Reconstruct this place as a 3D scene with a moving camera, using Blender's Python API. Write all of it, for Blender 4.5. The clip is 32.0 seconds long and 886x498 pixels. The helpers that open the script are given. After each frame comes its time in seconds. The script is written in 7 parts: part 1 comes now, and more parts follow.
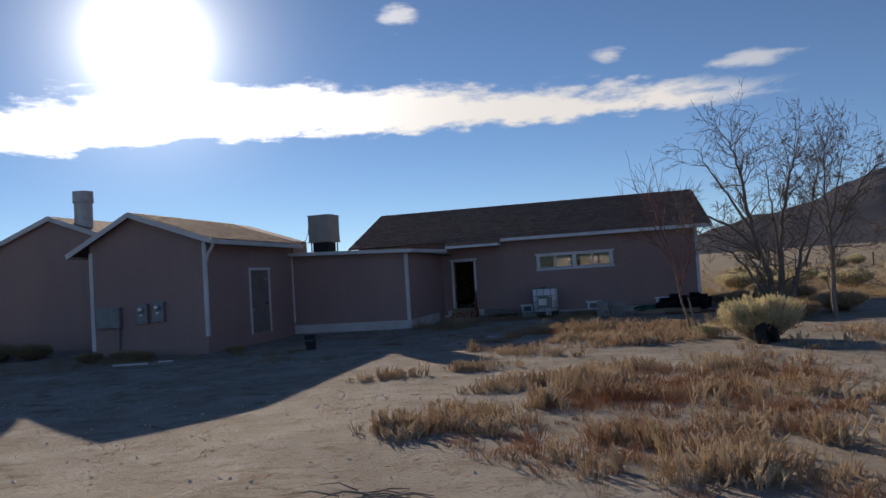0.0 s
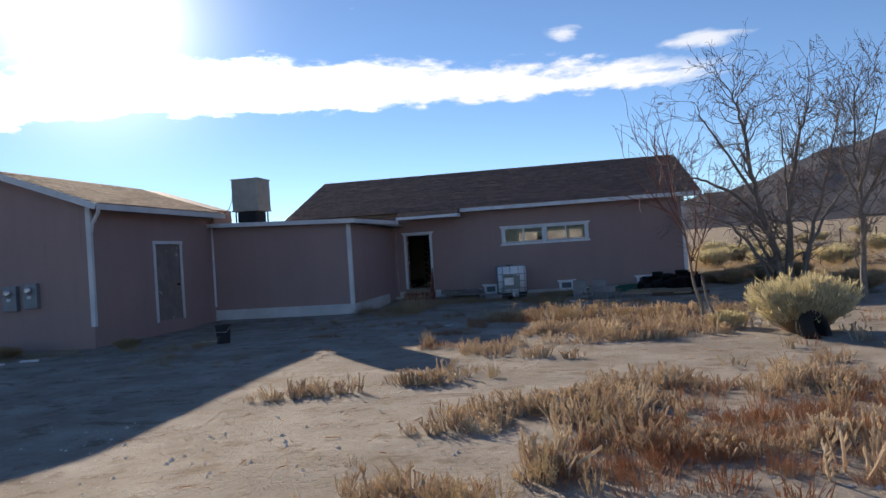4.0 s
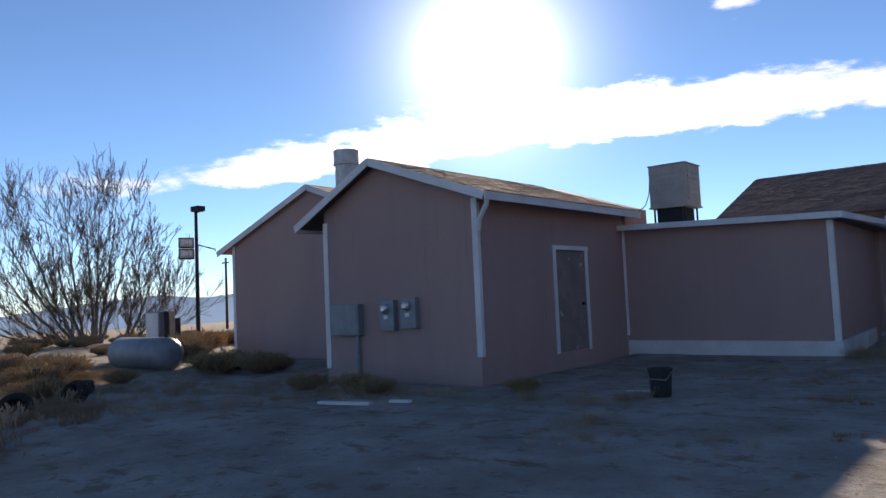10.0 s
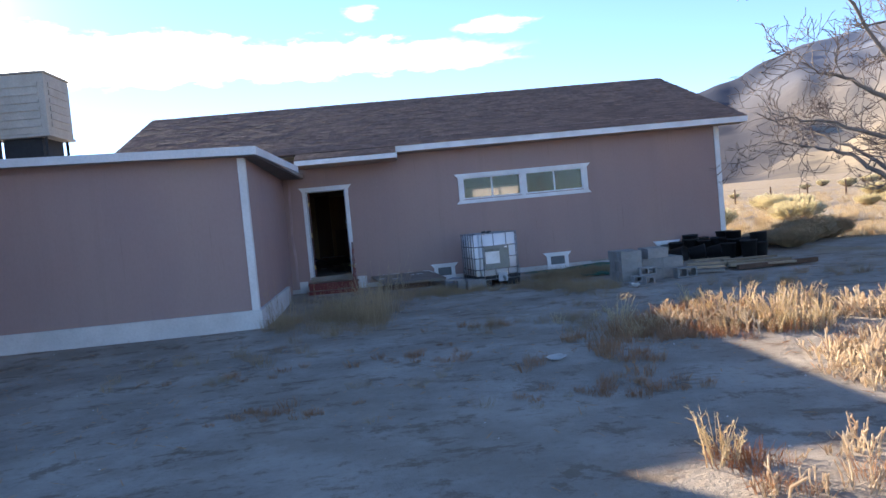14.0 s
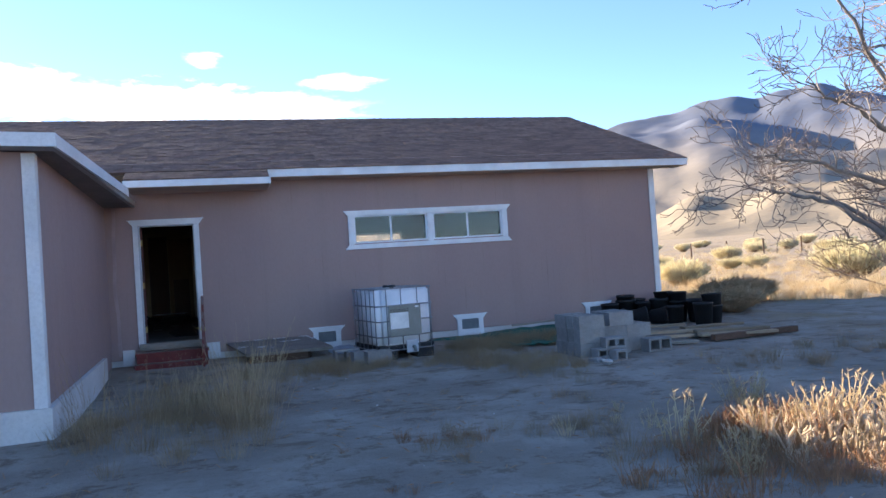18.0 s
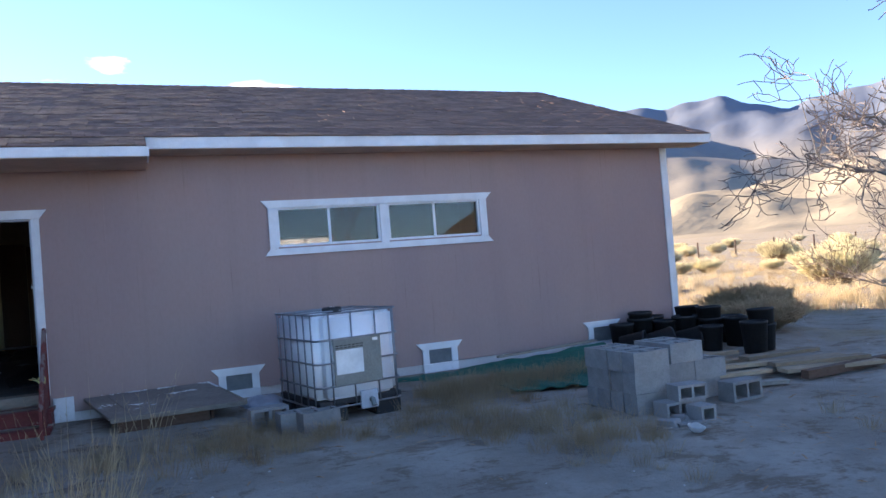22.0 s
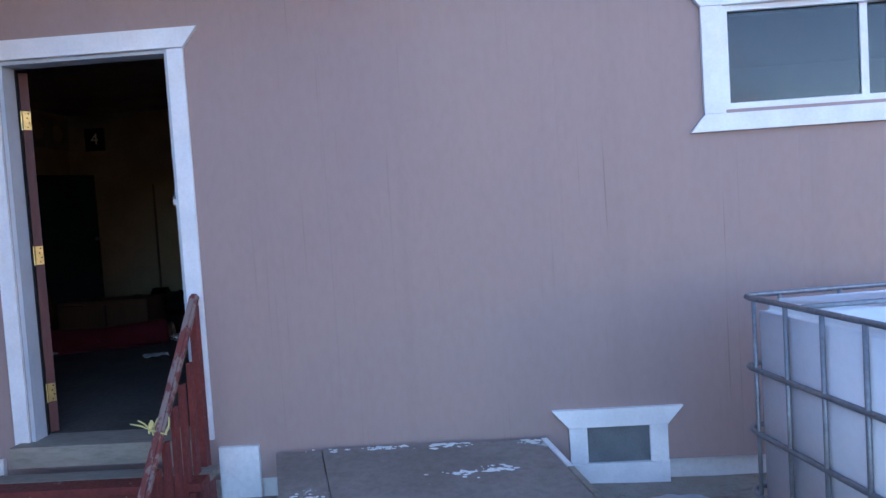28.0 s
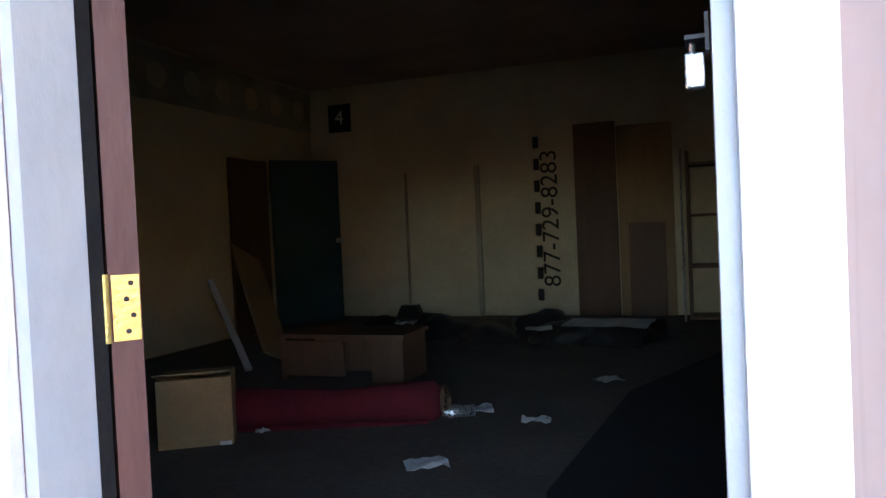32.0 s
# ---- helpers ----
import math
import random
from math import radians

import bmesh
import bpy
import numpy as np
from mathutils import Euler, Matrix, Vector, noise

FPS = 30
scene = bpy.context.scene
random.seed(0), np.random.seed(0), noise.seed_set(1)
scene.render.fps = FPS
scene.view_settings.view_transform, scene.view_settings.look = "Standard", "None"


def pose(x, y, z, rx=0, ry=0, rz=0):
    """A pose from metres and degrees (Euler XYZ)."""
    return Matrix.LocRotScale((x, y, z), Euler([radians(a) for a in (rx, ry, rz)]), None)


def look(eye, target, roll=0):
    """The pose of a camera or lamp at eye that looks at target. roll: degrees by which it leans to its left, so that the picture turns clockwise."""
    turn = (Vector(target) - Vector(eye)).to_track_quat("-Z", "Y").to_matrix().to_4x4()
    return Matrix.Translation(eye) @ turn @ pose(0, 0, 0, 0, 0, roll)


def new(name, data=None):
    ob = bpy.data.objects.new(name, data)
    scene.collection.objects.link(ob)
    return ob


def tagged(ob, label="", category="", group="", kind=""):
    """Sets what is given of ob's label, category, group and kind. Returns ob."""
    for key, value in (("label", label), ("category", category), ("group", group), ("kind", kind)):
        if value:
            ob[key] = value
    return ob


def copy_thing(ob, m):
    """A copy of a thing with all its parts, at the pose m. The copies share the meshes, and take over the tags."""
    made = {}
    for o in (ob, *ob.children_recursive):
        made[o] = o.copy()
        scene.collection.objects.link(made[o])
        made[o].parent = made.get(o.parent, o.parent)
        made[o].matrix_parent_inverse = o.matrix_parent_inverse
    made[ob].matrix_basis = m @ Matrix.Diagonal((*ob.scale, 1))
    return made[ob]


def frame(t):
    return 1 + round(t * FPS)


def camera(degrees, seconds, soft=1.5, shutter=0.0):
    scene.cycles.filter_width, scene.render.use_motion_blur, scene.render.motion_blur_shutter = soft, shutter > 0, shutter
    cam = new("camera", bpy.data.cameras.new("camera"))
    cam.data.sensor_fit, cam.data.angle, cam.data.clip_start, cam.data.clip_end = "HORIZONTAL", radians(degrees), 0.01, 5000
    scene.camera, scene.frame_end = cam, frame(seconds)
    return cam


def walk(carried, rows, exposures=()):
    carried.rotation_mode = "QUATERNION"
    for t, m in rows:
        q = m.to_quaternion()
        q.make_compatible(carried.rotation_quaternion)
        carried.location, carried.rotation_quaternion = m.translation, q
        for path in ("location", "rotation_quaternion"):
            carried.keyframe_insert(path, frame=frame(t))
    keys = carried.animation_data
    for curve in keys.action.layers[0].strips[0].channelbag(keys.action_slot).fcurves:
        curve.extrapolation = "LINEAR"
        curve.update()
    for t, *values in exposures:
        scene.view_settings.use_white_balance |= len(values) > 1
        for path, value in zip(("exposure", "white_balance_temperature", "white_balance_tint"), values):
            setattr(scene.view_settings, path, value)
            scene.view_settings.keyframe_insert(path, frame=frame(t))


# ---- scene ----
cam = camera(62.0, 32.0)
PATH = [
    (0, (7.561, -30.71, 1.732), (7.063, -28.775, 1.814), -3.6),
    (0.5, (7.465, -30.111, 1.734), (7.051, -28.155, 1.781), -3.3),
    (1, (7.394, -29.547, 1.729), (7.062, -27.575, 1.747), -3.1),
    (1.5, (7.325, -29.001, 1.725), (7.072, -27.017, 1.718), -3.0),
    (2, (7.241, -28.473, 1.72), (7.067, -26.481, 1.696), -2.9),
    (2.5, (7.121, -27.976, 1.72), (7.031, -25.978, 1.687), -3.1),
    (4.5, (6.541, -26.369, 1.648), (5.948, -24.46, 1.699), -3.9),
    (5, (6.308, -26.053, 1.635), (5.493, -24.228, 1.722), -4.0),
    (5.5, (5.965, -25.689, 1.625), (4.988, -23.947, 1.734), -3.7),
    (6, (5.541, -25.226, 1.621), (4.446, -23.557, 1.742), -3.8),
    (6.5, (5.111, -24.752, 1.618), (3.921, -23.15, 1.75), -3.9),
    (7, (4.725, -24.326, 1.613), (3.458, -22.785, 1.751), -4.0),
    (7.5, (4.406, -23.971, 1.605), (3.093, -22.469, 1.746), -3.9),
    (8, (4.151, -23.637, 1.594), (2.831, -22.142, 1.733), -3.7),
    (8.5, (3.922, -23.274, 1.58), (2.61, -21.77, 1.714), -3.5),
    (9, (3.67, -22.835, 1.571), (2.365, -21.326, 1.705), -3.1),
    (9.5, (3.402, -22.322, 1.561), (2.1, -20.809, 1.695), -2.9),
    (10, (3.147, -21.761, 1.556), (1.871, -20.226, 1.687), -2.5),
    (10.5, (2.907, -21.203, 1.547), (1.735, -19.587, 1.661), -2.6),
    (11, (2.67, -20.741, 1.533), (1.678, -19.006, 1.615), -2.8),
    (11.5, (2.474, -20.255, 1.516), (1.694, -18.414, 1.563), -2.9),
    (12, (2.335, -19.72, 1.502), (1.773, -17.801, 1.525), -3.9),
    (12.5, (2.225, -19.142, 1.495), (1.881, -17.172, 1.486), -4.1),
    (13, (2.144, -18.507, 1.497), (1.989, -16.514, 1.459), -4.8),
    (13.5, (2.074, -17.929, 1.501), (2.077, -15.93, 1.436), -4.9),
    (14, (2.002, -17.434, 1.505), (2.132, -15.44, 1.426), -5.4),
    (14.5, (1.924, -16.953, 1.508), (2.153, -14.968, 1.434), -5.5),
    (16.5, (1.606, -15.048, 1.475), (2.019, -13.094, 1.378), -4.6),
    (17, (1.552, -14.503, 1.47), (2.022, -12.56, 1.424), -4.0),
    (17.5, (1.501, -13.955, 1.468), (2.021, -12.024, 1.473), -3.8),
    (18, (1.486, -13.422, 1.474), (2.048, -11.503, 1.512), -3.8),
    (18.5, (1.518, -12.898, 1.486), (2.114, -10.99, 1.541), -4.2),
    (19, (1.587, -12.403, 1.497), (2.204, -10.501, 1.559), -4.7),
    (19.5, (1.667, -11.95, 1.511), (2.306, -10.056, 1.575), -5.3),
    (20, (1.758, -11.517, 1.523), (2.409, -9.627, 1.589), -5.5),
    (20.5, (1.844, -11.051, 1.529), (2.517, -9.168, 1.595), -5.5),
    (21, (1.913, -10.532, 1.533), (2.616, -8.661, 1.598), -5.2),
    (21.5, (1.969, -10.043, 1.531), (2.705, -8.185, 1.589), -4.9),
    (22, (2.042, -9.571, 1.526), (2.811, -7.726, 1.572), -4.6),
    (22.5, (2.16, -9.084, 1.52), (2.943, -7.244, 1.557), -4.3),
    (23, (2.292, -8.593, 1.512), (3.082, -6.756, 1.545), -3.9),
    (23.5, (2.414, -8.116, 1.503), (3.21, -6.282, 1.526), -3.8),
    (24, (2.522, -7.64, 1.498), (3.321, -5.806, 1.508), -3.8),
    (24.5, (2.591, -7.151, 1.502), (3.39, -5.317, 1.494), -3.9),
    (26.5, (2.736, -5.179, 1.533), (3.51, -3.337, 1.445), -2.0),
    (27, (2.789, -4.61, 1.522), (3.419, -2.716, 1.412), -1.5),
    (27.5, (2.668, -4.249, 1.518), (2.938, -2.271, 1.401), -3.0),
    (28, (2.492, -3.749, 1.521), (2.392, -1.754, 1.42), -3.7),
    (28.5, (2.29, -3.375, 1.522), (1.935, -1.407, 1.459), -4.2),
    (29, (2.186, -2.931, 1.515), (1.59, -1.022, 1.47), -4.8),
    (29.5, (1.919, -2.503, 1.511), (1.27, -0.613, 1.432), -4.6),
    (30, (1.705, -2.13, 1.512), (1.025, -0.252, 1.397), -4.4),
    (31, (1.333, -1.355, 1.5), (0.554, 0.482, 1.369), -4.8),
    (31.6, (1.081, -0.98, 1.498), (0.337, 0.875, 1.426), -3.1),
    (32, (0.937, -0.731, 1.521), (0.251, 1.147, 1.469), -2.6),
]
EXPOSURES = [(0, 0.02, 6600, 12), (2.5, 0.75, 6700, 11), (4.5, 0.72, 6600, 11), (6, 0.56, 6450, 13), (10, 0.74, 6450, 14), (11.5, 0.9, 6450, 15), (13, 1.48, 6500, 15), (14.5, 2.25, 6800, 12), (17, 2.3, 6750, 12),
             (20, 2.1, 6450, 13), (22, 2.4, 6700, 13), (24.5, 2.58, 6900, 14), (26.5, 3.03, 6850, 16), (28, 3.43, 7150, 17), (29, 3.75, 7400, 16), (30, 4.15, 7600, 17), (31, 4.32, 8100, 17), (31.5, 4.48, 8600, 16), (32, 5.0, 9300, 14)]
walk(cam, [(t, look(e, g, r)) for t, e, g, r in PATH], EXPOSURES)

# ---- sun, sky, clouds ----
SUN_AZ, SUN_EL = radians(-35.6), radians(18.0)
SUN_DIR = Vector((math.sin(SUN_AZ) * math.cos(SUN_EL), math.cos(SUN_AZ) * math.cos(SUN_EL), math.sin(SUN_EL)))
sun_data = bpy.data.lights.new("sun", "SUN")
sun_data.energy, sun_data.angle, sun_data.color = 4.5, radians(0.53), (1.0, 0.86, 0.68)
sun = new("sun", sun_data)
sun.matrix_world = look(SUN_DIR * 100, (0, 0, 0))


class Nodes:
    """A small writer of node trees."""

    def __init__(self, tree):
        self.tree = tree
        tree.nodes.clear()

    def add(self, kind, **sockets):
        node = self.tree.nodes.new(kind)
        for key, value in sockets.items():
            self.put(node, key, value)
        return node

    def put(self, node, key, value):
        socket = node.inputs[int(key[1:])] if key[0] == "i" and key[1:].isdigit() else node.inputs[key.replace("_", " ")]
        if isinstance(value, bpy.types.NodeSocket):
            self.tree.links.new(value, socket)
        elif isinstance(value, bpy.types.Node):
            self.tree.links.new(value.outputs[0], socket)
        else:
            socket.default_value = value

    def math(self, op, a, b=0.0, c=0.0, clamp=False):
        node = self.tree.nodes.new("ShaderNodeMath")
        node.operation, node.use_clamp = op, clamp
        for n, v in enumerate((a, b, c)):
            self.put(node, f"i{n}", v)
        return node.outputs[0]

    def ramp(self, value, a, b, lo=0.0, hi=1.0, smooth=True):
        node = self.tree.nodes.new("ShaderNodeMapRange")
        node.interpolation_type = "SMOOTHSTEP" if smooth else "LINEAR"
        for n, v in enumerate((value, a, b, lo, hi)):
            self.put(node, f"i{n}", v)
        return node.outputs[0]

    def mix(self, fac, a, b, blend="MIX"):
        node = self.tree.nodes.new("ShaderNodeMix")
        node.data_type, node.blend_type, node.clamp_factor = "RGBA", blend, True
        self.put(node, "i0", fac)
        self.put(node, "i6", a)
        self.put(node, "i7", b)
        return node.outputs[2]

    def noise(self, vector, scale, detail=4.0, rough=0.55, dim="3D"):
        node = self.tree.nodes.new("ShaderNodeTexNoise")
        node.noise_dimensions = dim
        for key, v in (("Vector", vector), ("Scale", scale), ("Detail", detail), ("Roughness", rough)):
            self.put(node, key, v)
        return node.outputs[0]

    def stretch(self, vector, scale):
        node = self.tree.nodes.new("ShaderNodeMapping")
        self.put(node, "Vector", vector)
        node.inputs["Scale"].default_value = scale
        return node.outputs[0]


world = bpy.data.worlds.new("sky")
scene.world = world
world.use_nodes = True
N = Nodes(world.node_tree)
sky = N.add("ShaderNodeTexSky")
sky.sky_type, sky.sun_disc, sky.sun_elevation, sky.sun_rotation = "NISHITA", False, SUN_EL, SUN_AZ % (2 * math.pi)
sky.altitude, sky.air_density, sky.dust_density, sky.ozone_density = 2400, 0.9, 0.0, 3.5
coord = N.add("ShaderNodeTexCoord").outputs["Generated"]
unit = N.tree.nodes.new("ShaderNodeVectorMath")
unit.operation = "NORMALIZE"
N.put(unit, "i0", coord)
axes = N.add("ShaderNodeSeparateXYZ", i0=unit.outputs[0])
az = N.math("MULTIPLY", N.math("ARCTAN2", axes.outputs[0], axes.outputs[1]), 57.2958)
el = N.math("MULTIPLY", N.math("ARCSINE", axes.outputs[2]), 57.2958)
sky_place = N.add("ShaderNodeCombineXYZ", i0=N.math("MULTIPLY", az, 0.1), i1=N.math("MULTIPLY", el, 0.28), i2=0.0).outputs[0]
wisps = N.noise(sky_place, 1.6, 7.0, 0.58)
fine_wisps = N.noise(sky_place, 5.5, 5.0, 0.6)
rag = N.math("MULTIPLY", N.math("ADD", N.math("SUBTRACT", wisps, 0.5), N.math("MULTIPLY", N.math("SUBTRACT", fine_wisps, 0.5), 0.5)), 5.0)


def bank(centre_az, half_az, centre_el, half_el, edge, ragged):
    """One bank of cloud round a direction, in degrees, with a ragged rim."""
    across = N.math("DIVIDE", N.math("SUBTRACT", az, centre_az), half_az)
    up = N.math("DIVIDE", N.math("SUBTRACT", el, centre_el), half_el)
    away = N.math("SQRT", N.math("ADD", N.math("MULTIPLY", across, across), N.math("MULTIPLY", up, up)))
    return N.ramp(N.math("ADD", away, N.math("MULTIPLY", rag, ragged)), 1.0 + edge, 1.0 - edge)


band_low = N.ramp(az, -66.0, -25.0, 8.6, 11.5)
band_high = N.math("ADD", N.ramp(az, -68.0, -30.0, 9.4, 15.2), N.ramp(az, -25.0, 14.0, 0.0, -2.6, smooth=False))
inside_low = N.ramp(N.math("ADD", N.math("SUBTRACT", el, band_low), N.math("MULTIPLY", rag, 0.55)), -0.25, 0.45)
inside_high = N.ramp(N.math("ADD", N.math("SUBTRACT", band_high, el), N.math("MULTIPLY", rag, 0.8)), -0.5, 0.9)
inside_az = N.math("MULTIPLY", N.ramp(N.math("ADD", az, N.math("MULTIPLY", rag, 2.0)), -72.0, -55.0), N.ramp(N.math("ADD", az, N.math("MULTIPLY", rag, 4.0)), 13.0, 4.0))
cover = N.math("MULTIPLY", N.math("MULTIPLY", inside_low, inside_high), inside_az)
for puff in ((-16.8, 1.3, 20.0, 0.65, 0.6, 0.7), (-1.0, 0.9, 15.9, 0.4, 0.8, 0.9), (9.5, 1.8, 14.2, 0.3, 0.9, 1.0)):
    cover = N.math("MAXIMUM", cover, N.math("MULTIPLY", bank(*puff), 0.6))
to_sun = N.tree.nodes.new("ShaderNodeVectorMath")
to_sun.operation = "DOT_PRODUCT"
N.put(to_sun, "i0", unit.outputs[0])
to_sun.inputs[1].default_value = SUN_DIR
facing = N.math("MAXIMUM", to_sun.outputs["Value"], 0.0)
wide, halo, tight = N.math("POWER", facing, 32.0), N.math("POWER", facing, 160.0), N.math("POWER", facing, 800.0)
cloud_light = N.math("ADD", 8.5, N.math("MULTIPLY", wide, 14.0))
cloud_colour = N.mix(1.0, (1.0, 0.97, 0.93, 1), N.add("ShaderNodeCombineColor", i0=cloud_light, i1=cloud_light, i2=cloud_light).outputs[0], "MULTIPLY")
glow = N.math("ADD", N.math("MULTIPLY", tight, 34.0), N.math("ADD", N.math("MULTIPLY", halo, 8.0), N.math("MULTIPLY", wide, 0.6)))
glow_colour = N.add("ShaderNodeCombineColor", i0=glow, i1=N.math("MULTIPLY", glow, 0.97), i2=N.math("MULTIPLY", glow, 0.9)).outputs[0]
with_cloud = N.mix(cover, sky.outputs[0], cloud_colour)
with_sun = N.mix(1.0, with_cloud, glow_colour, "ADD")
background = N.add("ShaderNodeBackground", Color=with_sun, Strength=0.09)
N.add("ShaderNodeOutputWorld", Surface=background)


# ---- materials ----
def surface(name, colour, rough=0.8, metal=0.0, dark=None, light=None, scale=3.0, grain=60.0, grain_amount=0.12, bump=0.15, bump_scale=None,
            stretch=(1, 1, 1), vary=0.0, patches=None, patch_scale=2.0, patch_level=0.62, specular=0.4, depth=0.01, streak=None, island=False, thin=0.0, streak_scale=1.6, hair=None):
    """Paint, wood, stone, soil: two scales of colour, an optional worn patch, and fine relief."""
    m = bpy.data.materials.new(name)
    m.use_nodes = True
    n = Nodes(m.node_tree)
    place = n.stretch(n.add("ShaderNodeTexCoord").outputs["Object"], stretch)
    big = n.noise(place, scale, 5.0, 0.6)
    small = n.noise(place, grain, 4.0, 0.65)
    dark = dark or tuple(c * 0.72 for c in colour)
    light = light or tuple(min(1.0, c * 1.22) for c in colour)
    col = n.mix(n.ramp(big, 0.32, 0.68), (*dark, 1), (*light, 1))
    col = n.mix(0.5, col, (*colour, 1))
    col = n.mix(n.math("MULTIPLY", n.ramp(small, 0.35, 0.75), grain_amount * 2), col, tuple(c * 0.45 for c in colour) + (1,))
    if streak:
        lines = n.noise(n.stretch(place, (6.0, 6.0, 0.35)), streak_scale, 6.0, 0.62)
        col = n.mix(n.math("MULTIPLY", n.ramp(lines, 0.5, 0.8), streak[3]), col, (*streak[:3], 1))
    if hair:
        cracks = n.noise(n.stretch(place, (55.0, 55.0, 1.1)), 1.0, 4.0, 0.6)
        where = n.ramp(n.noise(n.stretch(place, (2.2, 2.2, 1.6)), 1.0, 3.0, 0.6), 0.42, 0.62)
        col = n.mix(n.math("MULTIPLY", n.math("MULTIPLY", n.ramp(cracks, 0.6, 0.72), where), hair[3]), col, (*hair[:3], 1))
    if patches:
        worn = n.noise(place, patch_scale, 8.0, 0.7)
        col = n.mix(n.ramp(worn, patch_level, patch_level + 0.035), col, (*patches, 1))
    if vary:
        chance = n.add("ShaderNodeNewGeometry").outputs["Random Per Island"] if island else n.add("ShaderNodeObjectInfo").outputs["Random"]
        shade = n.ramp(chance, 0.0, 1.0, 1.0 - vary, 1.0 + vary, smooth=False)
        col = n.mix(1.0, col, n.add("ShaderNodeCombineColor", i0=shade, i1=shade, i2=shade).outputs[0], "MULTIPLY")
    relief = n.add("ShaderNodeBump", Strength=bump, Distance=depth, Height=n.math("ADD", n.noise(place, bump_scale or grain, 5.0, 0.6), n.math("MULTIPLY", big, 0.6)))
    gloss = n.ramp(small, 0.2, 0.8, max(0.03, rough - 0.1), min(1.0, rough + 0.1))
    shader = n.add("ShaderNodeBsdfPrincipled", Base_Color=col, Roughness=gloss, Metallic=metal, Normal=relief)
    shader.inputs["Specular IOR Level"].default_value = specular
    if thin:
        through_light = n.add("ShaderNodeBsdfTranslucent", Color=col)
        shader = n.add("ShaderNodeMixShader", i0=thin, i1=shader, i2=through_light)
    n.add("ShaderNodeOutputMaterial", Surface=shader)
    return m


M = {}
M["siding"] = surface("siding_paint", (0.36, 0.252, 0.236), 0.75, dark=(0.325, 0.226, 0.222), light=(0.395, 0.28, 0.248), scale=0.7, grain=30, grain_amount=0.04, bump=0.06,
                      stretch=(1, 1, 0.45), streak=(0.265, 0.19, 0.18, 0.35), depth=0.003, streak_scale=0.45, hair=(0.2, 0.135, 0.125, 0.6))
M["batten"] = surface("pale_mauve_batten", (0.42, 0.31, 0.3), 0.75, scale=2, grain=40, grain_amount=0.08, bump=0.2)
M["white_trim"] = surface("white_trim_paint", (0.76, 0.77, 0.78), 0.55, dark=(0.68, 0.68, 0.69), grain=70, grain_amount=0.06, bump=0.12, patches=(0.42, 0.40, 0.37), patch_scale=7, patch_level=0.74)
M["jamb"] = surface("weathered_jamb_paint", (0.47, 0.5, 0.53), 0.7, dark=(0.4, 0.425, 0.45), grain=45, grain_amount=0.03, bump=0.15, stretch=(1, 1, 0.6), patches=(0.36, 0.34, 0.31), patch_scale=9, patch_level=0.68)
M["old_white"] = surface("flaking_white_paint", (0.7, 0.7, 0.7), 0.8, dark=(0.6, 0.6, 0.6), scale=1.2, grain=30, grain_amount=0.1, bump=0.4, patches=(0.45, 0.43, 0.41), patch_scale=4, patch_level=0.68)
M["foundation"] = surface("whitewashed_concrete", (0.62, 0.61, 0.6), 0.85, dark=(0.54, 0.52, 0.5), scale=1.2, grain=35, grain_amount=0.1, bump=0.4, patches=(0.42, 0.39, 0.36), patch_scale=2.2, patch_level=0.7)
M["shingle"] = surface("asphalt_shingle", (0.25, 0.142, 0.104), 0.95, dark=(0.15, 0.082, 0.06), light=(0.36, 0.215, 0.16), scale=7, grain=60, grain_amount=0.3, bump=0.5, specular=0.15, vary=0.2)
M["shingle_rest"] = surface("asphalt_shingle_rest", (0.25, 0.142, 0.104), 0.95, dark=(0.15, 0.082, 0.06), light=(0.36, 0.215, 0.16), scale=7, grain=60, grain_amount=0.3, bump=0.5, specular=0.15, vary=0.2, island=True)
M["roof_deck"] = surface("roof_felt", (0.12, 0.08, 0.062), 0.95, scale=4, grain=80, grain_amount=0.3)
M["eave_board"] = surface("tan_eave_board", (0.55, 0.4, 0.3), 0.8, scale=2, grain=40, grain_amount=0.08)
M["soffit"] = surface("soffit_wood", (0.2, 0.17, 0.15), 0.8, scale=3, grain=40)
M["flat_roof"] = surface("flat_roof_coating", (0.4, 0.38, 0.36), 0.9, scale=1.5, grain=40)
M["dirt"] = None
M["block"] = surface("grey_concrete_block", (0.3, 0.29, 0.28), 0.95, dark=(0.23, 0.22, 0.215), scale=6, grain=120, grain_amount=0.25, bump=0.6, vary=0.14)
M["tank_plastic"] = surface("milky_plastic", (0.86, 0.87, 0.9), 0.4, dark=(0.8, 0.81, 0.84), scale=2, grain=50, grain_amount=0.03, bump=0.03)
M["galvanised"] = surface("galvanised_steel", (0.3, 0.31, 0.33), 0.5, 0.7, scale=12, grain=60, grain_amount=0.15)
M["black_plastic"] = surface("black_plastic", (0.02, 0.02, 0.022), 0.6, scale=8, grain=50, grain_amount=0.1, vary=0.3)
M["dull_plastic"] = surface("scuffed_plastic", (0.5, 0.53, 0.57), 0.5, scale=3, grain=40)
M["plate"] = surface("grey_metal_plate", (0.24, 0.26, 0.25), 0.55, 0.5, dark=(0.19, 0.2, 0.18), scale=3, grain=40)
M["paper"] = surface("white_paper", (0.78, 0.78, 0.76), 0.9, scale=4, grain=40, grain_amount=0.04)
M["green_sheet"] = surface("green_plastic_sheet", (0.012, 0.12, 0.085), 0.6, dark=(0.008, 0.08, 0.06), scale=2, grain=40)
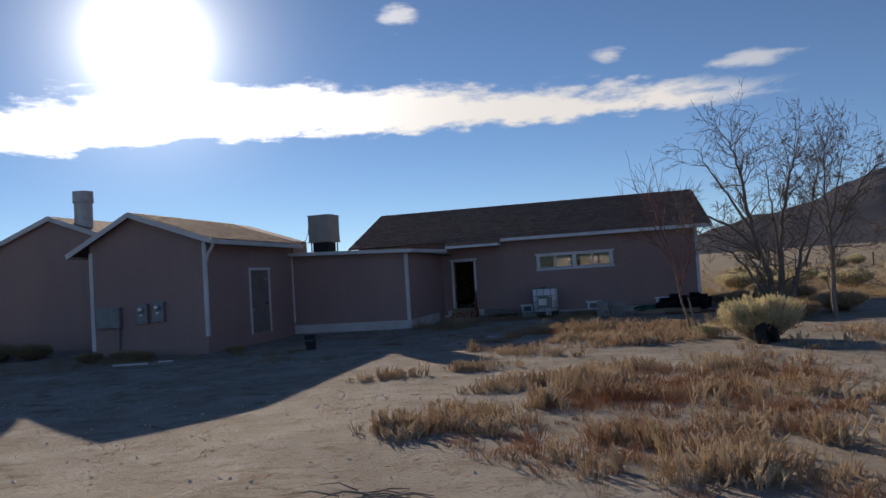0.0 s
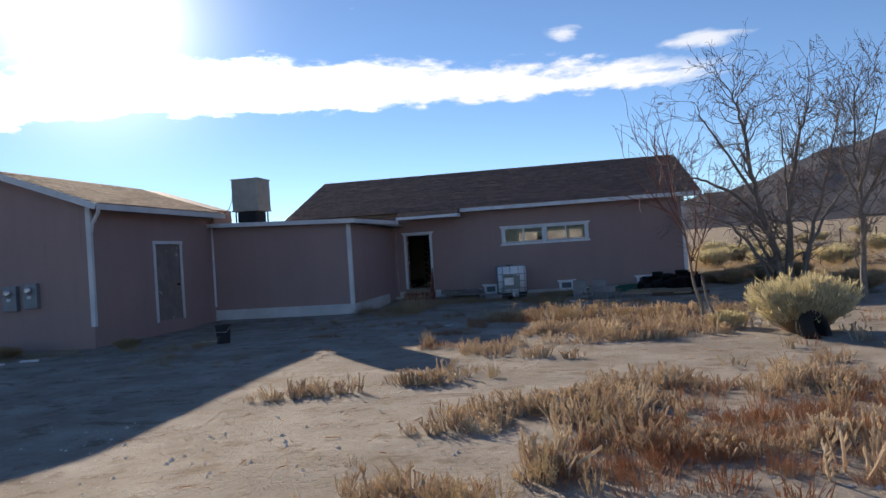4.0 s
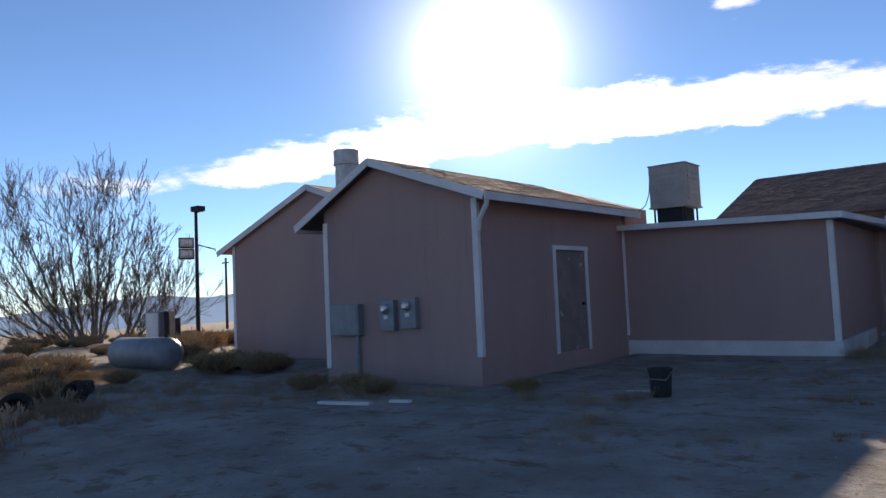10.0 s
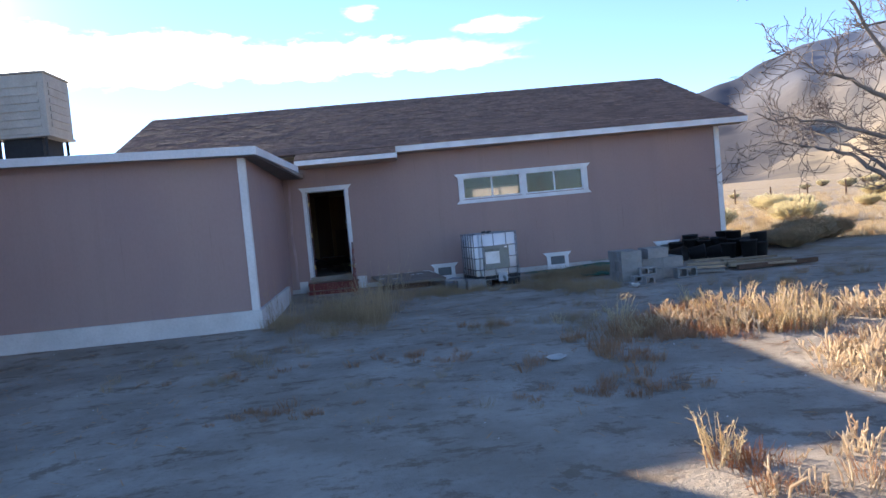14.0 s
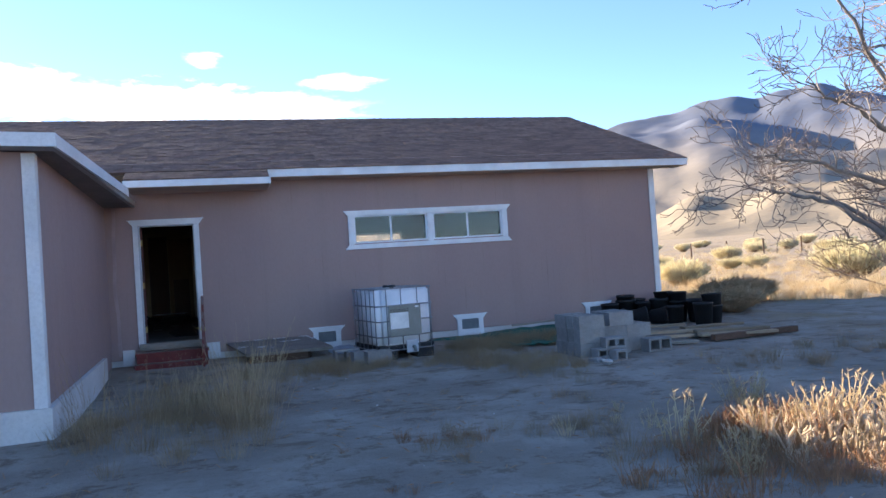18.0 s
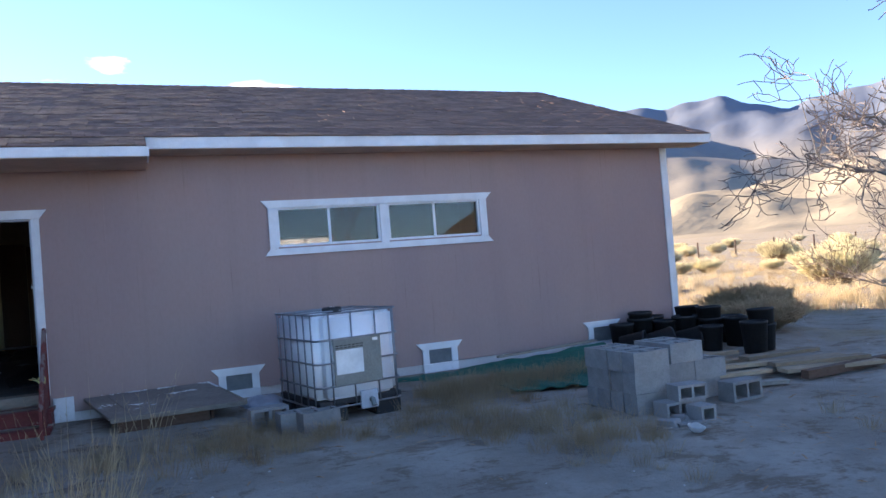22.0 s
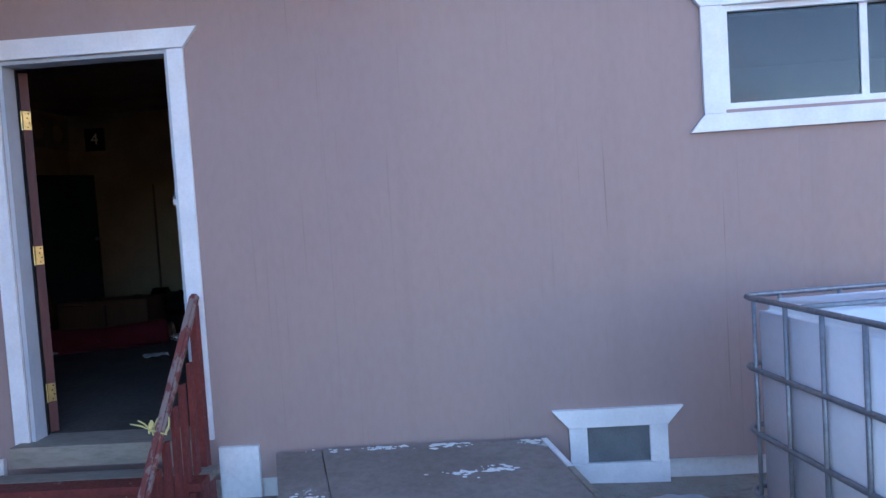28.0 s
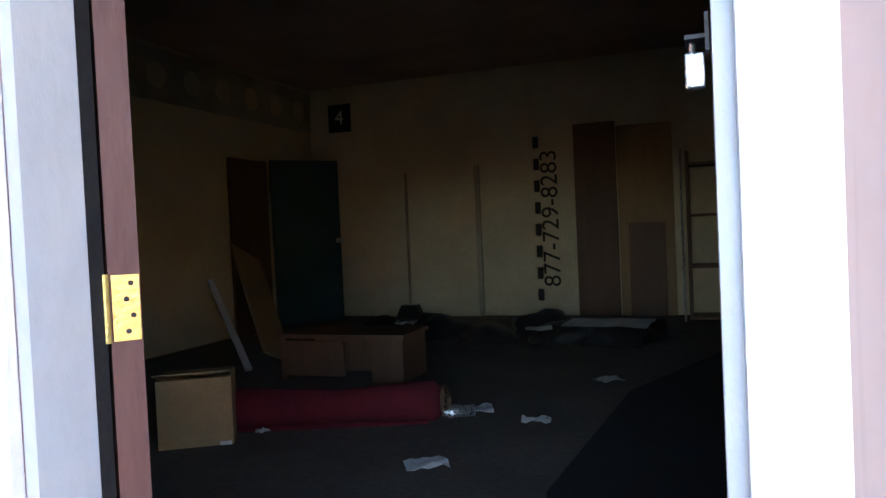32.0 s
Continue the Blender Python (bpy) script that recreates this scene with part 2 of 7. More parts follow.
M["ply_painted"] = surface("peeling_grey_board", (0.25, 0.21, 0.185), 0.9, dark=(0.18, 0.145, 0.125), scale=2.5, grain=25, grain_amount=0.15, bump=0.5, patches=(0.6, 0.6, 0.6), patch_scale=3.0, patch_level=0.63)
M["rust_wood"] = surface("rusty_brown_board", (0.13, 0.075, 0.05), 0.9, scale=4, grain=40, grain_amount=0.2, stretch=(0.3, 1, 1))
M["red_wood"] = surface("worn_oxblood_paint", (0.19, 0.035, 0.03), 0.6, dark=(0.13, 0.03, 0.028), scale=5, grain=45, grain_amount=0.2, bump=0.4, patches=(0.36, 0.25, 0.22), patch_scale=10, patch_level=0.64)
M["worn_rail"] = surface("rail_worn_to_wood", (0.2, 0.05, 0.042), 0.7, dark=(0.14, 0.038, 0.032), scale=5, grain=45, grain_amount=0.2, bump=0.4, patches=(0.25, 0.17, 0.15), patch_scale=18, patch_level=0.48, stretch=(1, 0.45, 0.45))
M["door_edge"] = surface("red_brown_door_paint", (0.11, 0.04, 0.035), 0.6, dark=(0.08, 0.03, 0.026), scale=4, grain=45, stretch=(1, 1, 0.2))
M["grey_wood"] = surface("weathered_grey_wood", (0.27, 0.24, 0.2), 0.9, dark=(0.18, 0.155, 0.13), scale=4, grain=50, grain_amount=0.25, bump=0.5, stretch=(0.25, 1, 1), vary=0.25)
M["lumber"] = surface("old_lumber", (0.36, 0.27, 0.18), 0.85, dark=(0.25, 0.18, 0.12), scale=4, grain=50, grain_amount=0.2, bump=0.4, stretch=(0.15, 1, 1), vary=0.3)
M["brass"] = surface("brass", (0.72, 0.52, 0.2), 0.35, 0.9, scale=20, grain=80)
M["steel"] = surface("bright_steel", (0.6, 0.6, 0.62), 0.3, 0.9, scale=20, grain=80)
M["dark_metal"] = surface("dark_metal", (0.03, 0.03, 0.032), 0.6, 0.4, scale=10, grain=50)
M["meter_grey"] = surface("grey_meter_enamel", (0.25, 0.27, 0.29), 0.5, 0.2, scale=3, grain=40)
M["cooler"] = surface("beige_enamel", (0.44, 0.41, 0.36), 0.65, 0.1, dark=(0.36, 0.32, 0.27), scale=3, grain=40, patches=(0.22, 0.13, 0.08), patch_scale=5, patch_level=0.72)
M["flue"] = surface("flue_galvanised", (0.55, 0.55, 0.54), 0.55, 0.5, scale=5, grain=40)
M["yellow"] = surface("yellow_cord", (0.6, 0.53, 0.22), 0.8)
M["tyre"] = surface("tyre_rubber", (0.022, 0.02, 0.019), 0.85, scale=10, grain=60, bump=0.3)
M["bark"] = surface("grey_bark", (0.25, 0.215, 0.185), 0.95, dark=(0.16, 0.135, 0.115), scale=6, grain=40, grain_amount=0.2, bump=0.7)
M["twig"] = surface("bare_twig", (0.23, 0.185, 0.165), 0.9, scale=8, grain=40, bump=0.0)
M["dark_twig"] = surface("dark_bare_twig", (0.13, 0.105, 0.085), 0.9, scale=8, grain=40, bump=0.0)
M["red_twig"] = surface("reddish_twig", (0.2, 0.09, 0.075), 0.9, scale=8, grain=40, bump=0.0)
M["leaf_dry"] = surface("dry_leaf", (0.36, 0.22, 0.1), 0.9, scale=8, grain=40, bump=0.0)
M["room_wall"] = surface("stained_cream_plaster", (0.6, 0.49, 0.34), 0.9, dark=(0.46, 0.37, 0.25), scale=1.2, grain=30, grain_amount=0.08, bump=0.1)
M["room_ceiling"] = surface("stained_ceiling", (0.55, 0.37, 0.31), 0.9, scale=1.0, grain=30)
M["room_floor"] = surface("dusty_floor", (0.115, 0.095, 0.083), 0.85, dark=(0.07, 0.058, 0.052), scale=1.8, grain=40, grain_amount=0.2)
M["border"] = surface("wallpaper_border", (0.42, 0.36, 0.27), 0.9, scale=2, grain=30)
M["cardboard"] = surface("cardboard", (0.36, 0.24, 0.13), 0.9, scale=3, grain=50)
M["red_cloth"] = surface("red_carpet", (0.13, 0.007, 0.016), 0.95, scale=6, grain=90, grain_amount=0.2)
M["green_paint"] = surface("dark_green_paint", (0.015, 0.06, 0.065), 0.5, scale=3, grain=40)
M["plywood"] = surface("plywood", (0.3, 0.185, 0.095), 0.8, scale=3, grain=40, stretch=(1, 1, 0.15))
M["brown_panel"] = surface("brown_wood_panel", (0.15, 0.075, 0.045), 0.6, scale=3, grain=40, stretch=(1, 1, 0.15))
M["black_cloth"] = surface("black_bag", (0.018, 0.018, 0.02), 0.5, scale=6, grain=40, bump=0.4)
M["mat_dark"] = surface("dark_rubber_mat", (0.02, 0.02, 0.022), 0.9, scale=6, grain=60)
M["ink"] = surface("black_ink", (0.015, 0.015, 0.015), 0.7)
M["screen"] = surface("dark_screen", (0.16, 0.18, 0.19), 0.6, 0.2, scale=8, grain=200, grain_amount=0.25)
M["stone"] = surface("pale_stone", (0.5, 0.47, 0.43), 0.9, scale=6, grain=60, vary=0.35)
M["sign"] = surface("sign_face", (0.5, 0.45, 0.35), 0.5, scale=3, grain=30)


def glass(name, tint, gloss):
    m = bpy.data.materials.new(name)
    m.use_nodes = True
    n = Nodes(m.node_tree)
    clear = n.add("ShaderNodeBsdfTransparent", Color=(*tint, 1))
    shine = n.add("ShaderNodeBsdfGlossy", Color=(1, 1, 1, 1), Roughness=0.015)
    mixed = n.add("ShaderNodeMixShader", i0=n.math("ADD", gloss, n.math("MULTIPLY", n.add("ShaderNodeFresnel", IOR=1.5).outputs[0], 0.8)), i1=clear, i2=shine)
    n.add("ShaderNodeOutputMaterial", Surface=mixed)
    return m


M["glass"] = glass("window_glass", (0.42, 0.4, 0.39), 0.0)
M["sunlit_film"] = surface("dusty_white_window_film", (0.82, 0.82, 0.8), 0.9, scale=2, grain=30, grain_amount=0.03, bump=0.0, thin=0.85)
M["dusty_paper"] = surface("dusty_paper", (0.45, 0.46, 0.48), 0.95, scale=4, grain=40, grain_amount=0.1)


def ground_material():
    m = bpy.data.materials.new("desert_ground")
    m.use_nodes = True
    n = Nodes(m.node_tree)
    place = n.add("ShaderNodeTexCoord").outputs["Object"]
    xyz = n.add("ShaderNodeSeparateXYZ", i0=place)
    big, mid, small, grit = n.noise(place, 0.12, 6.0), n.noise(place, 0.9, 6.0, 0.65), n.noise(place, 14.0, 5.0, 0.7), n.noise(place, 70.0, 3.0, 0.7)
    soil = n.mix(n.ramp(mid, 0.35, 0.7), (0.27, 0.235, 0.2, 1), (0.4, 0.36, 0.315, 1))
    soil = n.mix(n.math("MULTIPLY", n.ramp(n.noise(place, 2.2, 8.0, 0.75), 0.53, 0.62), 0.7), soil, (0.17, 0.125, 0.09, 1))
    soil = n.mix(n.math("MULTIPLY", n.ramp(n.noise(n.stretch(place, (0.7, 1.6, 1.0)), 1.1, 9.0, 0.72), 0.56, 0.63), 0.6), soil, (0.15, 0.1, 0.068, 1))
    soil = n.mix(n.math("MULTIPLY", n.ramp(small, 0.5, 0.75), 0.5), soil, (0.17, 0.14, 0.115, 1))
    soil = n.mix(n.math("MULTIPLY", n.ramp(grit, 0.62, 0.75), 0.6), soil, (0.48, 0.45, 0.41, 1))
    litter = n.mix(n.ramp(small, 0.35, 0.7), (0.26, 0.185, 0.1, 1), (0.42, 0.32, 0.185, 1))
    tufts = n.ramp(n.noise(place, 0.35, 7.0, 0.7), 0.47, 0.6)
    # far from the trodden yard the soil is covered by dry grass
    away = n.math("SQRT", n.math("ADD", n.math("POWER", n.math("ADD", xyz.outputs[0], 0.0), 2.0), n.math("POWER", n.math("ADD", xyz.outputs[1], 14.0), 2.0)))
    field = n.ramp(n.math("ADD", away, n.math("MULTIPLY", n.math("SUBTRACT", big, 0.5), 16.0)), 13.0, 26.0)
    cover_amount = n.math("MULTIPLY", n.math("ADD", n.math("MULTIPLY", field, 0.85), 0.12), n.math("ADD", n.math("MULTIPLY", tufts, 0.75), n.math("MULTIPLY", field, 0.25)))
    col = n.mix(cover_amount, soil, litter)
    rough_height = n.math("ADD", n.math("MULTIPLY", small, 0.7), n.math("ADD", n.math("MULTIPLY", grit, 0.25), mid))
    relief = n.add("ShaderNodeBump", Strength=0.75, Distance=0.07, Height=rough_height)
    shader = n.add("ShaderNodeBsdfPrincipled", Base_Color=col, Roughness=0.95, Normal=relief)
    shader.inputs["Specular IOR Level"].default_value = 0.15
    n.add("ShaderNodeOutputMaterial", Surface=shader)
    return m


M["dirt"] = ground_material()


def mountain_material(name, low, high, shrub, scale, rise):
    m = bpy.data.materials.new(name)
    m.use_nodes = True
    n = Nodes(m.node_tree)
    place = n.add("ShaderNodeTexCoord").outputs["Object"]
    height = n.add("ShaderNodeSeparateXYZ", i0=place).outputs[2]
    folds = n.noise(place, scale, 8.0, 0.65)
    # blue-grey heights carry distance haze and backlit shade in their colour
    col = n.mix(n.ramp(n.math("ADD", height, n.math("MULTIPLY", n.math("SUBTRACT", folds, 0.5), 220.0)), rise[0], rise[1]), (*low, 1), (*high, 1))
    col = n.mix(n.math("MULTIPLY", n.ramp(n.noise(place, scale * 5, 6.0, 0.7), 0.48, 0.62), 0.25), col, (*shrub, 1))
    # the western flank's shade, turned from the sun, is mixed into the colour
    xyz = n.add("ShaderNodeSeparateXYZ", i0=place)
    shaded_flank = n.math("ADD", n.math("ARCTAN2", xyz.outputs[0], xyz.outputs[1]), n.math("MULTIPLY", n.math("SUBTRACT", folds, 0.5), 0.25))
    col = n.mix(n.math("MULTIPLY", n.ramp(shaded_flank, 0.58, 0.46), 0.85), col, (0.055, 0.064, 0.09, 1))
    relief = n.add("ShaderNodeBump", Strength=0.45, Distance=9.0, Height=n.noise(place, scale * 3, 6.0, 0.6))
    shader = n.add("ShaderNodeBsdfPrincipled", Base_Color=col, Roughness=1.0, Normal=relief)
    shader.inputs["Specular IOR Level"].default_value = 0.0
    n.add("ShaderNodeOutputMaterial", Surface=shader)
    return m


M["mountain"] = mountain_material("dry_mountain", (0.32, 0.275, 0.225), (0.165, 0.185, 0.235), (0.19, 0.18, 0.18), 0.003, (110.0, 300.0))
M["foothill"] = mountain_material("dry_foothill", (0.31, 0.26, 0.195), (0.27, 0.232, 0.185), (0.22, 0.19, 0.15), 0.006, (20.0, 150.0))


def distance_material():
    """Far blue ranges: a plain backdrop, the haze of the air put in as emission."""
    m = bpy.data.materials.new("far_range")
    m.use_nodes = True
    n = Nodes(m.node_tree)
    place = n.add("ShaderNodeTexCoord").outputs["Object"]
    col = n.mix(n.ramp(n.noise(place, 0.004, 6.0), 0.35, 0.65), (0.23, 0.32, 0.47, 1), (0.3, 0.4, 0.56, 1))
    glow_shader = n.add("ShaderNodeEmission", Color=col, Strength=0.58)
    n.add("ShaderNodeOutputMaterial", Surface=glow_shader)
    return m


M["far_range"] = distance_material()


# ---- building blocks ----
def thing(name, at, label, category, group="", kind=""):
    ob = new(name)
    ob.empty_display_size = 0.1
    ob.matrix_basis = pose(*at)
    return tagged(ob, label, category, group, kind)


def mesh_of(bm, name, smooth=False):
    me = bpy.data.meshes.new(name)
    bm.normal_update()
    bm.to_mesh(me)
    bm.free()
    if smooth:
        me.polygons.foreach_set("use_smooth", [True] * len(me.polygons))
    return me


def part(name, bm, material, parent, label="", smooth=False):
    """Links a bmesh, in world metres, as one mesh under a thing or a part."""
    me = bm if isinstance(bm, bpy.types.Mesh) else mesh_of(bm, name, smooth)
    if not me.materials:
        me.materials.append(material)
    ob = new(name, me)
    ob.parent = parent
    if parent.parent is None:
        ob.matrix_parent_inverse = parent.matrix_basis.inverted()
    return tagged(ob, label)


def piece(name, me, m, parent):
    """A repeated piece on shared mesh data, under a part that lies in world metres."""
    ob = new(name, me)
    ob.parent = parent
    if parent.parent is None:
        ob.matrix_parent_inverse = parent.matrix_basis.inverted()
    ob.matrix_basis = m
    return ob


def lone(name, bm, material, label, category, group="", kind="", at=None, smooth=False):
    """A thing of one mesh."""
    ob = new(name, mesh_of(bm, name, smooth))
    ob.data.materials.append(material)
    if at is not None:
        ob.matrix_basis = at
    return tagged(ob, label, category, group, kind)


def box(bm, x0, y0, z0, x1, y1, z1, m=None):
    vs = [bm.verts.new((x, y, z)) for z in (z0, z1) for x, y in ((x0, y0), (x1, y0), (x1, y1), (x0, y1))]
    if m is not None:
        for v in vs:
            v.co = m @ v.co
    for f in ((3, 2, 1, 0), (4, 5, 6, 7), (0, 1, 5, 4), (1, 2, 6, 5), (2, 3, 7, 6), (3, 0, 4, 7)):
        bm.faces.new([vs[i] for i in f])
    return vs


def boxes(*dims, m=None, bevel=0.0):
    bm = bmesh.new()
    for d in dims:
        box(bm, *d, m=m)
    if bevel:
        bmesh.ops.bevel(bm, geom=bm.edges[:], offset=bevel, segments=2, affect="EDGES", profile=0.6)
    return bm


def prism(bm, outline, axis, a, b):
    """An outline of pairs, drawn out along one axis from a to b."""
    def at(p, q, t):
        return {"x": (t, p, q), "y": (p, t, q), "z": (p, q, t)}[axis]
    lo, hi = [bm.verts.new(at(p, q, a)) for p, q in outline], [bm.verts.new(at(p, q, b)) for p, q in outline]
    n = len(outline)
    bm.faces.new(lo[::-1]), bm.faces.new(hi)
    for i in range(n):
        bm.faces.new((lo[i], lo[(i + 1) % n], hi[(i + 1) % n], hi[i]))
    bmesh.ops.recalc_face_normals(bm, faces=bm.faces[:])
    return bm


def beam(bm, p, q, w, h, up=(0, 0, 1)):
    """A bar with a rectangular section from p to q."""
    p, q = Vector(p), Vector(q)
    ahead = (q - p).normalized()
    side = ahead.cross(Vector(up))
    side = side.normalized() if side.length > 1e-4 else Vector((1, 0, 0))
    top = side.cross(ahead).normalized()
    vs = [bm.verts.new(c + side * sx * w / 2 + top * sz * h / 2) for c in (p, q) for sx, sz in ((-1, -1), (1, -1), (1, 1), (-1, 1))]
    for f in ((0, 1, 2, 3), (7, 6, 5, 4), (0, 4, 5, 1), (1, 5, 6, 2), (2, 6, 7, 3), (3, 7, 4, 0)):
        bm.faces.new([vs[i] for i in f])
    return vs


def tube(bm, points, radii, sides=8, cap=True):
    """A round bar through points."""
    points = [Vector(p) for p in points]
    radii = [radii] * len(points) if isinstance(radii, (int, float)) else radii
    rings, ref = [], None
    for i, p in enumerate(points):
        ahead = (points[min(i + 1, len(points) - 1)] - points[max(i - 1, 0)]).normalized()
        ref = ref if ref is not None else (Vector((1, 0, 0)) if abs(ahead.x) < 0.8 else Vector((0, 1, 0)))
        u = (ref - ahead * ref.dot(ahead)).normalized()
        v = ahead.cross(u)
        rings.append([bm.verts.new(p + (u * math.cos(a) + v * math.sin(a)) * radii[i]) for a in [2 * math.pi * k / sides for k in range(sides)]])
        ref = u
    for a, b in zip(rings, rings[1:]):
        for k in range(sides):
            bm.faces.new((a[k], a[(k + 1) % sides], b[(k + 1) % sides], b[k]))
    if cap:
        bm.faces.new(rings[0][::-1]), bm.faces.new(rings[-1])
    return bm


def lathe(bm, outline, sides=20, at=(0, 0, 0)):
    """Turns an outline of (radius, height) round the z axis."""
    rings = [[bm.verts.new((at[0] + r * math.cos(2 * math.pi * k / sides), at[1] + r * math.sin(2 * math.pi * k / sides), at[2] + z)) for k in range(sides)] for r, z in outline]
    for a, b in zip(rings, rings[1:]):
        for k in range(sides):
            bm.faces.new((a[k], a[(k + 1) % sides], b[(k + 1) % sides], b[k]))
    if outline[0][0] > 1e-4:
        bm.faces.new(rings[0][::-1])
    if outline[-1][0] > 1e-4:
        bm.faces.new(rings[-1])
    bmesh.ops.recalc_face_normals(bm, faces=bm.faces[:])
    return bm


def rects_without(a0, a1, z0, z1, holes):
    """The rectangle cut up so as to leave its holes free."""
    cuts_a = sorted({a0, a1, *[v for h in holes for v in h[:2] if a0 < v < a1]})
    out = []
    for p, q in zip(cuts_a, cuts_a[1:]):
        blocked = sorted([(h[2], h[3]) for h in holes if h[0] < (p + q) / 2 < h[1]])
        z = z0
        for lo, hi in blocked:
            if lo > z + 1e-4:
                out.append((p, q, z, min(lo, z1)))
            z = max(z, hi)
        if z < z1 - 1e-4:
            out.append((p, q, z, z1))
    return out


def wall(house, axis, face, inward, a0, a1, z0, z1, holes=(), thick=0.14, width=1.22, skin=0.012, inner=None):
    """A stud wall with plywood siding panels; face is the outer plane, inward +1 or -1 along the other axis."""
    def dims(p, q, lo, hi, d0, d1):
        d0, d1 = sorted((face + inward * d0, face + inward * d1))
        return (p, d0, lo, q, d1, hi) if axis == "x" else (d0, p, lo, d1, q, hi)
    cuts_a = sorted({a0, a1, *[v for h in holes for v in h[:2]]})
    cuts_z = sorted({z0, z1, *[min(max(v, z0), z1) for h in holes for v in h[2:]]})
    solid = {(i, k) for i in range(len(cuts_a) - 1) for k in range(len(cuts_z) - 1)
             if not any(h[0] < (cuts_a[i] + cuts_a[i + 1]) / 2 < h[1] and h[2] < (cuts_z[k] + cuts_z[k + 1]) / 2 < h[3] for h in holes)}
    core, made = bmesh.new(), {}

    def corner(i, k, d):
        if (i, k, d) not in made:
            depth = face + inward * d
            made[i, k, d] = core.verts.new((cuts_a[i], depth, cuts_z[k]) if axis == "x" else (depth, cuts_a[i], cuts_z[k]))
        return made[i, k, d]
    for i, k in solid:
        for d in (skin, thick):
            core.faces.new((corner(i, k, d), corner(i + 1, k, d), corner(i + 1, k + 1, d), corner(i, k + 1, d)))
        for near, (p, q) in (((i - 1, k), ((i, k), (i, k + 1))), ((i + 1, k), ((i + 1, k), (i + 1, k + 1))), ((i, k - 1), ((i, k), (i + 1, k))), ((i, k + 1), ((i, k + 1), (i + 1, k + 1)))):
            if near not in solid:
                core.faces.new((corner(*p, skin), corner(*q, skin), corner(*q, thick), corner(*p, thick)))
    bmesh.ops.recalc_face_normals(core, faces=core.faces[:])
    body = part("wall", core, inner or M["siding"], house)
    count = max(1, round((a1 - a0) / width))
    step = (a1 - a0) / count
    for k in range(count):
        p, q = a0 + k * step + (0.0003 if k else 0), a0 + (k + 1) * step - (0.0003 if k < count - 1 else 0)
        cells = rects_without(p, q, z0, z1, holes)
        part("siding_panel", boxes(*[dims(*c, 0, skin + 0.001) for c in cells]), M["siding"], body)
    return body


def shingle_slope(roof, x0, x1, low, high, near, ends=None):
    """Courses of tabs on a slope that rises along y; low and high are (y, z). Tabs inside the near stretch are pieces of their own."""
    rise = Vector((0, high[0] - low[0], high[1] - low[1]))
    length, along = rise.length, rise.normalized()
    normal = Vector((1, 0, 0)).cross(along)
    normal = normal if normal.z > 0 else -normal
    tab_w, tab_h, rnd = 0.305, 0.142, random.Random(5)
    bm = bmesh.new()
    box(bm, 0.003, 0, 0, tab_w - 0.003, tab_h + 0.02, 0.007)
    tab_mesh = mesh_of(bm, "shingle")
    tab_mesh.materials.append(M["shingle"])
    verts, faces, pieces = [], [], []
    rows = int(length / tab_h)
    for r in range(rows):
        shift = (r % 2) * tab_w / 2 + rnd.uniform(-0.02, 0.02)
        row_y = low[0] + along.y * r * tab_h
        first, last = (ends(row_y, 0), ends(row_y, 1)) if ends else (x0, x1)
        for c in range(-1, int((x1 - x0) / tab_w) + 1):
            left, right = max(first, x0 + c * tab_w + shift), min(last, x0 + (c + 1) * tab_w + shift)
            if right - left < 0.03:
                continue
            base = Vector((left, low[0], low[1])) + along * (r * tab_h + rnd.uniform(-0.006, 0.006)) + normal * (0.004 + rnd.uniform(0, 0.006))
            turn = Matrix((Vector((1, 0, 0)), along, normal)).transposed().to_4x4()
            if near[0] < left < near[1] and r < near[2] and right - left > tab_w - 0.01:
                pieces.append(Matrix.Translation(base) @ turn @ pose(0, 0, 0, rnd.uniform(0.1, 0.6), 0, rnd.uniform(-0.6, 0.6)))
                continue
            n = len(verts)
            w, lift = right - left - 0.006, rnd.uniform(0.005, 0.01)
            for v in ((0, 0, 0), (w, 0, 0), (w, tab_h + 0.02, 0), (0, tab_h + 0.02, 0), (0, 0, lift), (w, 0, lift), (w, tab_h + 0.02, lift + 0.001), (0, tab_h + 0.02, lift + 0.001)):
                verts.append(tuple(base + turn.to_3x3() @ Vector(v)))
            faces += [tuple(n + i for i in f) for f in ((4, 5, 6, 7), (0, 1, 5, 4), (1, 2, 6, 5), (3, 0, 4, 7))]
    me = bpy.data.meshes.new("shingle_course")
    me.from_pydata(verts, [], faces)
    me.materials.append(M["shingle_rest"])
    tagged(part("shingle_course", me, None, roof), kind="stuff")
    return [(tab_mesh, m, roof) for m in pieces]


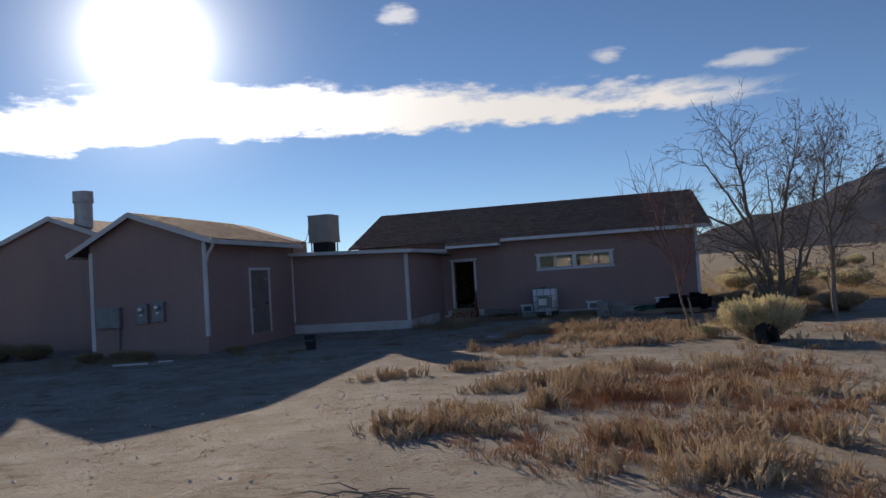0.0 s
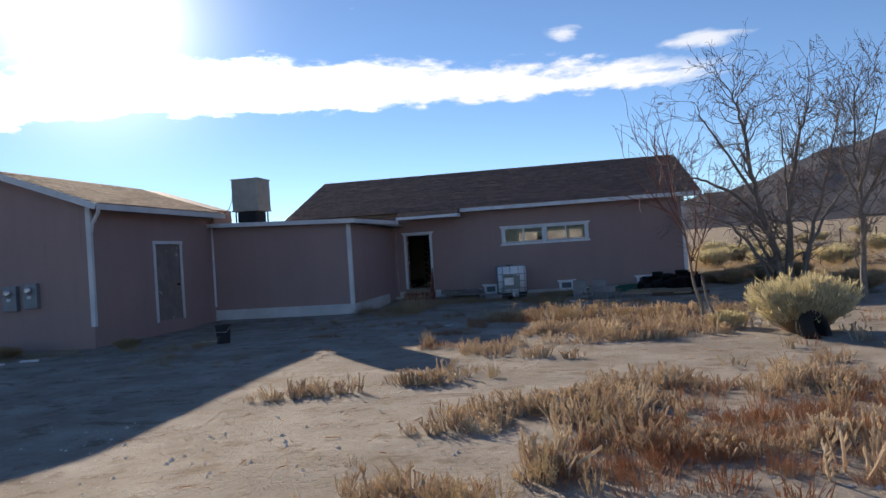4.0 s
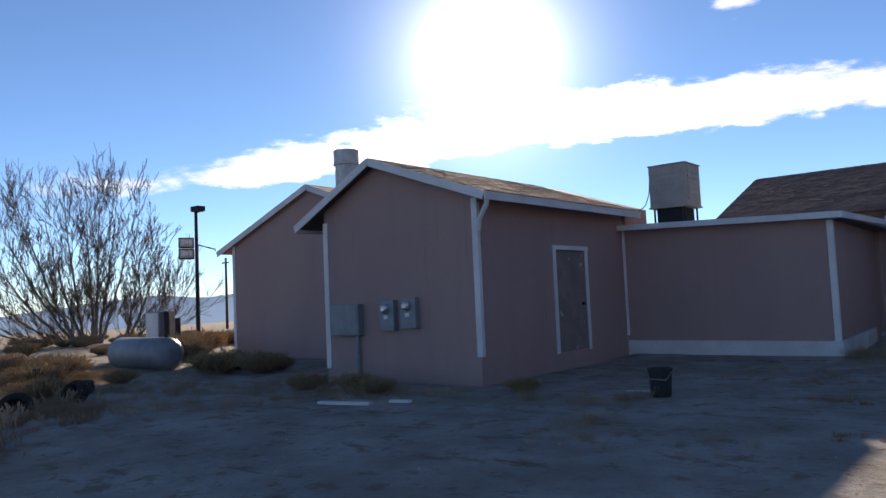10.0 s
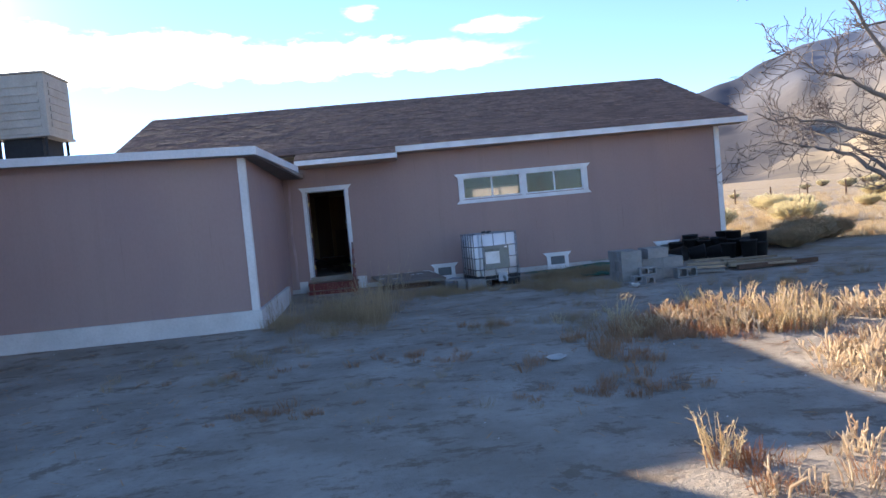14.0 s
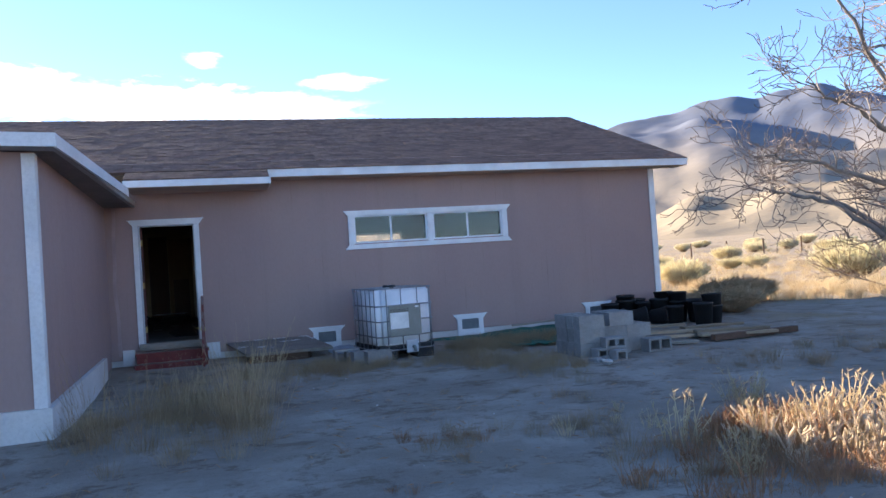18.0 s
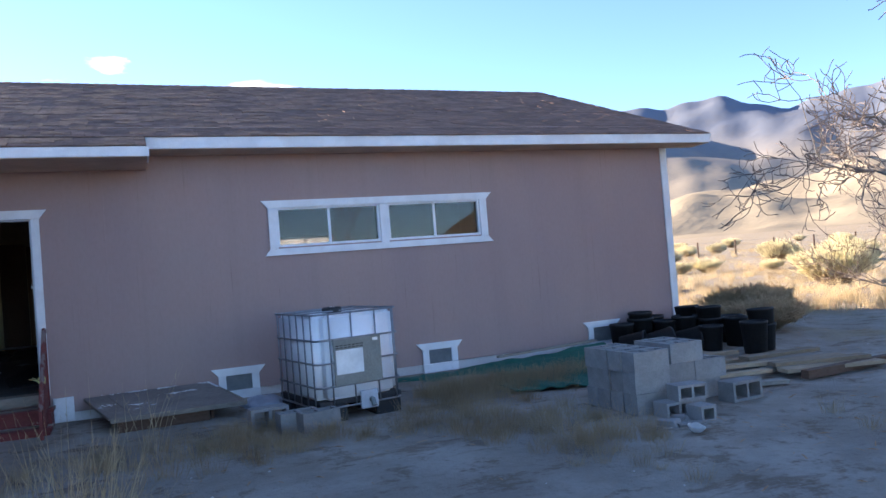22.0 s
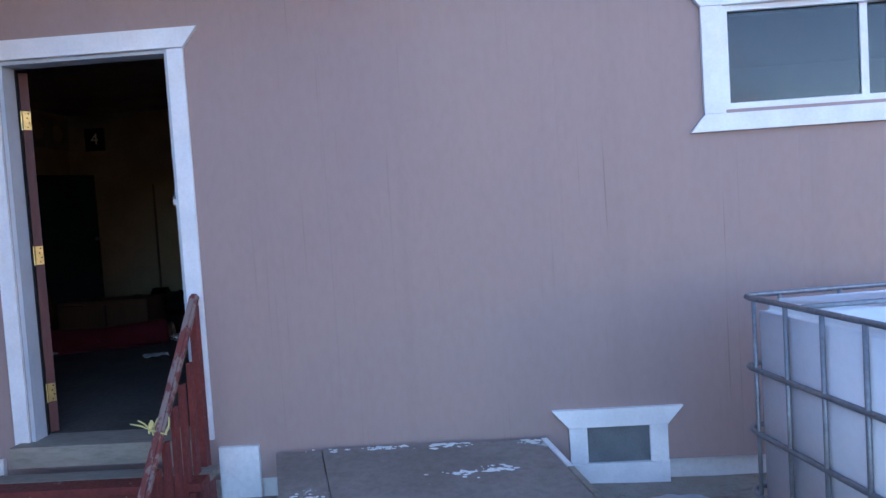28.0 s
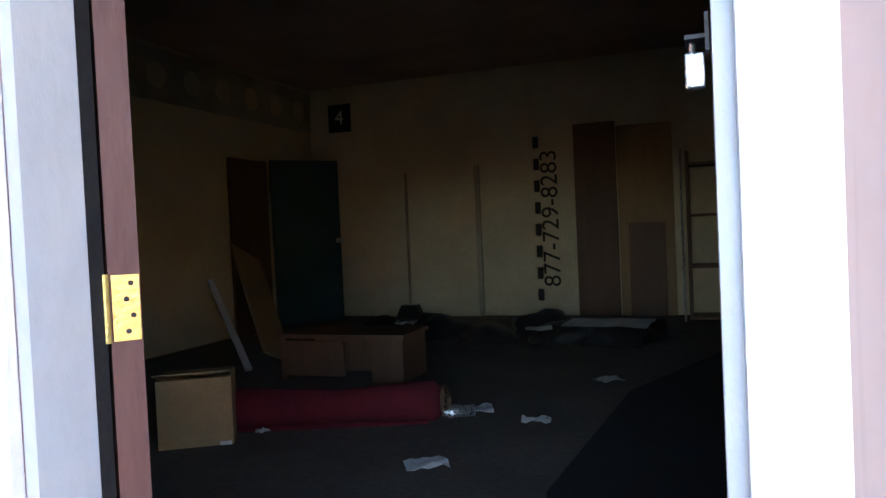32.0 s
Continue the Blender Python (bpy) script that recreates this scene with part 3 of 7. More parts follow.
# ---- ground and distance ----
def ground_height(x, y):
    far = max(0.0, math.hypot(x, y + 14) - 34)
    z = 0.015 * max(0.0, -15 - y) * (1.0 if y > -40 else 25 / (-15 - y))
    z += 0.028 * min(1.0, 25 / (10 + abs(x))) * noise.noise((x * 0.35, y * 0.35, 1.7)) + 0.012 * noise.noise((x * 1.6, y * 1.6, 5.1))
    z += 0.08 * math.exp(-(min(0.0, y + 0.2) / 1.3) ** 2) * (1.0 if -1 < x < 12 and y < 3 else 0.0)
    z += 0.09 * math.exp(-((y + 6.0) / 0.9) ** 2) * (1.0 if -4.7 < x < 0.5 else 0.0)
    side, back = min(1.0, max(0.0, (4.5 - x) / 3.5)), min(1.0, max(0.0, (-15 - y) / 6))
    z -= 0.2 * side * side * (3 - 2 * side) * back * back * (3 - 2 * back)
    if far > 0:
        lean = (x * 0.45 + (y + 14) * 0.89) / math.hypot(x, y + 14)
        drop = (-x * 0.95 + (y + 14) * 0.3) / math.hypot(x, y + 14)
        z += far * (0.014 * max(0.0, lean) - 0.034 * max(0.0, drop - 0.35)) + 0.25 * min(1.0, far / 40) * noise.noise((x * 0.06, y * 0.06, 3.0))
    return z


def spread(lo, hi, step, reach):
    inner = list(np.arange(lo, hi + 1e-6, step))
    out, d = [], step
    while (out[-1] if out else 0) < reach:
        d *= 1.22
        out.append((out[-1] if out else 0) + d)
    return [lo - v for v in reversed(out)] + inner + [hi + v for v in out]


def make_ground():
    xs, ys = spread(-26, 24, 0.4, 4200), spread(-36, 14, 0.4, 4200)
    verts = [(x, y, ground_height(x, y)) for y in ys for x in xs]
    w = len(xs)
    faces = [(j * w + i, j * w + i + 1, (j + 1) * w + i + 1, (j + 1) * w + i) for j in range(len(ys) - 1) for i in range(w - 1)]
    me = bpy.data.meshes.new("ground")
    me.from_pydata(verts, [], faces)
    me.polygons.foreach_set("use_smooth", [True] * len(faces))
    me.materials.append(M["dirt"])
    tagged(new("ground", me), "dusty beige desert yard with trodden grit", "ground", kind="structure")


make_ground()


def ridge_mesh(name, az0, az1, r0, r1, height, n_az, n_r, seed, material, label, base=-120, rough=0.45):
    verts, faces = [], []
    for j in range(n_r + 1):
        s = j / n_r
        for i in range(n_az + 1):
            a = radians(az0 + (az1 - az0) * i / n_az)
            r = r0 + (r1 - r0) * s
            x, y = r * math.sin(a), r * math.cos(a)
            top = height(math.degrees(a))
            rise = min(1.0, s / 0.72) ** 1.35 * (1.0 if s < 0.72 else 1 - (s - 0.72) * 1.2)
            wave = Vector((x / (r1 * 0.16) + seed, y / (r1 * 0.16), seed))
            folds = 0.5 + 1.1 * abs(noise.noise(wave)) + 0.35 * noise.noise(wave * 2.3) + 0.16 * noise.noise(wave * 5.1)
            hold = 1 - 0.72 * min(1.0, s / 0.72) ** 3
            z = top * rise * (1 + rough * hold * (folds - 0.85)) if s > 0 else base
            verts.append((x, y, z))
    w = n_az + 1
    for j in range(n_r):
        for i in range(n_az):
            faces.append((j * w + i, j * w + i + 1, (j + 1) * w + i + 1, (j + 1) * w + i))
    me = bpy.data.meshes.new(name)
    me.from_pydata(verts, [], faces)
    me.polygons.foreach_set("use_smooth", [True] * len(faces))
    me.materials.append(material)
    tagged(new(name, me), label, "mountain", kind="structure")


def right_range(a):
    """Crest of the far mountains over the compass angle."""
    fall = 1.0 if a < 147 else max(0.08, 1 - (a - 147) / 14)
    crest = np.interp(a, (2, 10, 18, 22, 24, 32, 37, 41, 45, 50, 55, 80), (60, 130, 222, 272, 292, 388, 402, 396, 386, 366, 362, 350))
    return fall * float(crest) + 5 * math.sin(a * 0.9) + 3 * math.sin(a * 2.3)


def foothill_crest(a):
    return float(np.interp(a, (20, 30, 36, 40, 44, 48, 54, 70, 120, 128), (6, 34, 62, 66, 74, 72, 84, 80, 50, 5))) + 4 * math.sin(a * 1.1)


ridge_mesh("backdrop_mountain", 2, 185, 1000, 2600, right_range, 360, 80, 3.3, M["mountain"], "desert mountain with haze-tinted blue-grey heights above sunlit tan slopes", base=-20, rough=0.4)
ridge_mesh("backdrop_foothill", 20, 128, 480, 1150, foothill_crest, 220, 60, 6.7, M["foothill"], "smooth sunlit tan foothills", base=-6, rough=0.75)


def left_range(a):
    crest = np.interp(a, (-130, -80, -72, -66, -61, -58, -56.5, -55, -54.3, -53.7, -52, -40, 8), (20, -30, -8, 44, 78, 54, 66, 76, 100, 84, 70, 80, 80))
    return float(crest) + 4 * noise.noise((a * 0.7, 1.3, 0)) + 3 * noise.noise((a * 2.3, 4.1, 0))


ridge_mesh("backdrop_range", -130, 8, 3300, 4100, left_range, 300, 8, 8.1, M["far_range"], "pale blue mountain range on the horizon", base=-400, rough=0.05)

# ---- main house ----
FLOOR_Z = 0.44
late_pieces = []
RIDGE_Y, RIDGE_Z, SLOPE = 4.06, 5.06, 0.391
RIDGE_X0, RIDGE_X1, EAVE_X0, EAVE_X1, PORCH_Y = -4.46, 10.27, -4.5, 10.56, -0.95


def main_roof_z(y):
    return RIDGE_Z - abs(RIDGE_Y - y) * SLOPE


house = thing("main_house", (3, 4, 0), "single-storey house with mauve plywood siding and brown shingle roof", "house")
DOOR = (0.06, 0.978, FLOOR_Z, 2.44)
HOUSE_X1 = 10.03
WIN_L, WIN_R = (3.745, 5.135, 1.935, 2.445), (5.25, 6.64, 1.935, 2.445)
VENTS = [(2.978, 3.293, 0.10, 0.378), (5.69, 6.03, 0.12, 0.382), (8.39, 8.715, 0.12, 0.405)]
wall(house, "x", 0.0, 1, -4.2, HOUSE_X1, 0.19, 3.2, [DOOR, WIN_L, WIN_R, *[(a, b, 0.2, d) for a, b, c, d in VENTS]], inner=M["room_wall"])
wall(house, "y", HOUSE_X1, -1, 0.145, 7.975, 0.19, 3.2, inner=M["room_wall"])
wall(house, "y", -4.2, 1, 0.145, 7.975, 0.19, 3.2, inner=M["room_wall"])
BACK_A, BACK_B = (3.45, 4.42, 1.86, 2.5), (4.8, 6.5, 1.86, 2.5)
wall(house, "x", 8.12, -1, -4.2, HOUSE_X1, 0.19, 3.2, [BACK_A, BACK_B], inner=M["room_wall"])
for gx in (-4.2, HOUSE_X1 - 0.14):
    part("gable", prism(bmesh.new(), [(0.0, 3.2), (8.12, 3.2), (8.12, 3.29), (RIDGE_Y, RIDGE_Z - 0.14), (0.0, 3.29)], "x", gx, gx + 0.14), M["siding"], house)
for dims in ((-4.16, 0.03, -0.2, 9.99, 0.2, 0.185), (-4.16, 7.9, -0.2, 9.99, 8.1, 0.185), (-4.16, 0.21, -0.2, -4.0, 7.89, 0.185), (9.83, 0.21, -0.2, 9.99, 7.89, 0.185)):
    bm = boxes(dims)
    part("foundation", bm, M["foundation"], house)

# roof: two slopes, the front one lower over the door


def rake_x(y, end):
    """Where a slope ends: the ridge is a little shorter than the eaves."""
    f = min(1.0, abs(RIDGE_Y - y) / (RIDGE_Y + 0.46))
    return RIDGE_X0 + (EAVE_X0 - RIDGE_X0) * f if end == 0 else RIDGE_X1 + (EAVE_X1 - RIDGE_X1) * f


def slope_slab(y0, y1, drop, thick, x0=None, x1=None):
    """One roof slope between two y lines, drop under the roof's surface."""
    bm = bmesh.new()
    rows = []
    for y in (y0, y1):
        z = main_roof_z(y) - drop
        a, b = rake_x(y, 0) if x0 is None else x0, rake_x(y, 1) if x1 is None else x1
        rows.append([bm.verts.new(v) for v in ((a, y, z), (b, y, z), (b, y, z - thick), (a, y, z - thick))])
    p, q = rows
    bm.faces.new(p[::-1]), bm.faces.new(q)
    for k in range(4):
        bm.faces.new((p[k], p[(k + 1) % 4], q[(k + 1) % 4], q[k]))
    bmesh.ops.recalc_face_normals(bm, faces=bm.faces[:])
    return bm


roof = part("roof", slope_slab(-0.46, RIDGE_Y, 0.0, 0.05), M["roof_deck"], house)
part("roof", slope_slab(RIDGE_Y + 0.001, 8.58, 0.0, 0.05), M["roof_deck"], house)
part("porch_eave", slope_slab(PORCH_Y, -0.461, 0.0, 0.05, -0.02, 2.23), M["roof_deck"], house)
late_pieces += shingle_slope(roof, EAVE_X0, EAVE_X1, (-0.5, main_roof_z(-0.5)), (RIDGE_Y, RIDGE_Z), (3.6, 9.8, 13), rake_x)
shingle_slope(roof, -0.02, 2.23, (PORCH_Y - 0.03, main_roof_z(PORCH_Y - 0.03)), (-0.5, main_roof_z(-0.5)), (0, 0, 0))
cap_rnd = random.Random(6)
for k in range(int((RIDGE_X1 - RIDGE_X0) / 0.145)):
    x, up = RIDGE_X0 + k * 0.145, 0.012 + cap_rnd.uniform(0, 0.008)
    bm = bmesh.new()
    rows = [[bm.verts.new((x + d, RIDGE_Y + dy, RIDGE_Z + dz + up * (1 if d else 0.4))) for dy, dz in ((-0.14, -0.05), (0, 0.006), (0.14, -0.05), (0, -0.012))] for d in (0.0, 0.17)]
    bm.faces.new(rows[0][::-1]), bm.faces.new(rows[1])
    for n in range(4):
        bm.faces.new((rows[0][n], rows[0][(n + 1) % 4], rows[1][(n + 1) % 4], rows[1][n]))
    bmesh.ops.recalc_face_normals(bm, faces=bm.faces[:])
    part("ridge_cap", bm, M["shingle"], roof)
part("fascia", boxes((2.235, -0.485, main_roof_z(-0.46) - 0.145, EAVE_X1, -0.462, main_roof_z(-0.46) - 0.012)), M["white_trim"], house)
part("fascia", boxes((-0.02, PORCH_Y - 0.025, main_roof_z(PORCH_Y) - 0.118, 2.23, PORCH_Y - 0.002, main_roof_z(PORCH_Y) - 0.012)), M["white_trim"], house)
part("fascia", boxes((2.233, PORCH_Y, main_roof_z(PORCH_Y) - 0.118, 2.253, -0.49, main_roof_z(PORCH_Y) - 0.012)), M["white_trim"], house)
part("soffit", boxes((2.26, -0.46, 3.14, EAVE_X1 - 0.01, -0.013, 3.16)), M["eave_board"], house)
part("soffit", boxes((0.01, PORCH_Y, 2.975, 2.23, -0.013, 2.99)), M["eave_board"], house)
for end, out in ((0, -0.012), (1, 0.012)):
    for y0, y1 in ((-0.46, RIDGE_Y), (8.58, RIDGE_Y)):
        bm = bmesh.new()
        beam(bm, (rake_x(y0, end) + out, y0, main_roof_z(y0) - 0.085), (rake_x(y1, end) + out, y1, RIDGE_Z - 0.085), 0.02, 0.14)
        part("bargeboard", bm, M["white_trim"], house)
part("corner_board", boxes((9.93, -0.02, 0.3, 10.052, -0.001, 3.19), (10.032, -0.001, 0.3, 10.052, 0.1, 3.19)), M["white_trim"], house)
bm = bmesh.new()
bend = [(-0.328 + 0.016 * math.sin(z * 3.1) + 0.009 * math.sin(z * 7.3 + 1), z) for z in [0.26 + 0.18 * k for k in range(15)]]
prism(bm, [(x - 0.026, z) for x, z in bend] + [(x + 0.026, z) for x, z in reversed(bend)], "y", -0.024, -0.001)
part("corner_strip", bm, M["batten"], house)

# inside: floor, ceiling, partition
part("floor", boxes((-4.05, 0.145, FLOOR_Z - 0.12, 9.88, 7.97, FLOOR_Z)), M["room_floor"], house)
part("ceiling", boxes((-4.19, 0.02, 3.45, 10.02, 8.1, 3.5)), M["room_ceiling"], house)
part("ceiling_edge", boxes((-4.05, 0.02, 3.2, 9.88, 0.14, 3.448)), M["room_wall"], house)
part("ceiling_edge", boxes((-4.05, 7.98, 3.2, 9.88, 8.1, 3.448)), M["room_wall"], house)
part("ceiling_edge", boxes((-4.19, 0.02, 3.2, -4.051, 8.1, 3.448)), M["room_wall"], house)
# dark lining added so the room behind the window stays dim
for lining in ((2.61, 7.955, FLOOR_Z + 0.001, BACK_A[0] - 0.001, 7.974, 3.449), (BACK_B[1] + 0.001, 7.955, FLOOR_Z + 0.001, 9.87, 7.974, 3.449), (BACK_A[0], 7.955, BACK_A[3] + 0.001, BACK_B[1], 7.974, 3.449),
               (2.601, 0.15, FLOOR_Z + 0.001, 2.615, 7.954, 3.449), (10.03, 0.15, FLOOR_Z + 0.001, 9.879, 7.954, 3.449), (2.62, 0.15, 3.43, 9.859, 7.954, 3.449)):
    part("wall_panel", boxes(lining), M["brown_panel"], house, "added dark brown lining that dims the window room")
part("partition", boxes((2.5, 0.145, FLOOR_Z + 0.001, 2.6, 7.97, 3.449)), M["room_wall"], house)

# ---- flat-roofed annex ----
annex = thing("annex", (-2.3, -3, 0), "flat-roofed annex with mauve siding and white corner boards", "annex")
wall(annex, "x", -5.8, 1, -4.615, -0.2, 0.38, 2.788)
wall(annex, "y", -4.6, 1, -5.59, -0.01, 0.1, 2.95)
east = wall(annex, "y", -0.2, -1, -5.655, -0.001, 0.38, 2.76)
skew = Matrix(((1, -0.043, 0, -0.043 * 5.8), (0, 1, 0, 0), (0, 0, 1, 0), (0, 0, 0, 1)))
for ob in (east, *east.children):
    ob.data.transform(skew)
part("wall_top", prism(bmesh.new(), [(-4.615, 2.79), (-0.2, 2.79), (-0.2, 2.792), (-4.615, 2.95)], "y", -5.8, -5.66), M["siding"], annex)
part("foundation", boxes((-4.7, -5.84, -0.2, -0.14, -5.6, 0.378)), M["foundation"], annex)
part("foundation", boxes((-0.32, -5.595, -0.2, -0.15, -1.2, 0.374), m=skew), M["foundation"], annex)
part("skirt", boxes((-0.32, -1.198, -0.2, -0.21, -0.02, 0.378), m=skew), M["siding"], annex)
part("corner_board", boxes((-0.29, -5.822, 0.38, -0.18, -5.801, 2.745), (-0.199, -5.8, 0.38, -0.178, -5.71, 2.745)), M["old_white"], annex)
bm = bmesh.new()
prism(bm, [(-4.7, 2.93), (0.04, 2.76), (0.04, 2.86), (-4.7, 3.03)], "y", -6.08, -0.003)
part("roof", bm, M["flat_roof"], annex)
bm = bmesh.new()
beam(bm, (-4.62, -6.095, 2.975), (0.065, -6.095, 2.817), 0.025, 0.125)
part("fascia", bm, M["old_white"], annex)
bm = bmesh.new()
beam(bm, (0.055, -6.08, 2.812), (0.055, -1.0, 2.9), 0.025, 0.125)
part("fascia", bm, M["old_white"], annex)
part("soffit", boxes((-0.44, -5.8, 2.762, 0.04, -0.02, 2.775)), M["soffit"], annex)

# ---- gabled house with the meters ----
gabled = thing("gabled_house", (-6.6, -9, 0), "gable-fronted house with mauve siding and low shingle roof", "house")
GX, GZ, G_FRONT = -6.98, 4.32, -11.76
EAVE_L, EAVE_R, EAVE_LZ, EAVE_RZ = -9.22, -4.22, 3.2, 3.34


def gable_z(x):
    return GZ - (x - GX) * (GZ - EAVE_RZ) / (EAVE_R - GX) if x > GX else GZ - (GX - x) * (GZ - EAVE_LZ) / (GX - EAVE_L)


DOOR_2 = (-8.9, -7.7, 0.36, 2.42)
wall(gabled, "x", -11.5, 1, -8.6, -4.62, -0.1, 3.2)
wall(gabled, "y", -4.62, -1, -11.355, -5.985, -0.1, 3.3, [DOOR_2])
wall(gabled, "y", -8.6, 1, -11.355, -5.985, -0.1, 3.2)
wall(gabled, "x", -5.84, -1, -8.6, -4.62, -0.1, 3.2)
part("gable", prism(bmesh.new(), [(-8.6, 3.2), (-4.62, 3.2), (-4.62, gable_z(-4.74) - 0.08), (GX, GZ - 0.08), (-8.6, gable_z(-8.6) - 0.08)], "y", -11.5, -11.36), M["siding"], gabled)
part("gable", prism(bmesh.new(), [(-8.6, 3.2), (-4.62, 3.2), (-4.62, gable_z(-4.74) - 0.08), (GX, GZ - 0.08), (-8.6, gable_z(-8.6) - 0.08)], "y", -5.98, -5.84), M["siding"], gabled)
# unseen filler behind the roof, added to keep stray sun off the yard
part("rear_gable", prism(bmesh.new(), [(GX, 2.9), (-4.60, 2.9), (-4.60, gable_z(-4.72) - 0.02), (GX, GZ - 0.02)], "y", -5.69, -4.5), M["siding"], gabled)
roof_2 = part("roof", prism(bmesh.new(), [(EAVE_L, EAVE_LZ - 0.07), (GX, GZ - 0.07), (EAVE_R, EAVE_RZ - 0.07), (EAVE_R, EAVE_RZ), (GX, GZ), (EAVE_L, EAVE_LZ)], "y", G_FRONT, -5.7), M["roof_deck"], gabled)
for x, z in ((EAVE_L, EAVE_LZ), (EAVE_R, EAVE_RZ)):
    bm = bmesh.new()
    beam(bm, (x, G_FRONT - 0.015, z - 0.08), (GX, G_FRONT - 0.015, GZ - 0.08), 0.025, 0.15)
    part("bargeboard", bm, M["old_white"], gabled)
    out = 0.013 if x > GX else -0.013
    part("fascia", boxes((x + out - 0.012, G_FRONT, z - 0.15, x + out + 0.012, -5.7, z - 0.01)), M["old_white"], gabled)
# shingle courses on the slope that faces the yard
verts, faces, rnd = [], [], random.Random(8)
fall = Vector((EAVE_R - GX, 0, EAVE_RZ - GZ))
down, lift = fall.normalized(), Vector((GZ - EAVE_RZ, 0, EAVE_R - GX)).normalized()
for r in range(int(fall.length / 0.142)):
    for c in range(int(6.0 / 0.305)):
        o = Vector((GX, G_FRONT + c * 0.305 + (r % 2) * 0.15, GZ)) + down * (r * 0.142) + lift * 0.004
        e, n = o + down * 0.16 + lift * rnd.uniform(0.006, 0.012), len(verts)
        verts += [tuple(o), tuple(o + Vector((0, 0.3, 0))), tuple(e + Vector((0, 0.3, 0))), tuple(e), tuple(e - lift * 0.012), tuple(e - lift * 0.012 + Vector((0, 0.3, 0)))]
        faces += [(n, n + 1, n + 2, n + 3), (n + 3, n + 2, n + 5, n + 4)]
me = bpy.data.meshes.new("shingle_course")
me.from_pydata(verts, [], faces)
me.materials.append(M["shingle_rest"])
tagged(part("shingle_course", me, None, roof_2), kind="stuff")
part("corner_board", boxes((-8.62, -11.522, 0.2, -8.49, -11.501, 3.2)), M["old_white"], gabled)
part("corner_board", boxes((-4.69, -11.522, 0.5, -4.57, -11.501, 3.28), (-4.619, -11.5, 0.5, -4.60, -11.4, 3.2)), M["old_white"], gabled)
part("corner_board", boxes((-4.619, -5.87, 0.5, -4.58, -5.81, 2.95)), M["old_white"], gabled)
bm = bmesh.new()
tube(bm, [(-4.23, -11.66, 3.2), (-4.26, -11.64, 3.12), (-4.48, -11.58, 2.86), (-4.52, -11.56, 2.7)], 0.045, 8)
part("downspout", bm, M["old_white"], gabled)
# closed side door: casing, leaf, knob
door_2 = part("door", boxes((-4.68, DOOR_2[0] + 0.01, 0.37, -4.64, DOOR_2[1] - 0.01, 2.41)), M["ply_painted"], gabled, "plain weathered door leaf")
for y in (DOOR_2[0] - 0.1, DOOR_2[1]):
    part("door_casing", boxes((-4.619, y, 0.33, -4.595, y + 0.1, 2.42)), M["old_white"], door_2)
part("door_casing", boxes((-4.619, DOOR_2[0] - 0.12, 2.422, -4.59, DOOR_2[1] + 0.12, 2.51)), M["old_white"], door_2)
bm = bmesh.new()
tube(bm, [(-4.64, -7.85, 1.3), (-4.58, -7.85, 1.3)], 0.03, 10)
part("knob", bm, M["dark_metal"], door_2)

# ---- rear gabled house ----
rear = thing("rear_house", (-13, -3, 0), "wide gabled house with mauve siding and metal flue", "house")
RX, RZ, RH, RE, RY = -13.15, 4.95, 4.5, 3.33, -8.0
part("wall", prism(bmesh.new(), [(-17.0, -0.1), (-8.85, -0.1), (-8.85, 3.32), (RX, 4.86), (-17.0, 3.48)], "y", RY, RY + 0.15), M["siding"], rear)
part("wall", boxes((-17.0, RY + 0.151, -0.1, -16.85, 3, 3.48)), M["siding"], rear)
part("wall", boxes((-9.0, RY + 0.151, -0.1, -8.85, 3, 3.32)), M["siding"], rear)
part("wall", prism(bmesh.new(), [(-17.0, -0.1), (-8.85, -0.1), (-8.85, 3.32), (RX, 4.86), (-17.0, 3.48)], "y", 3.0, 3.15), M["siding"], rear)
part("roof", prism(bmesh.new(), [(RX - RH, RE - 0.08), (RX, RZ - 0.08), (RX + RH, RE - 0.08), (RX + RH, RE), (RX, RZ), (RX - RH, RE)], "y", RY - 0.15, 3.6), M["shingle_rest"], rear)
for sx in (-1, 1):
    bm = bmesh.new()
    beam(bm, (RX + sx * RH, RY - 0.165, RE - 0.08), (RX, RY - 0.165, RZ - 0.08), 0.025, 0.17)
    part("bargeboard", bm, M["old_white"], rear)
part("corner_board", boxes((-17.02, RY - 0.02, 0.1, -16.9, RY - 0.001, 3.45)), M["old_white"], rear)
bm = bmesh.new()
lathe(bm, [(0.32, 4.2), (0.32, 5.4), (0.37, 5.41), (0.37, 5.45), (0.36, 5.46), (0.36, 5.83), (0.31, 5.83), (0.31, 5.5)], 24, (-12.14, -7.5, 0))
part("flue", bm, M["flue"], rear, "galvanised metal flue", smooth=False)


# ---- front door of the main house ----
def flared(bm, x0, x1, z0, z1, flare, y0, y1, down=False):
    """A head or sill board whose ends flare outwards."""
    if down:
        outline = [(x0 - flare, z0), (x1 + flare, z0), (x1, z1), (x0, z1)]
    else:
        outline = [(x0, z0), (x1, z0), (x1 + flare, z1), (x0 - flare, z1)]
    return prism(bm, outline, "y", y0, y1)


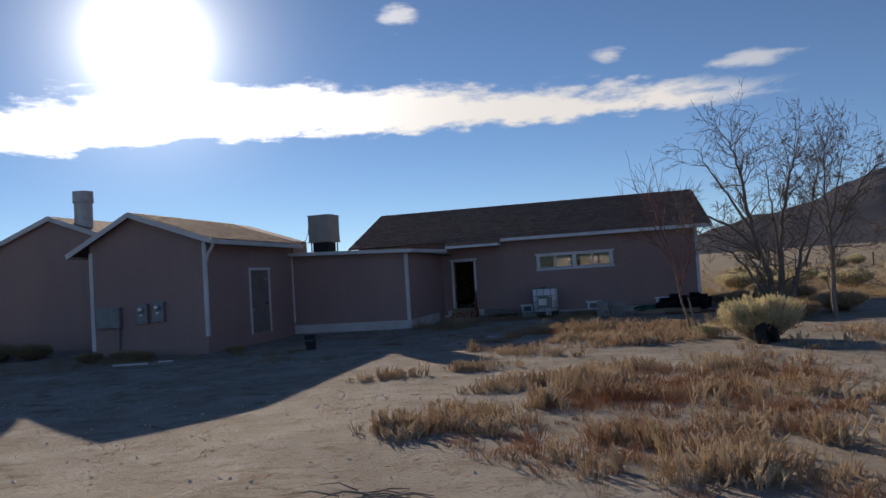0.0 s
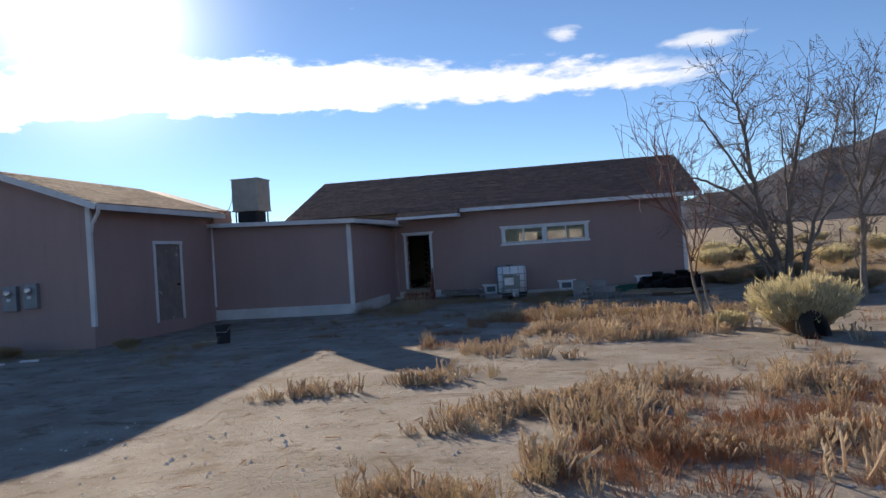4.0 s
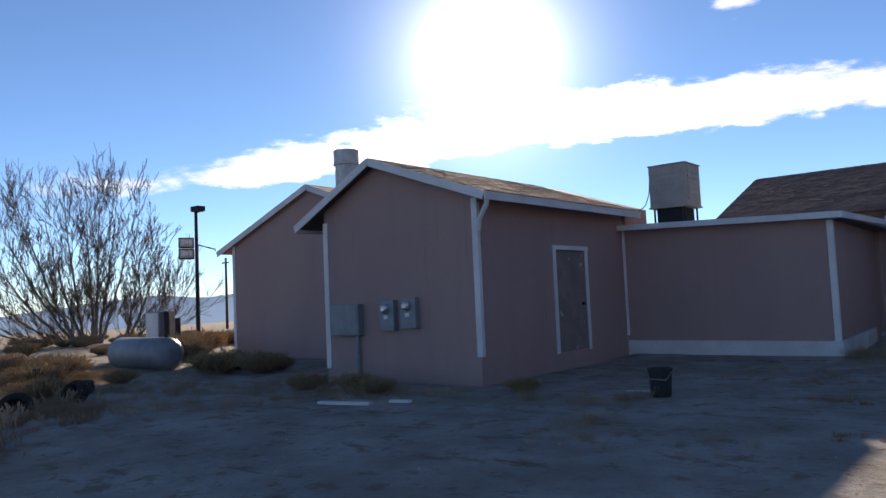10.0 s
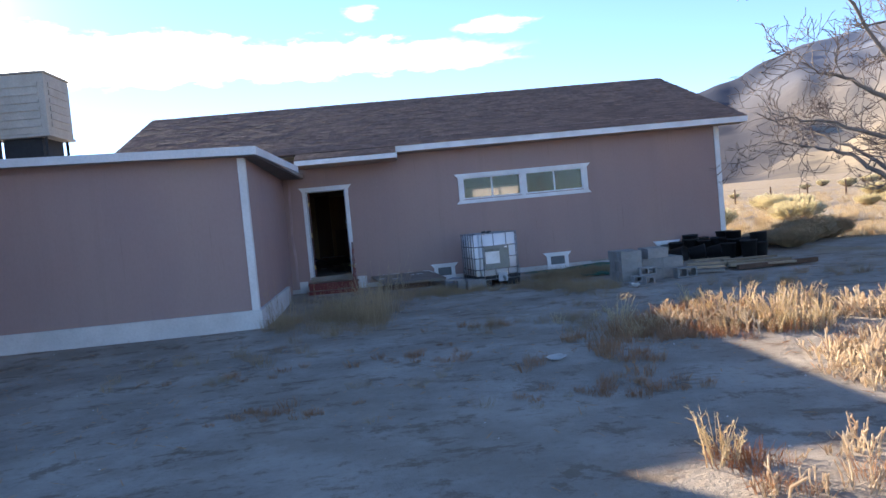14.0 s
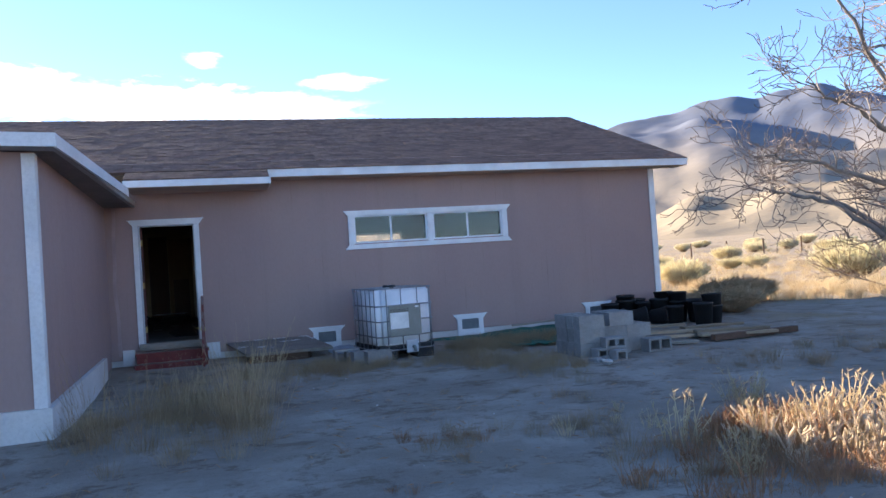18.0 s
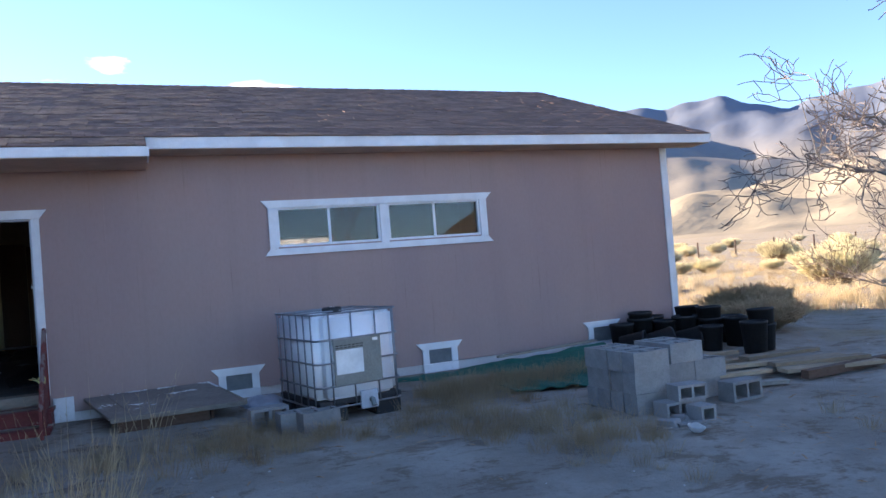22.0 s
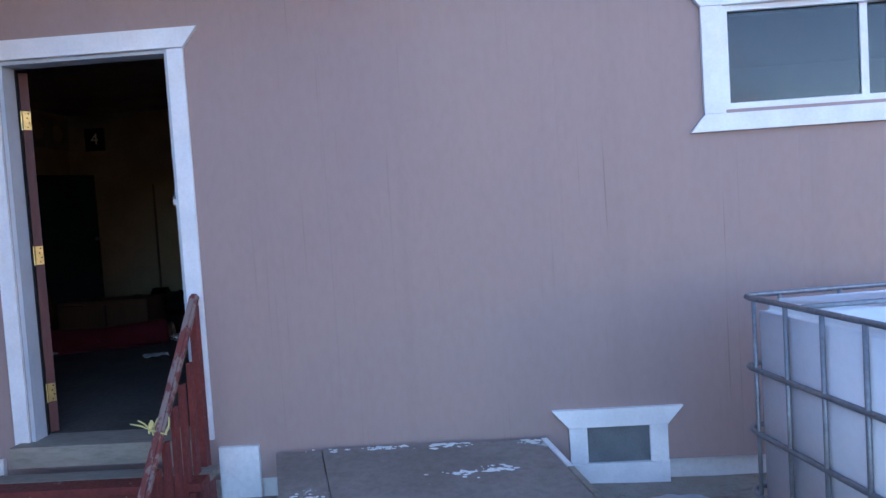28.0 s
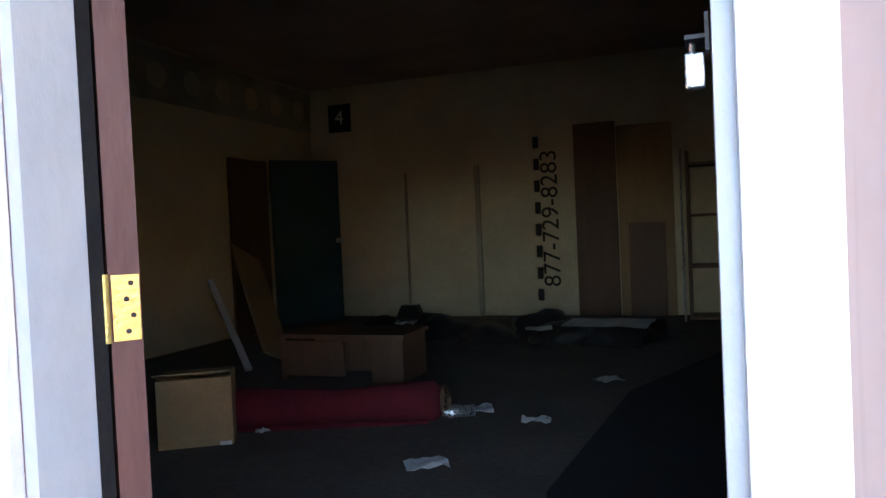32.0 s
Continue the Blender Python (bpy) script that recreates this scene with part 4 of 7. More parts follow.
door_frame = part("door_frame", boxes((0.06, -0.004, 2.42, 0.978, 0.11, 2.438)), M["jamb"], house)
part("jamb", boxes((0.061, -0.004, FLOOR_Z + 0.002, 0.083, 0.1, 2.419)), M["jamb"], door_frame)
# dark strip paints the shaded gap between the jamb and the open leaf
part("weather_strip", boxes((0.061, 0.101, FLOOR_Z + 0.002, 0.081, 0.13, 2.419)), M["dark_metal"], door_frame, "dark strip standing for the shaded hinge gap")
part("jamb", boxes((0.943, -0.004, FLOOR_Z + 0.002, 0.977, 0.13, 2.419)), M["jamb"], door_frame)
part("casing", boxes((-0.025, -0.019, 0.4, 0.056, -0.001, 2.438), bevel=0.003), M["white_trim"], door_frame)
part("casing_bead", boxes((0.04, -0.025, 0.4, 0.06, -0.0195, 2.42)), M["white_trim"], door_frame)
part("casing", boxes((0.962, -0.019, 0.41, 1.046, -0.001, 2.438), bevel=0.003), M["white_trim"], door_frame)
part("head_casing", flared(bmesh.new(), -0.025, 1.05, 2.44, 2.54, 0.08, -0.03, -0.001), M["white_trim"], door_frame)
part("threshold", boxes((0.0, -0.11, 0.335, 1.0, 0.144, FLOOR_Z + 0.004), bevel=0.004), M["grey_wood"], door_frame)
swing = Matrix.Translation((0.082, 0.136, 0)) @ pose(0, 0, 0, 0, 0, 50)
leaf = part("door", boxes((0, 0, FLOOR_Z + 0.012, 0.045, 0.84, 2.41), m=swing), M["door_edge"], house, "red-brown door leaf standing open")
for z in (2.155, 1.425, 0.67):
    hinge = part("hinge", boxes((0.004, -0.0035, z - 0.05, 0.043, -0.0005, z + 0.05), m=swing), M["brass"], leaf, "brass butt hinge")
    bm = bmesh.new()
    tube(bm, [(0.08, 0.132, z - 0.052), (0.08, 0.132, z + 0.052)], 0.006, 8)
    part("hinge_pin", bm, M["brass"], leaf)
    bm = bmesh.new()
    for dx, dz in ((0.031, 0.037), (0.024, 0.013), (0.033, -0.012), (0.025, -0.036)):
        c = swing @ Vector((dx, -0.0035, z + dz))
        tube(bm, [c, c + swing.to_3x3() @ Vector((0, -0.0012, 0))], 0.0042, 8)
    tagged(part("screw", bm, M["dark_metal"], leaf), kind="stuff")
knob = bmesh.new()
tube(knob, [swing @ Vector((0.045, 0.77, 1.4)), swing @ Vector((0.1, 0.77, 1.4))], 0.025, 12)
part("knob", knob, M["brass"], leaf)

padlock = thing("padlock", (0.943, 0.02, 1.62), "small steel padlock hanging open on the door jamb hasp", "padlock")
part("body", boxes((0.932, 0.014, 1.645, 0.950, 0.03, 1.678), bevel=0.002), M["steel"], padlock)
bm = bmesh.new()
tube(bm, [(0.939, 0.018, 1.675), (0.939, 0.018, 1.687), (0.939, 0.02, 1.692), (0.939, 0.024, 1.694), (0.939, 0.028, 1.692), (0.939, 0.03, 1.685), (0.939, 0.03, 1.672)], 0.0032, 8)
part("shackle", bm, M["steel"], padlock)
part("hasp", boxes((0.933, 0.0, 1.688, 0.954, 0.045, 1.692), (0.951, -0.006, 1.675, 0.9545, 0.05, 1.71)), M["dark_metal"], padlock)
padlock.matrix_basis = pose(0.929, 0.02, 1.62)

steps = thing("door_steps", (0.5, -0.4, 0), "low red-painted wooden steps at the doorway", "steps")
for z, y0, y1 in ((0.31, -0.38, -0.112), (0.15, -0.66, -0.382)):
    for k in range(2):
        d = (y1 - y0) / 2
        part("tread_board", boxes((-0.05, y0 + k * d + 0.004, z - 0.04, 1.1, y0 + (k + 1) * d - 0.004, z), bevel=0.004), M["grey_wood"] if k else M["red_wood"], steps)
    part("riser", boxes((-0.03, y0 + 0.02, z - 0.16, 1.08, y0 + 0.045, z - 0.041)), M["red_wood"], steps)
for x in (-0.03, 1.05):
    part("stringer", prism(bmesh.new(), [(-0.62, 0.02), (-0.12, 0.02), (-0.12, 0.268), (-0.38, 0.268), (-0.38, 0.108), (-0.62, 0.108)], "x", x, x + 0.03), M["red_wood"], steps)

rail = thing("handrail", (1.03, -0.4, 0), "worn red wooden handrail beside the door steps", "handrail")
bm = bmesh.new()
beam(bm, (1.03, -0.075, 1.18), (1.035, -0.86, 0.36), 0.045, 0.045)
bmesh.ops.bevel(bm, geom=bm.edges[:], offset=0.012, segments=2, affect="EDGES")
part("top_rail", bm, M["worn_rail"], rail, "rail worn to bare grey wood on top")
for y, top in ((-0.11, 1.13), (-0.84, 0.36)):
    part("post", boxes((1.012, y - 0.03, 0.02, 1.048, y + 0.03, top), bevel=0.004), M["red_wood"], rail)
for a, b in (((1.03, -0.21, 0.86), (1.035, -0.24, 0.1)), ((1.03, -0.33, 0.78), (1.035, -0.35, 0.1)), ((1.032, -0.44, 0.7), (1.037, -0.46, 0.1)), ((1.034, -0.56, 0.57), (1.04, -0.57, 0.1)), ((1.035, -0.67, 0.48), (1.04, -0.68, 0.1))):
    bm = bmesh.new()
    beam(bm, a, b, 0.018, 0.055, (0, 1, 0))
    part("baluster", bm, M["red_wood"], rail)
cord = bmesh.new()
rnd = random.Random(2)
for k in range(3):
    tube(cord, [(1.033 + 0.034 * math.cos(a), -0.585 + 0.03 * math.sin(a) + 0.004 * k, 0.645 + 0.036 * math.sin(a) + 0.007 * k) for a in [j * math.pi / 5 for j in range(11)]], 0.003, 5)
for k in range(5):
    a = -0.5 + k * 0.75 + rnd.uniform(-0.2, 0.2)
    loop = [Vector((0.002 * math.sin(3 * s), 0.03 * math.sin(math.pi * s) * math.cos(a + s) - 0.012 * s, 0.045 * math.sin(math.pi * s) * math.sin(a + s))) for s in (0, 0.2, 0.4, 0.6, 0.8, 1.0)]
    tube(cord, [Vector((1.0, -0.61, 0.645)) + p for p in loop], 0.0034, 5)
for dx, dz in ((-0.085, 0.035), (0.075, -0.02), (-0.05, 0.05), (0.03, -0.05)):
    tube(cord, [(1.0, -0.612, 0.645), (1.0 + dx * 0.5, -0.622, 0.647 + dz * 0.6), (1.0 + dx, -0.628, 0.645 + dz)], [0.004, 0.004, 0.0028], 5)
lone("cord", cord, M["yellow"], "frayed yellow cord knotted round the red handrail", "cord")

# ---- window of the main house ----
window = part("window", boxes((3.64, -0.026, 1.917, 3.744, -0.001, 2.44)), M["white_trim"], house)
part("side_casing", boxes((6.641, -0.026, 1.917, 6.75, -0.001, 2.44)), M["white_trim"], window)
part("mullion_casing", boxes((5.137, -0.026, 1.917, 5.248, -0.001, 2.44)), M["white_trim"], window)
part("head_casing", flared(bmesh.new(), 3.64, 6.75, 2.442, 2.538, 0.085, -0.03, -0.001), M["white_trim"], window)
part("sill_casing", flared(bmesh.new(), 3.64, 6.75, 1.83, 1.915, 0.07, -0.03, -0.001, down=True), M["white_trim"], window)
for x0, x1, z0, z1 in (WIN_L, WIN_R):
    mid = (x0 + x1) / 2
    part("window_frame", boxes((x0, 0.0, z0, x0 + 0.03, 0.13, z1), (x1 - 0.03, 0.0, z0, x1, 0.13, z1), (x0 + 0.03, 0.0, z0, x1 - 0.03, 0.13, z0 + 0.03), (x0 + 0.03, 0.0, z1 - 0.03, x1 - 0.03, 0.13, z1)), M["white_trim"], window)
    part("meeting_rail", boxes((mid - 0.018, 0.02, z0 + 0.03, mid + 0.018, 0.05, z1 - 0.03)), M["white_trim"], window)
    for p, q, y in ((x0 + 0.03, mid - 0.018, 0.03), (mid + 0.018, x1 - 0.03, 0.045)):
        pane = part("pane", boxes((p, y, z0 + 0.03, q, y + 0.004, z1 - 0.03)), M["glass"], window)
        pane.visible_shadow = False
for x0, x1, z0, z1 in (BACK_A, BACK_B):
    back = part("window", boxes((x0, 8.0, z0, x0 + 0.04, 8.1, z1), (x1 - 0.04, 8.0, z0, x1, 8.1, z1), (x0 + 0.04, 8.0, z0, x1 - 0.04, 8.1, z0 + 0.04), (x0 + 0.04, 8.0, z1 - 0.04, x1 - 0.04, 8.1, z1)), M["white_trim"], house)
    if x1 - x0 > 1.2:
        part("meeting_rail", boxes((5.78, 8.0, z0 + 0.041, 5.83, 8.1, z1 - 0.041)), M["white_trim"], back)
    pane = part("pane", boxes((x0 + 0.04, 8.04, z0 + 0.04, x1 - 0.04, 8.045, z1 - 0.04)), M["sunlit_film"], back, "dusty pane glowing with sunlight")

# ---- crawl-space vents ----
for x0, x1, z0, z1 in VENTS:
    vent = part("crawl_vent", flared(bmesh.new(), x0 - 0.092, x1 + 0.092, z1 + 0.002, z1 + 0.093, 0.08, -0.03, -0.001), M["white_trim"], house, "white wooden vent surround with flared head")
    for x in (x0 - 0.09, x1):
        part("leg", boxes((x, -0.026, 0.192, x + 0.09, -0.001, z1)), M["white_trim"], vent)
    part("screen", boxes((x0, -0.006, 0.192, x1, -0.001, z1)), M["screen"], vent, "dark wire screen")
    part("sill_board", boxes((x0 - 0.092, -0.03, 0.06, x1 + 0.092, -0.001, 0.19), bevel=0.003), M["white_trim"], vent)
part("base_patch", boxes((1.07, -0.03, 0.1, 1.28, -0.002, 0.37)), M["old_white"], house)
part("base_patch", boxes((-0.28, -0.03, 0.1, -0.09, -0.002, 0.36)), M["old_white"], house)

# ---- evaporative cooler on the annex roof ----
cooler = thing("evaporative_cooler", (-3.45, -5.0, 3.02), "weathered beige evaporative cooler on the flat roof", "cooler")
CX0, CX1, CY0, CY1, CZ0, CZ1 = -4.04, -3.17, -5.5, -4.6, 3.43, 4.37
part("cabinet", boxes((CX0, CY0, CZ0, CX1, CY1, CZ1), bevel=0.02), M["cooler"], cooler)
part("lid", boxes((CX0 - 0.02, CY0 - 0.02, CZ1 + 0.001, CX1 + 0.02, CY1 + 0.02, CZ1 + 0.03), bevel=0.008), M["cooler"], cooler)
part("drip_pan", boxes((CX0 - 0.02, CY0 - 0.02, CZ0 - 0.045, CX1 + 0.02, CY1 + 0.02, CZ0 - 0.001), bevel=0.008), M["cooler"], cooler)
for k in range(6):
    z = CZ0 + 0.11 + k * 0.125
    bm = bmesh.new()
    box(bm, CX0 + 0.1, CY0 - 0.016, z, CX1 - 0.1, CY0 - 0.001, z + 0.07)
    part("louvre", bm, M["cooler"], cooler)
    bm = bmesh.new()
    box(bm, CX1 + 0.001, CY0 + 0.12, z, CX1 + 0.016, CY1 - 0.12, z + 0.075)
    part("louvre", bm, M["cooler"], cooler)
part("duct", boxes((CX0 + 0.12, CY0 + 0.1, 2.85, CX1 - 0.16, CY1 - 0.06, CZ0 - 0.046)), M["dark_metal"], cooler)
for x in (CX0 + 0.06, CX1 - 0.1):
    for y in (CY0 + 0.05, CY1 - 0.1):
        part("leg", boxes((x, y, 2.88, x + 0.035, y + 0.035, CZ0 - 0.046)), M["dark_metal"], cooler)
bm = bmesh.new()
tube(bm, [(-4.05, -5.3, 4.28), (-4.1, -5.32, 4.1), (-4.12, -5.35, 3.75), (-4.2, -5.4, 3.5), (-4.4, -5.5, 3.33), (-4.65, -5.5, 3.36)], 0.012, 6)
part("cable", bm, M["dark_metal"], cooler)

# ---- electric meters on the gabled house ----
FY = -11.502
panel_box = thing("electric_cabinet", (-7.95, FY, 0.9), "large grey electric service cabinet on the mauve wall", "meter box")
part("cabinet", boxes((-8.32, FY - 0.16, 0.88, -7.5, FY, 1.5), bevel=0.012), M["meter_grey"], panel_box)
part("door", boxes((-8.28, FY - 0.172, 0.92, -7.54, FY - 0.161, 1.46), bevel=0.003), M["meter_grey"], panel_box)
bm = bmesh.new()
tube(bm, [(-7.62, FY - 0.08, 0.88), (-7.62, FY - 0.08, -0.1)], 0.04, 10)
part("conduit", bm, M["meter_grey"], panel_box)
bm = bmesh.new()
tube(bm, [(-8.38, FY - 0.04, 1.4), (-8.38, FY - 0.04, 1.28)], 0.05, 10)
part("bell_box", bm, M["meter_grey"], panel_box)
meter = thing("electric_meter", (-6.76, FY, 0.96), "grey electric meter box with glass dial", "meter", "meters on the gable wall")
part("cabinet", boxes((-6.95, FY - 0.12, 0.96, -6.57, FY, 1.55), bevel=0.012), M["meter_grey"], meter)
bm = bmesh.new()
tube(bm, [(-6.76, FY - 0.12, 1.39), (-6.76, FY - 0.2, 1.39), (-6.76, FY - 0.23, 1.39)], [0.095, 0.09, 0.05], 16)
part("dial_dome", bm, M["steel"], meter)
part("nameplate", boxes((-6.82, FY - 0.136, 1.19, -6.72, FY - 0.121, 1.26)), M["paper"], meter)
copy_thing(meter, pose(-6.2, FY, 1.0))

# ---- liquid tote beside the wall ----
tote = thing("liquid_tote", (4.74, -1.75, 0.05), "white plastic liquid tote in a galvanised tube cage", "tote")
TX0, TX1, TY0, TY1, TZ = 3.74, 4.78, -1.75, -0.55, 0.025
tank = boxes((TX0 + 0.015, TY0 + 0.015, TZ + 0.205, TX1 - 0.015, TY1 - 0.015, TZ + 1.075))
upright = [e for e in tank.edges if abs(e.verts[0].co.z - e.verts[1].co.z) > 0.5]
bmesh.ops.bevel(tank, geom=upright, offset=0.1, segments=10, affect="EDGES")
rims = [e for e in tank.edges if abs(e.verts[0].co.z - e.verts[1].co.z) < 0.01 and len(e.link_faces) == 2 and abs(e.link_faces[0].normal.z - e.link_faces[1].normal.z) > 0.5]
bmesh.ops.bevel(tank, geom=rims, offset=0.03, segments=3, affect="EDGES")
part("tank", tank, M["tank_plastic"], tote, smooth=True)
bm = bmesh.new()
lathe(bm, [(0.0, 0.0), (0.115, 0.0), (0.115, 0.05), (0.1, 0.06), (0.06, 0.06), (0.05, 0.045), (0.0, 0.045)], 20, (4.2, -1.25, TZ + 1.076))
part("lid", bm, M["black_plastic"], tote, "black screw lid")
part("lid_label", boxes((4.17, -1.29, TZ + 1.1365, 4.23, -1.25, TZ + 1.139)), M["paper"], tote)


def cage_bar(points, r=0.0095, name="cage_bar"):
    bm = bmesh.new()
    tube(bm, points, r, 6)
    part(name, bm, M["galvanised"], tote, smooth=True)


for z in (0.13, 0.345, 0.585, 0.825, 1.09):
    r = 0.07
    ring = []
    for cx, cy, a0 in ((TX1 - r, TY0 + r, -90), (TX1 - r, TY1 - r, 0), (TX0 + r, TY1 - r, 90), (TX0 + r, TY0 + r, 180)):
        ring += [(cx + r * math.cos(radians(a0 + d)), cy + r * math.sin(radians(a0 + d)), TZ + z) for d in (0, 30, 60, 90)]
    cage_bar(ring + ring[:1], 0.0105, "cage_ring")
for x in [TX0 + 1.04 * k for k in (0.17, 0.43, 0.72, 0.93)]:
    for y in (TY0, TY1):
        cage_bar([(x, y, TZ + 0.12), (x, y, TZ + 1.09)])
for y in [TY0 + 0.1 + k * 0.2 for k in range(6)]:
    for x in (TX0, TX1):
        cage_bar([(x, y, TZ + 0.12), (x, y, TZ + 1.09)])
for y in (-1.35, -0.95):
    cage_bar([(TX0, y, TZ + 1.095), (TX1, y, TZ + 1.095)])
plate = part("label_plate", boxes((TX0 + 0.2, TY0 - 0.022, TZ + 0.35, TX0 + 0.79, TY0 - 0.014, TZ + 0.82)), M["plate"], tote, "dull metal label plate")
part("label", boxes((TX0 + 0.225, TY0 - 0.026, TZ + 0.46, TX0 + 0.56, TY0 - 0.0225, TZ + 0.71)), M["paper"], plate)
part("label", boxes((TX0 + 0.69, TY0 - 0.026, TZ + 0.77, TX0 + 0.755, TY0 - 0.0225, TZ + 0.8)), M["paper"], plate)
tagged(part("print", boxes(*[(TX0 + 0.23 + 0.05 * k, TY0 - 0.0245, TZ + 0.75 - 0.024 * row, TX0 + 0.264 + 0.05 * k, TY0 - 0.0225, TZ + 0.76 - 0.024 * row) for k in range(7) for row in range(2)]), M["dark_metal"], plate), kind="stuff")
for x0, y0 in ((TX0 + 0.02, TY0 + 0.01), (TX1 - 0.34, TY0 + 0.01), (TX0 + 0.02, TY1 - 0.33), (TX1 - 0.34, TY1 - 0.33), (TX0 + 0.02, -1.3), (TX1 - 0.34, -1.3)):
    part("pallet_foot", boxes((x0, y0, -0.02, x0 + 0.32, y0 + 0.32, TZ + 0.15), bevel=0.02), M["black_plastic"], tote)
part("pallet_deck", boxes((TX0 + 0.01, TY0 + 0.01, TZ + 0.151, TX1 - 0.01, TY1 - 0.01, TZ + 0.2), bevel=0.01), M["black_plastic"], tote)
bm = bmesh.new()
tube(bm, [(4.37, TY0 + 0.06, TZ + 0.16), (4.37, TY0 - 0.05, TZ + 0.16), (4.37, TY0 - 0.08, TZ + 0.1)], 0.03, 10)
part("valve", bm, M["plate"], tote)
part("valve_plate", boxes((TX0 + 0.5, TY0 - 0.014, TZ + 0.07, TX0 + 0.72, TY0 + 0.012, TZ + 0.26), bevel=0.012), M["dull_plastic"], tote)

tote.matrix_basis = pose(4.581, -1.932, 0.05, 0, 0, 9.1) @ Matrix.Diagonal((0.923, 1.017, 1.009, 1))


# ---- concrete blocks ----
def block_mesh(L=0.39, W=0.19, H=0.19, t=0.03, cores=2):
    """A block with one or two cores, open from top to bottom."""
    bm = bmesh.new()
    holes = [(t, L / 2 - t / 2), (L / 2 + t / 2, L - t)] if cores == 2 else [(t, L - t)]
    outer = [(0, 0), (L, 0), (L, W), (0, W)]
    for z, up in ((0, False), (H, True)):
        xs = [0, *[v for h in holes for v in h], L]
        for i in range(2 * cores + 1):
            cells = [(0, W)] if i % 2 == 0 else [(0, t), (W - t, W)]
            for y0, y1 in cells:
                vs = [bm.verts.new(v) for v in ((xs[i], y0, z), (xs[i + 1], y0, z), (xs[i + 1], y1, z), (xs[i], y1, z))]
                bm.faces.new(vs if up else vs[::-1])
    for i in range(4):
        a, b = outer[i], outer[(i + 1) % 4]
        bm.faces.new([bm.verts.new(v) for v in ((*a, 0), (*b, 0), (*b, H), (*a, H))])
    for h0, h1 in holes:
        ring = [(h0, t), (h0, W - t), (h1, W - t), (h1, t)]
        for i in range(4):
            a, b = ring[i], ring[(i + 1) % 4]
            bm.faces.new([bm.verts.new(v) for v in ((*a, 0), (*b, 0), (*b, H), (*a, H))])
    bmesh.ops.remove_doubles(bm, verts=bm.verts[:], dist=1e-5)
    bmesh.ops.translate(bm, verts=bm.verts[:], vec=(-L / 2, -W / 2, 0))
    me = mesh_of(bm, "concrete_block")
    me.materials.append(M["block"])
    return me


BLOCK, SLIM_BLOCK, HALF_BLOCK = block_mesh(), block_mesh(0.3, 0.142, 0.19, 0.026), block_mesh(0.165, 0.142, 0.19, 0.026, 1)
rnd = random.Random(11)


def block(x, y, z, turn=0.0, side=False, label="grey two-core concrete block in a rough stack", group="stack of concrete blocks", me=BLOCK, high=0.19):
    m = pose(x, y, z, 0, 0, turn + rnd.uniform(-2, 2))
    if side:
        m = m @ pose(0, 0.095, high / 2, 90, 0, 0)
    ob = new("concrete_block", me)
    ob.matrix_basis = m
    return tagged(ob, label, "block", group)


PX, PY = 6.17, -3.96
for layer in range(3):
    for j in range(4):
        count = ((2, 1, 1) if j == 0 else (3, 3, 2))[layer]
        for i in range(count):
            nudge = (0.0, 0.07, 0.2)[layer] if j and i else 0.0
            block(PX + 0.2 + i * 0.4 + nudge + rnd.uniform(-0.012, 0.012), PY + 0.1 + j * 0.2 + rnd.uniform(-0.006, 0.006), 0.015 + layer * 0.192)
block(6.455, -4.11, 0.0, 2, True, "small concrete block on its side beside the stack with open cores", me=SLIM_BLOCK, high=0.142)
block(6.51, -4.41, 0.0, 1, True, "half-length concrete block on its side with one open core", me=HALF_BLOCK, high=0.142)
block(6.59, -4.15, 0.143, -8, True, "small concrete block lying on another with open cores", me=SLIM_BLOCK, high=0.142)
block(7.36, -4.0, 0.01, 4, True, "concrete block standing at the end of the stack")
rubble_rnd = random.Random(3)
for x, y, w in ((6.14, -4.41, 0.085), (6.36, -4.33, 0.075), (6.23, -4.53, 0.06), (6.36, -4.54, 0.05)):
    bm = boxes((-w, -w * 0.55, 0, w, w * 0.55, w * 0.5))
    for v in bm.verts:
        v.co += Vector((rubble_rnd.uniform(-0.35, 0.35) * w, rubble_rnd.uniform(-0.3, 0.3) * w, rubble_rnd.uniform(0, 0.3) * w if v.co.z > 0.01 else 0))
    bmesh.ops.bevel(bm, geom=bm.edges[:], offset=0.008, segments=1, affect="EDGES")
    lone("block_fragment", bm, M["block"], "broken piece of grey concrete block", "rubble", "broken blocks", at=pose(x, y, ground_height(x, y) - 0.005, 0, 0, rubble_rnd.uniform(0, 180)))
block(3.42, -2.16, 0.02, 8, False, "concrete block standing in dry grass near the tote", "blocks by the tote")
block(3.2, -1.75, 0.03, 3, True, "concrete block on its side in dry grass", "blocks by the tote")
block(3.6, -2.3, 0.02, 12, False, "concrete block standing in dry grass near the tote", "blocks by the tote")
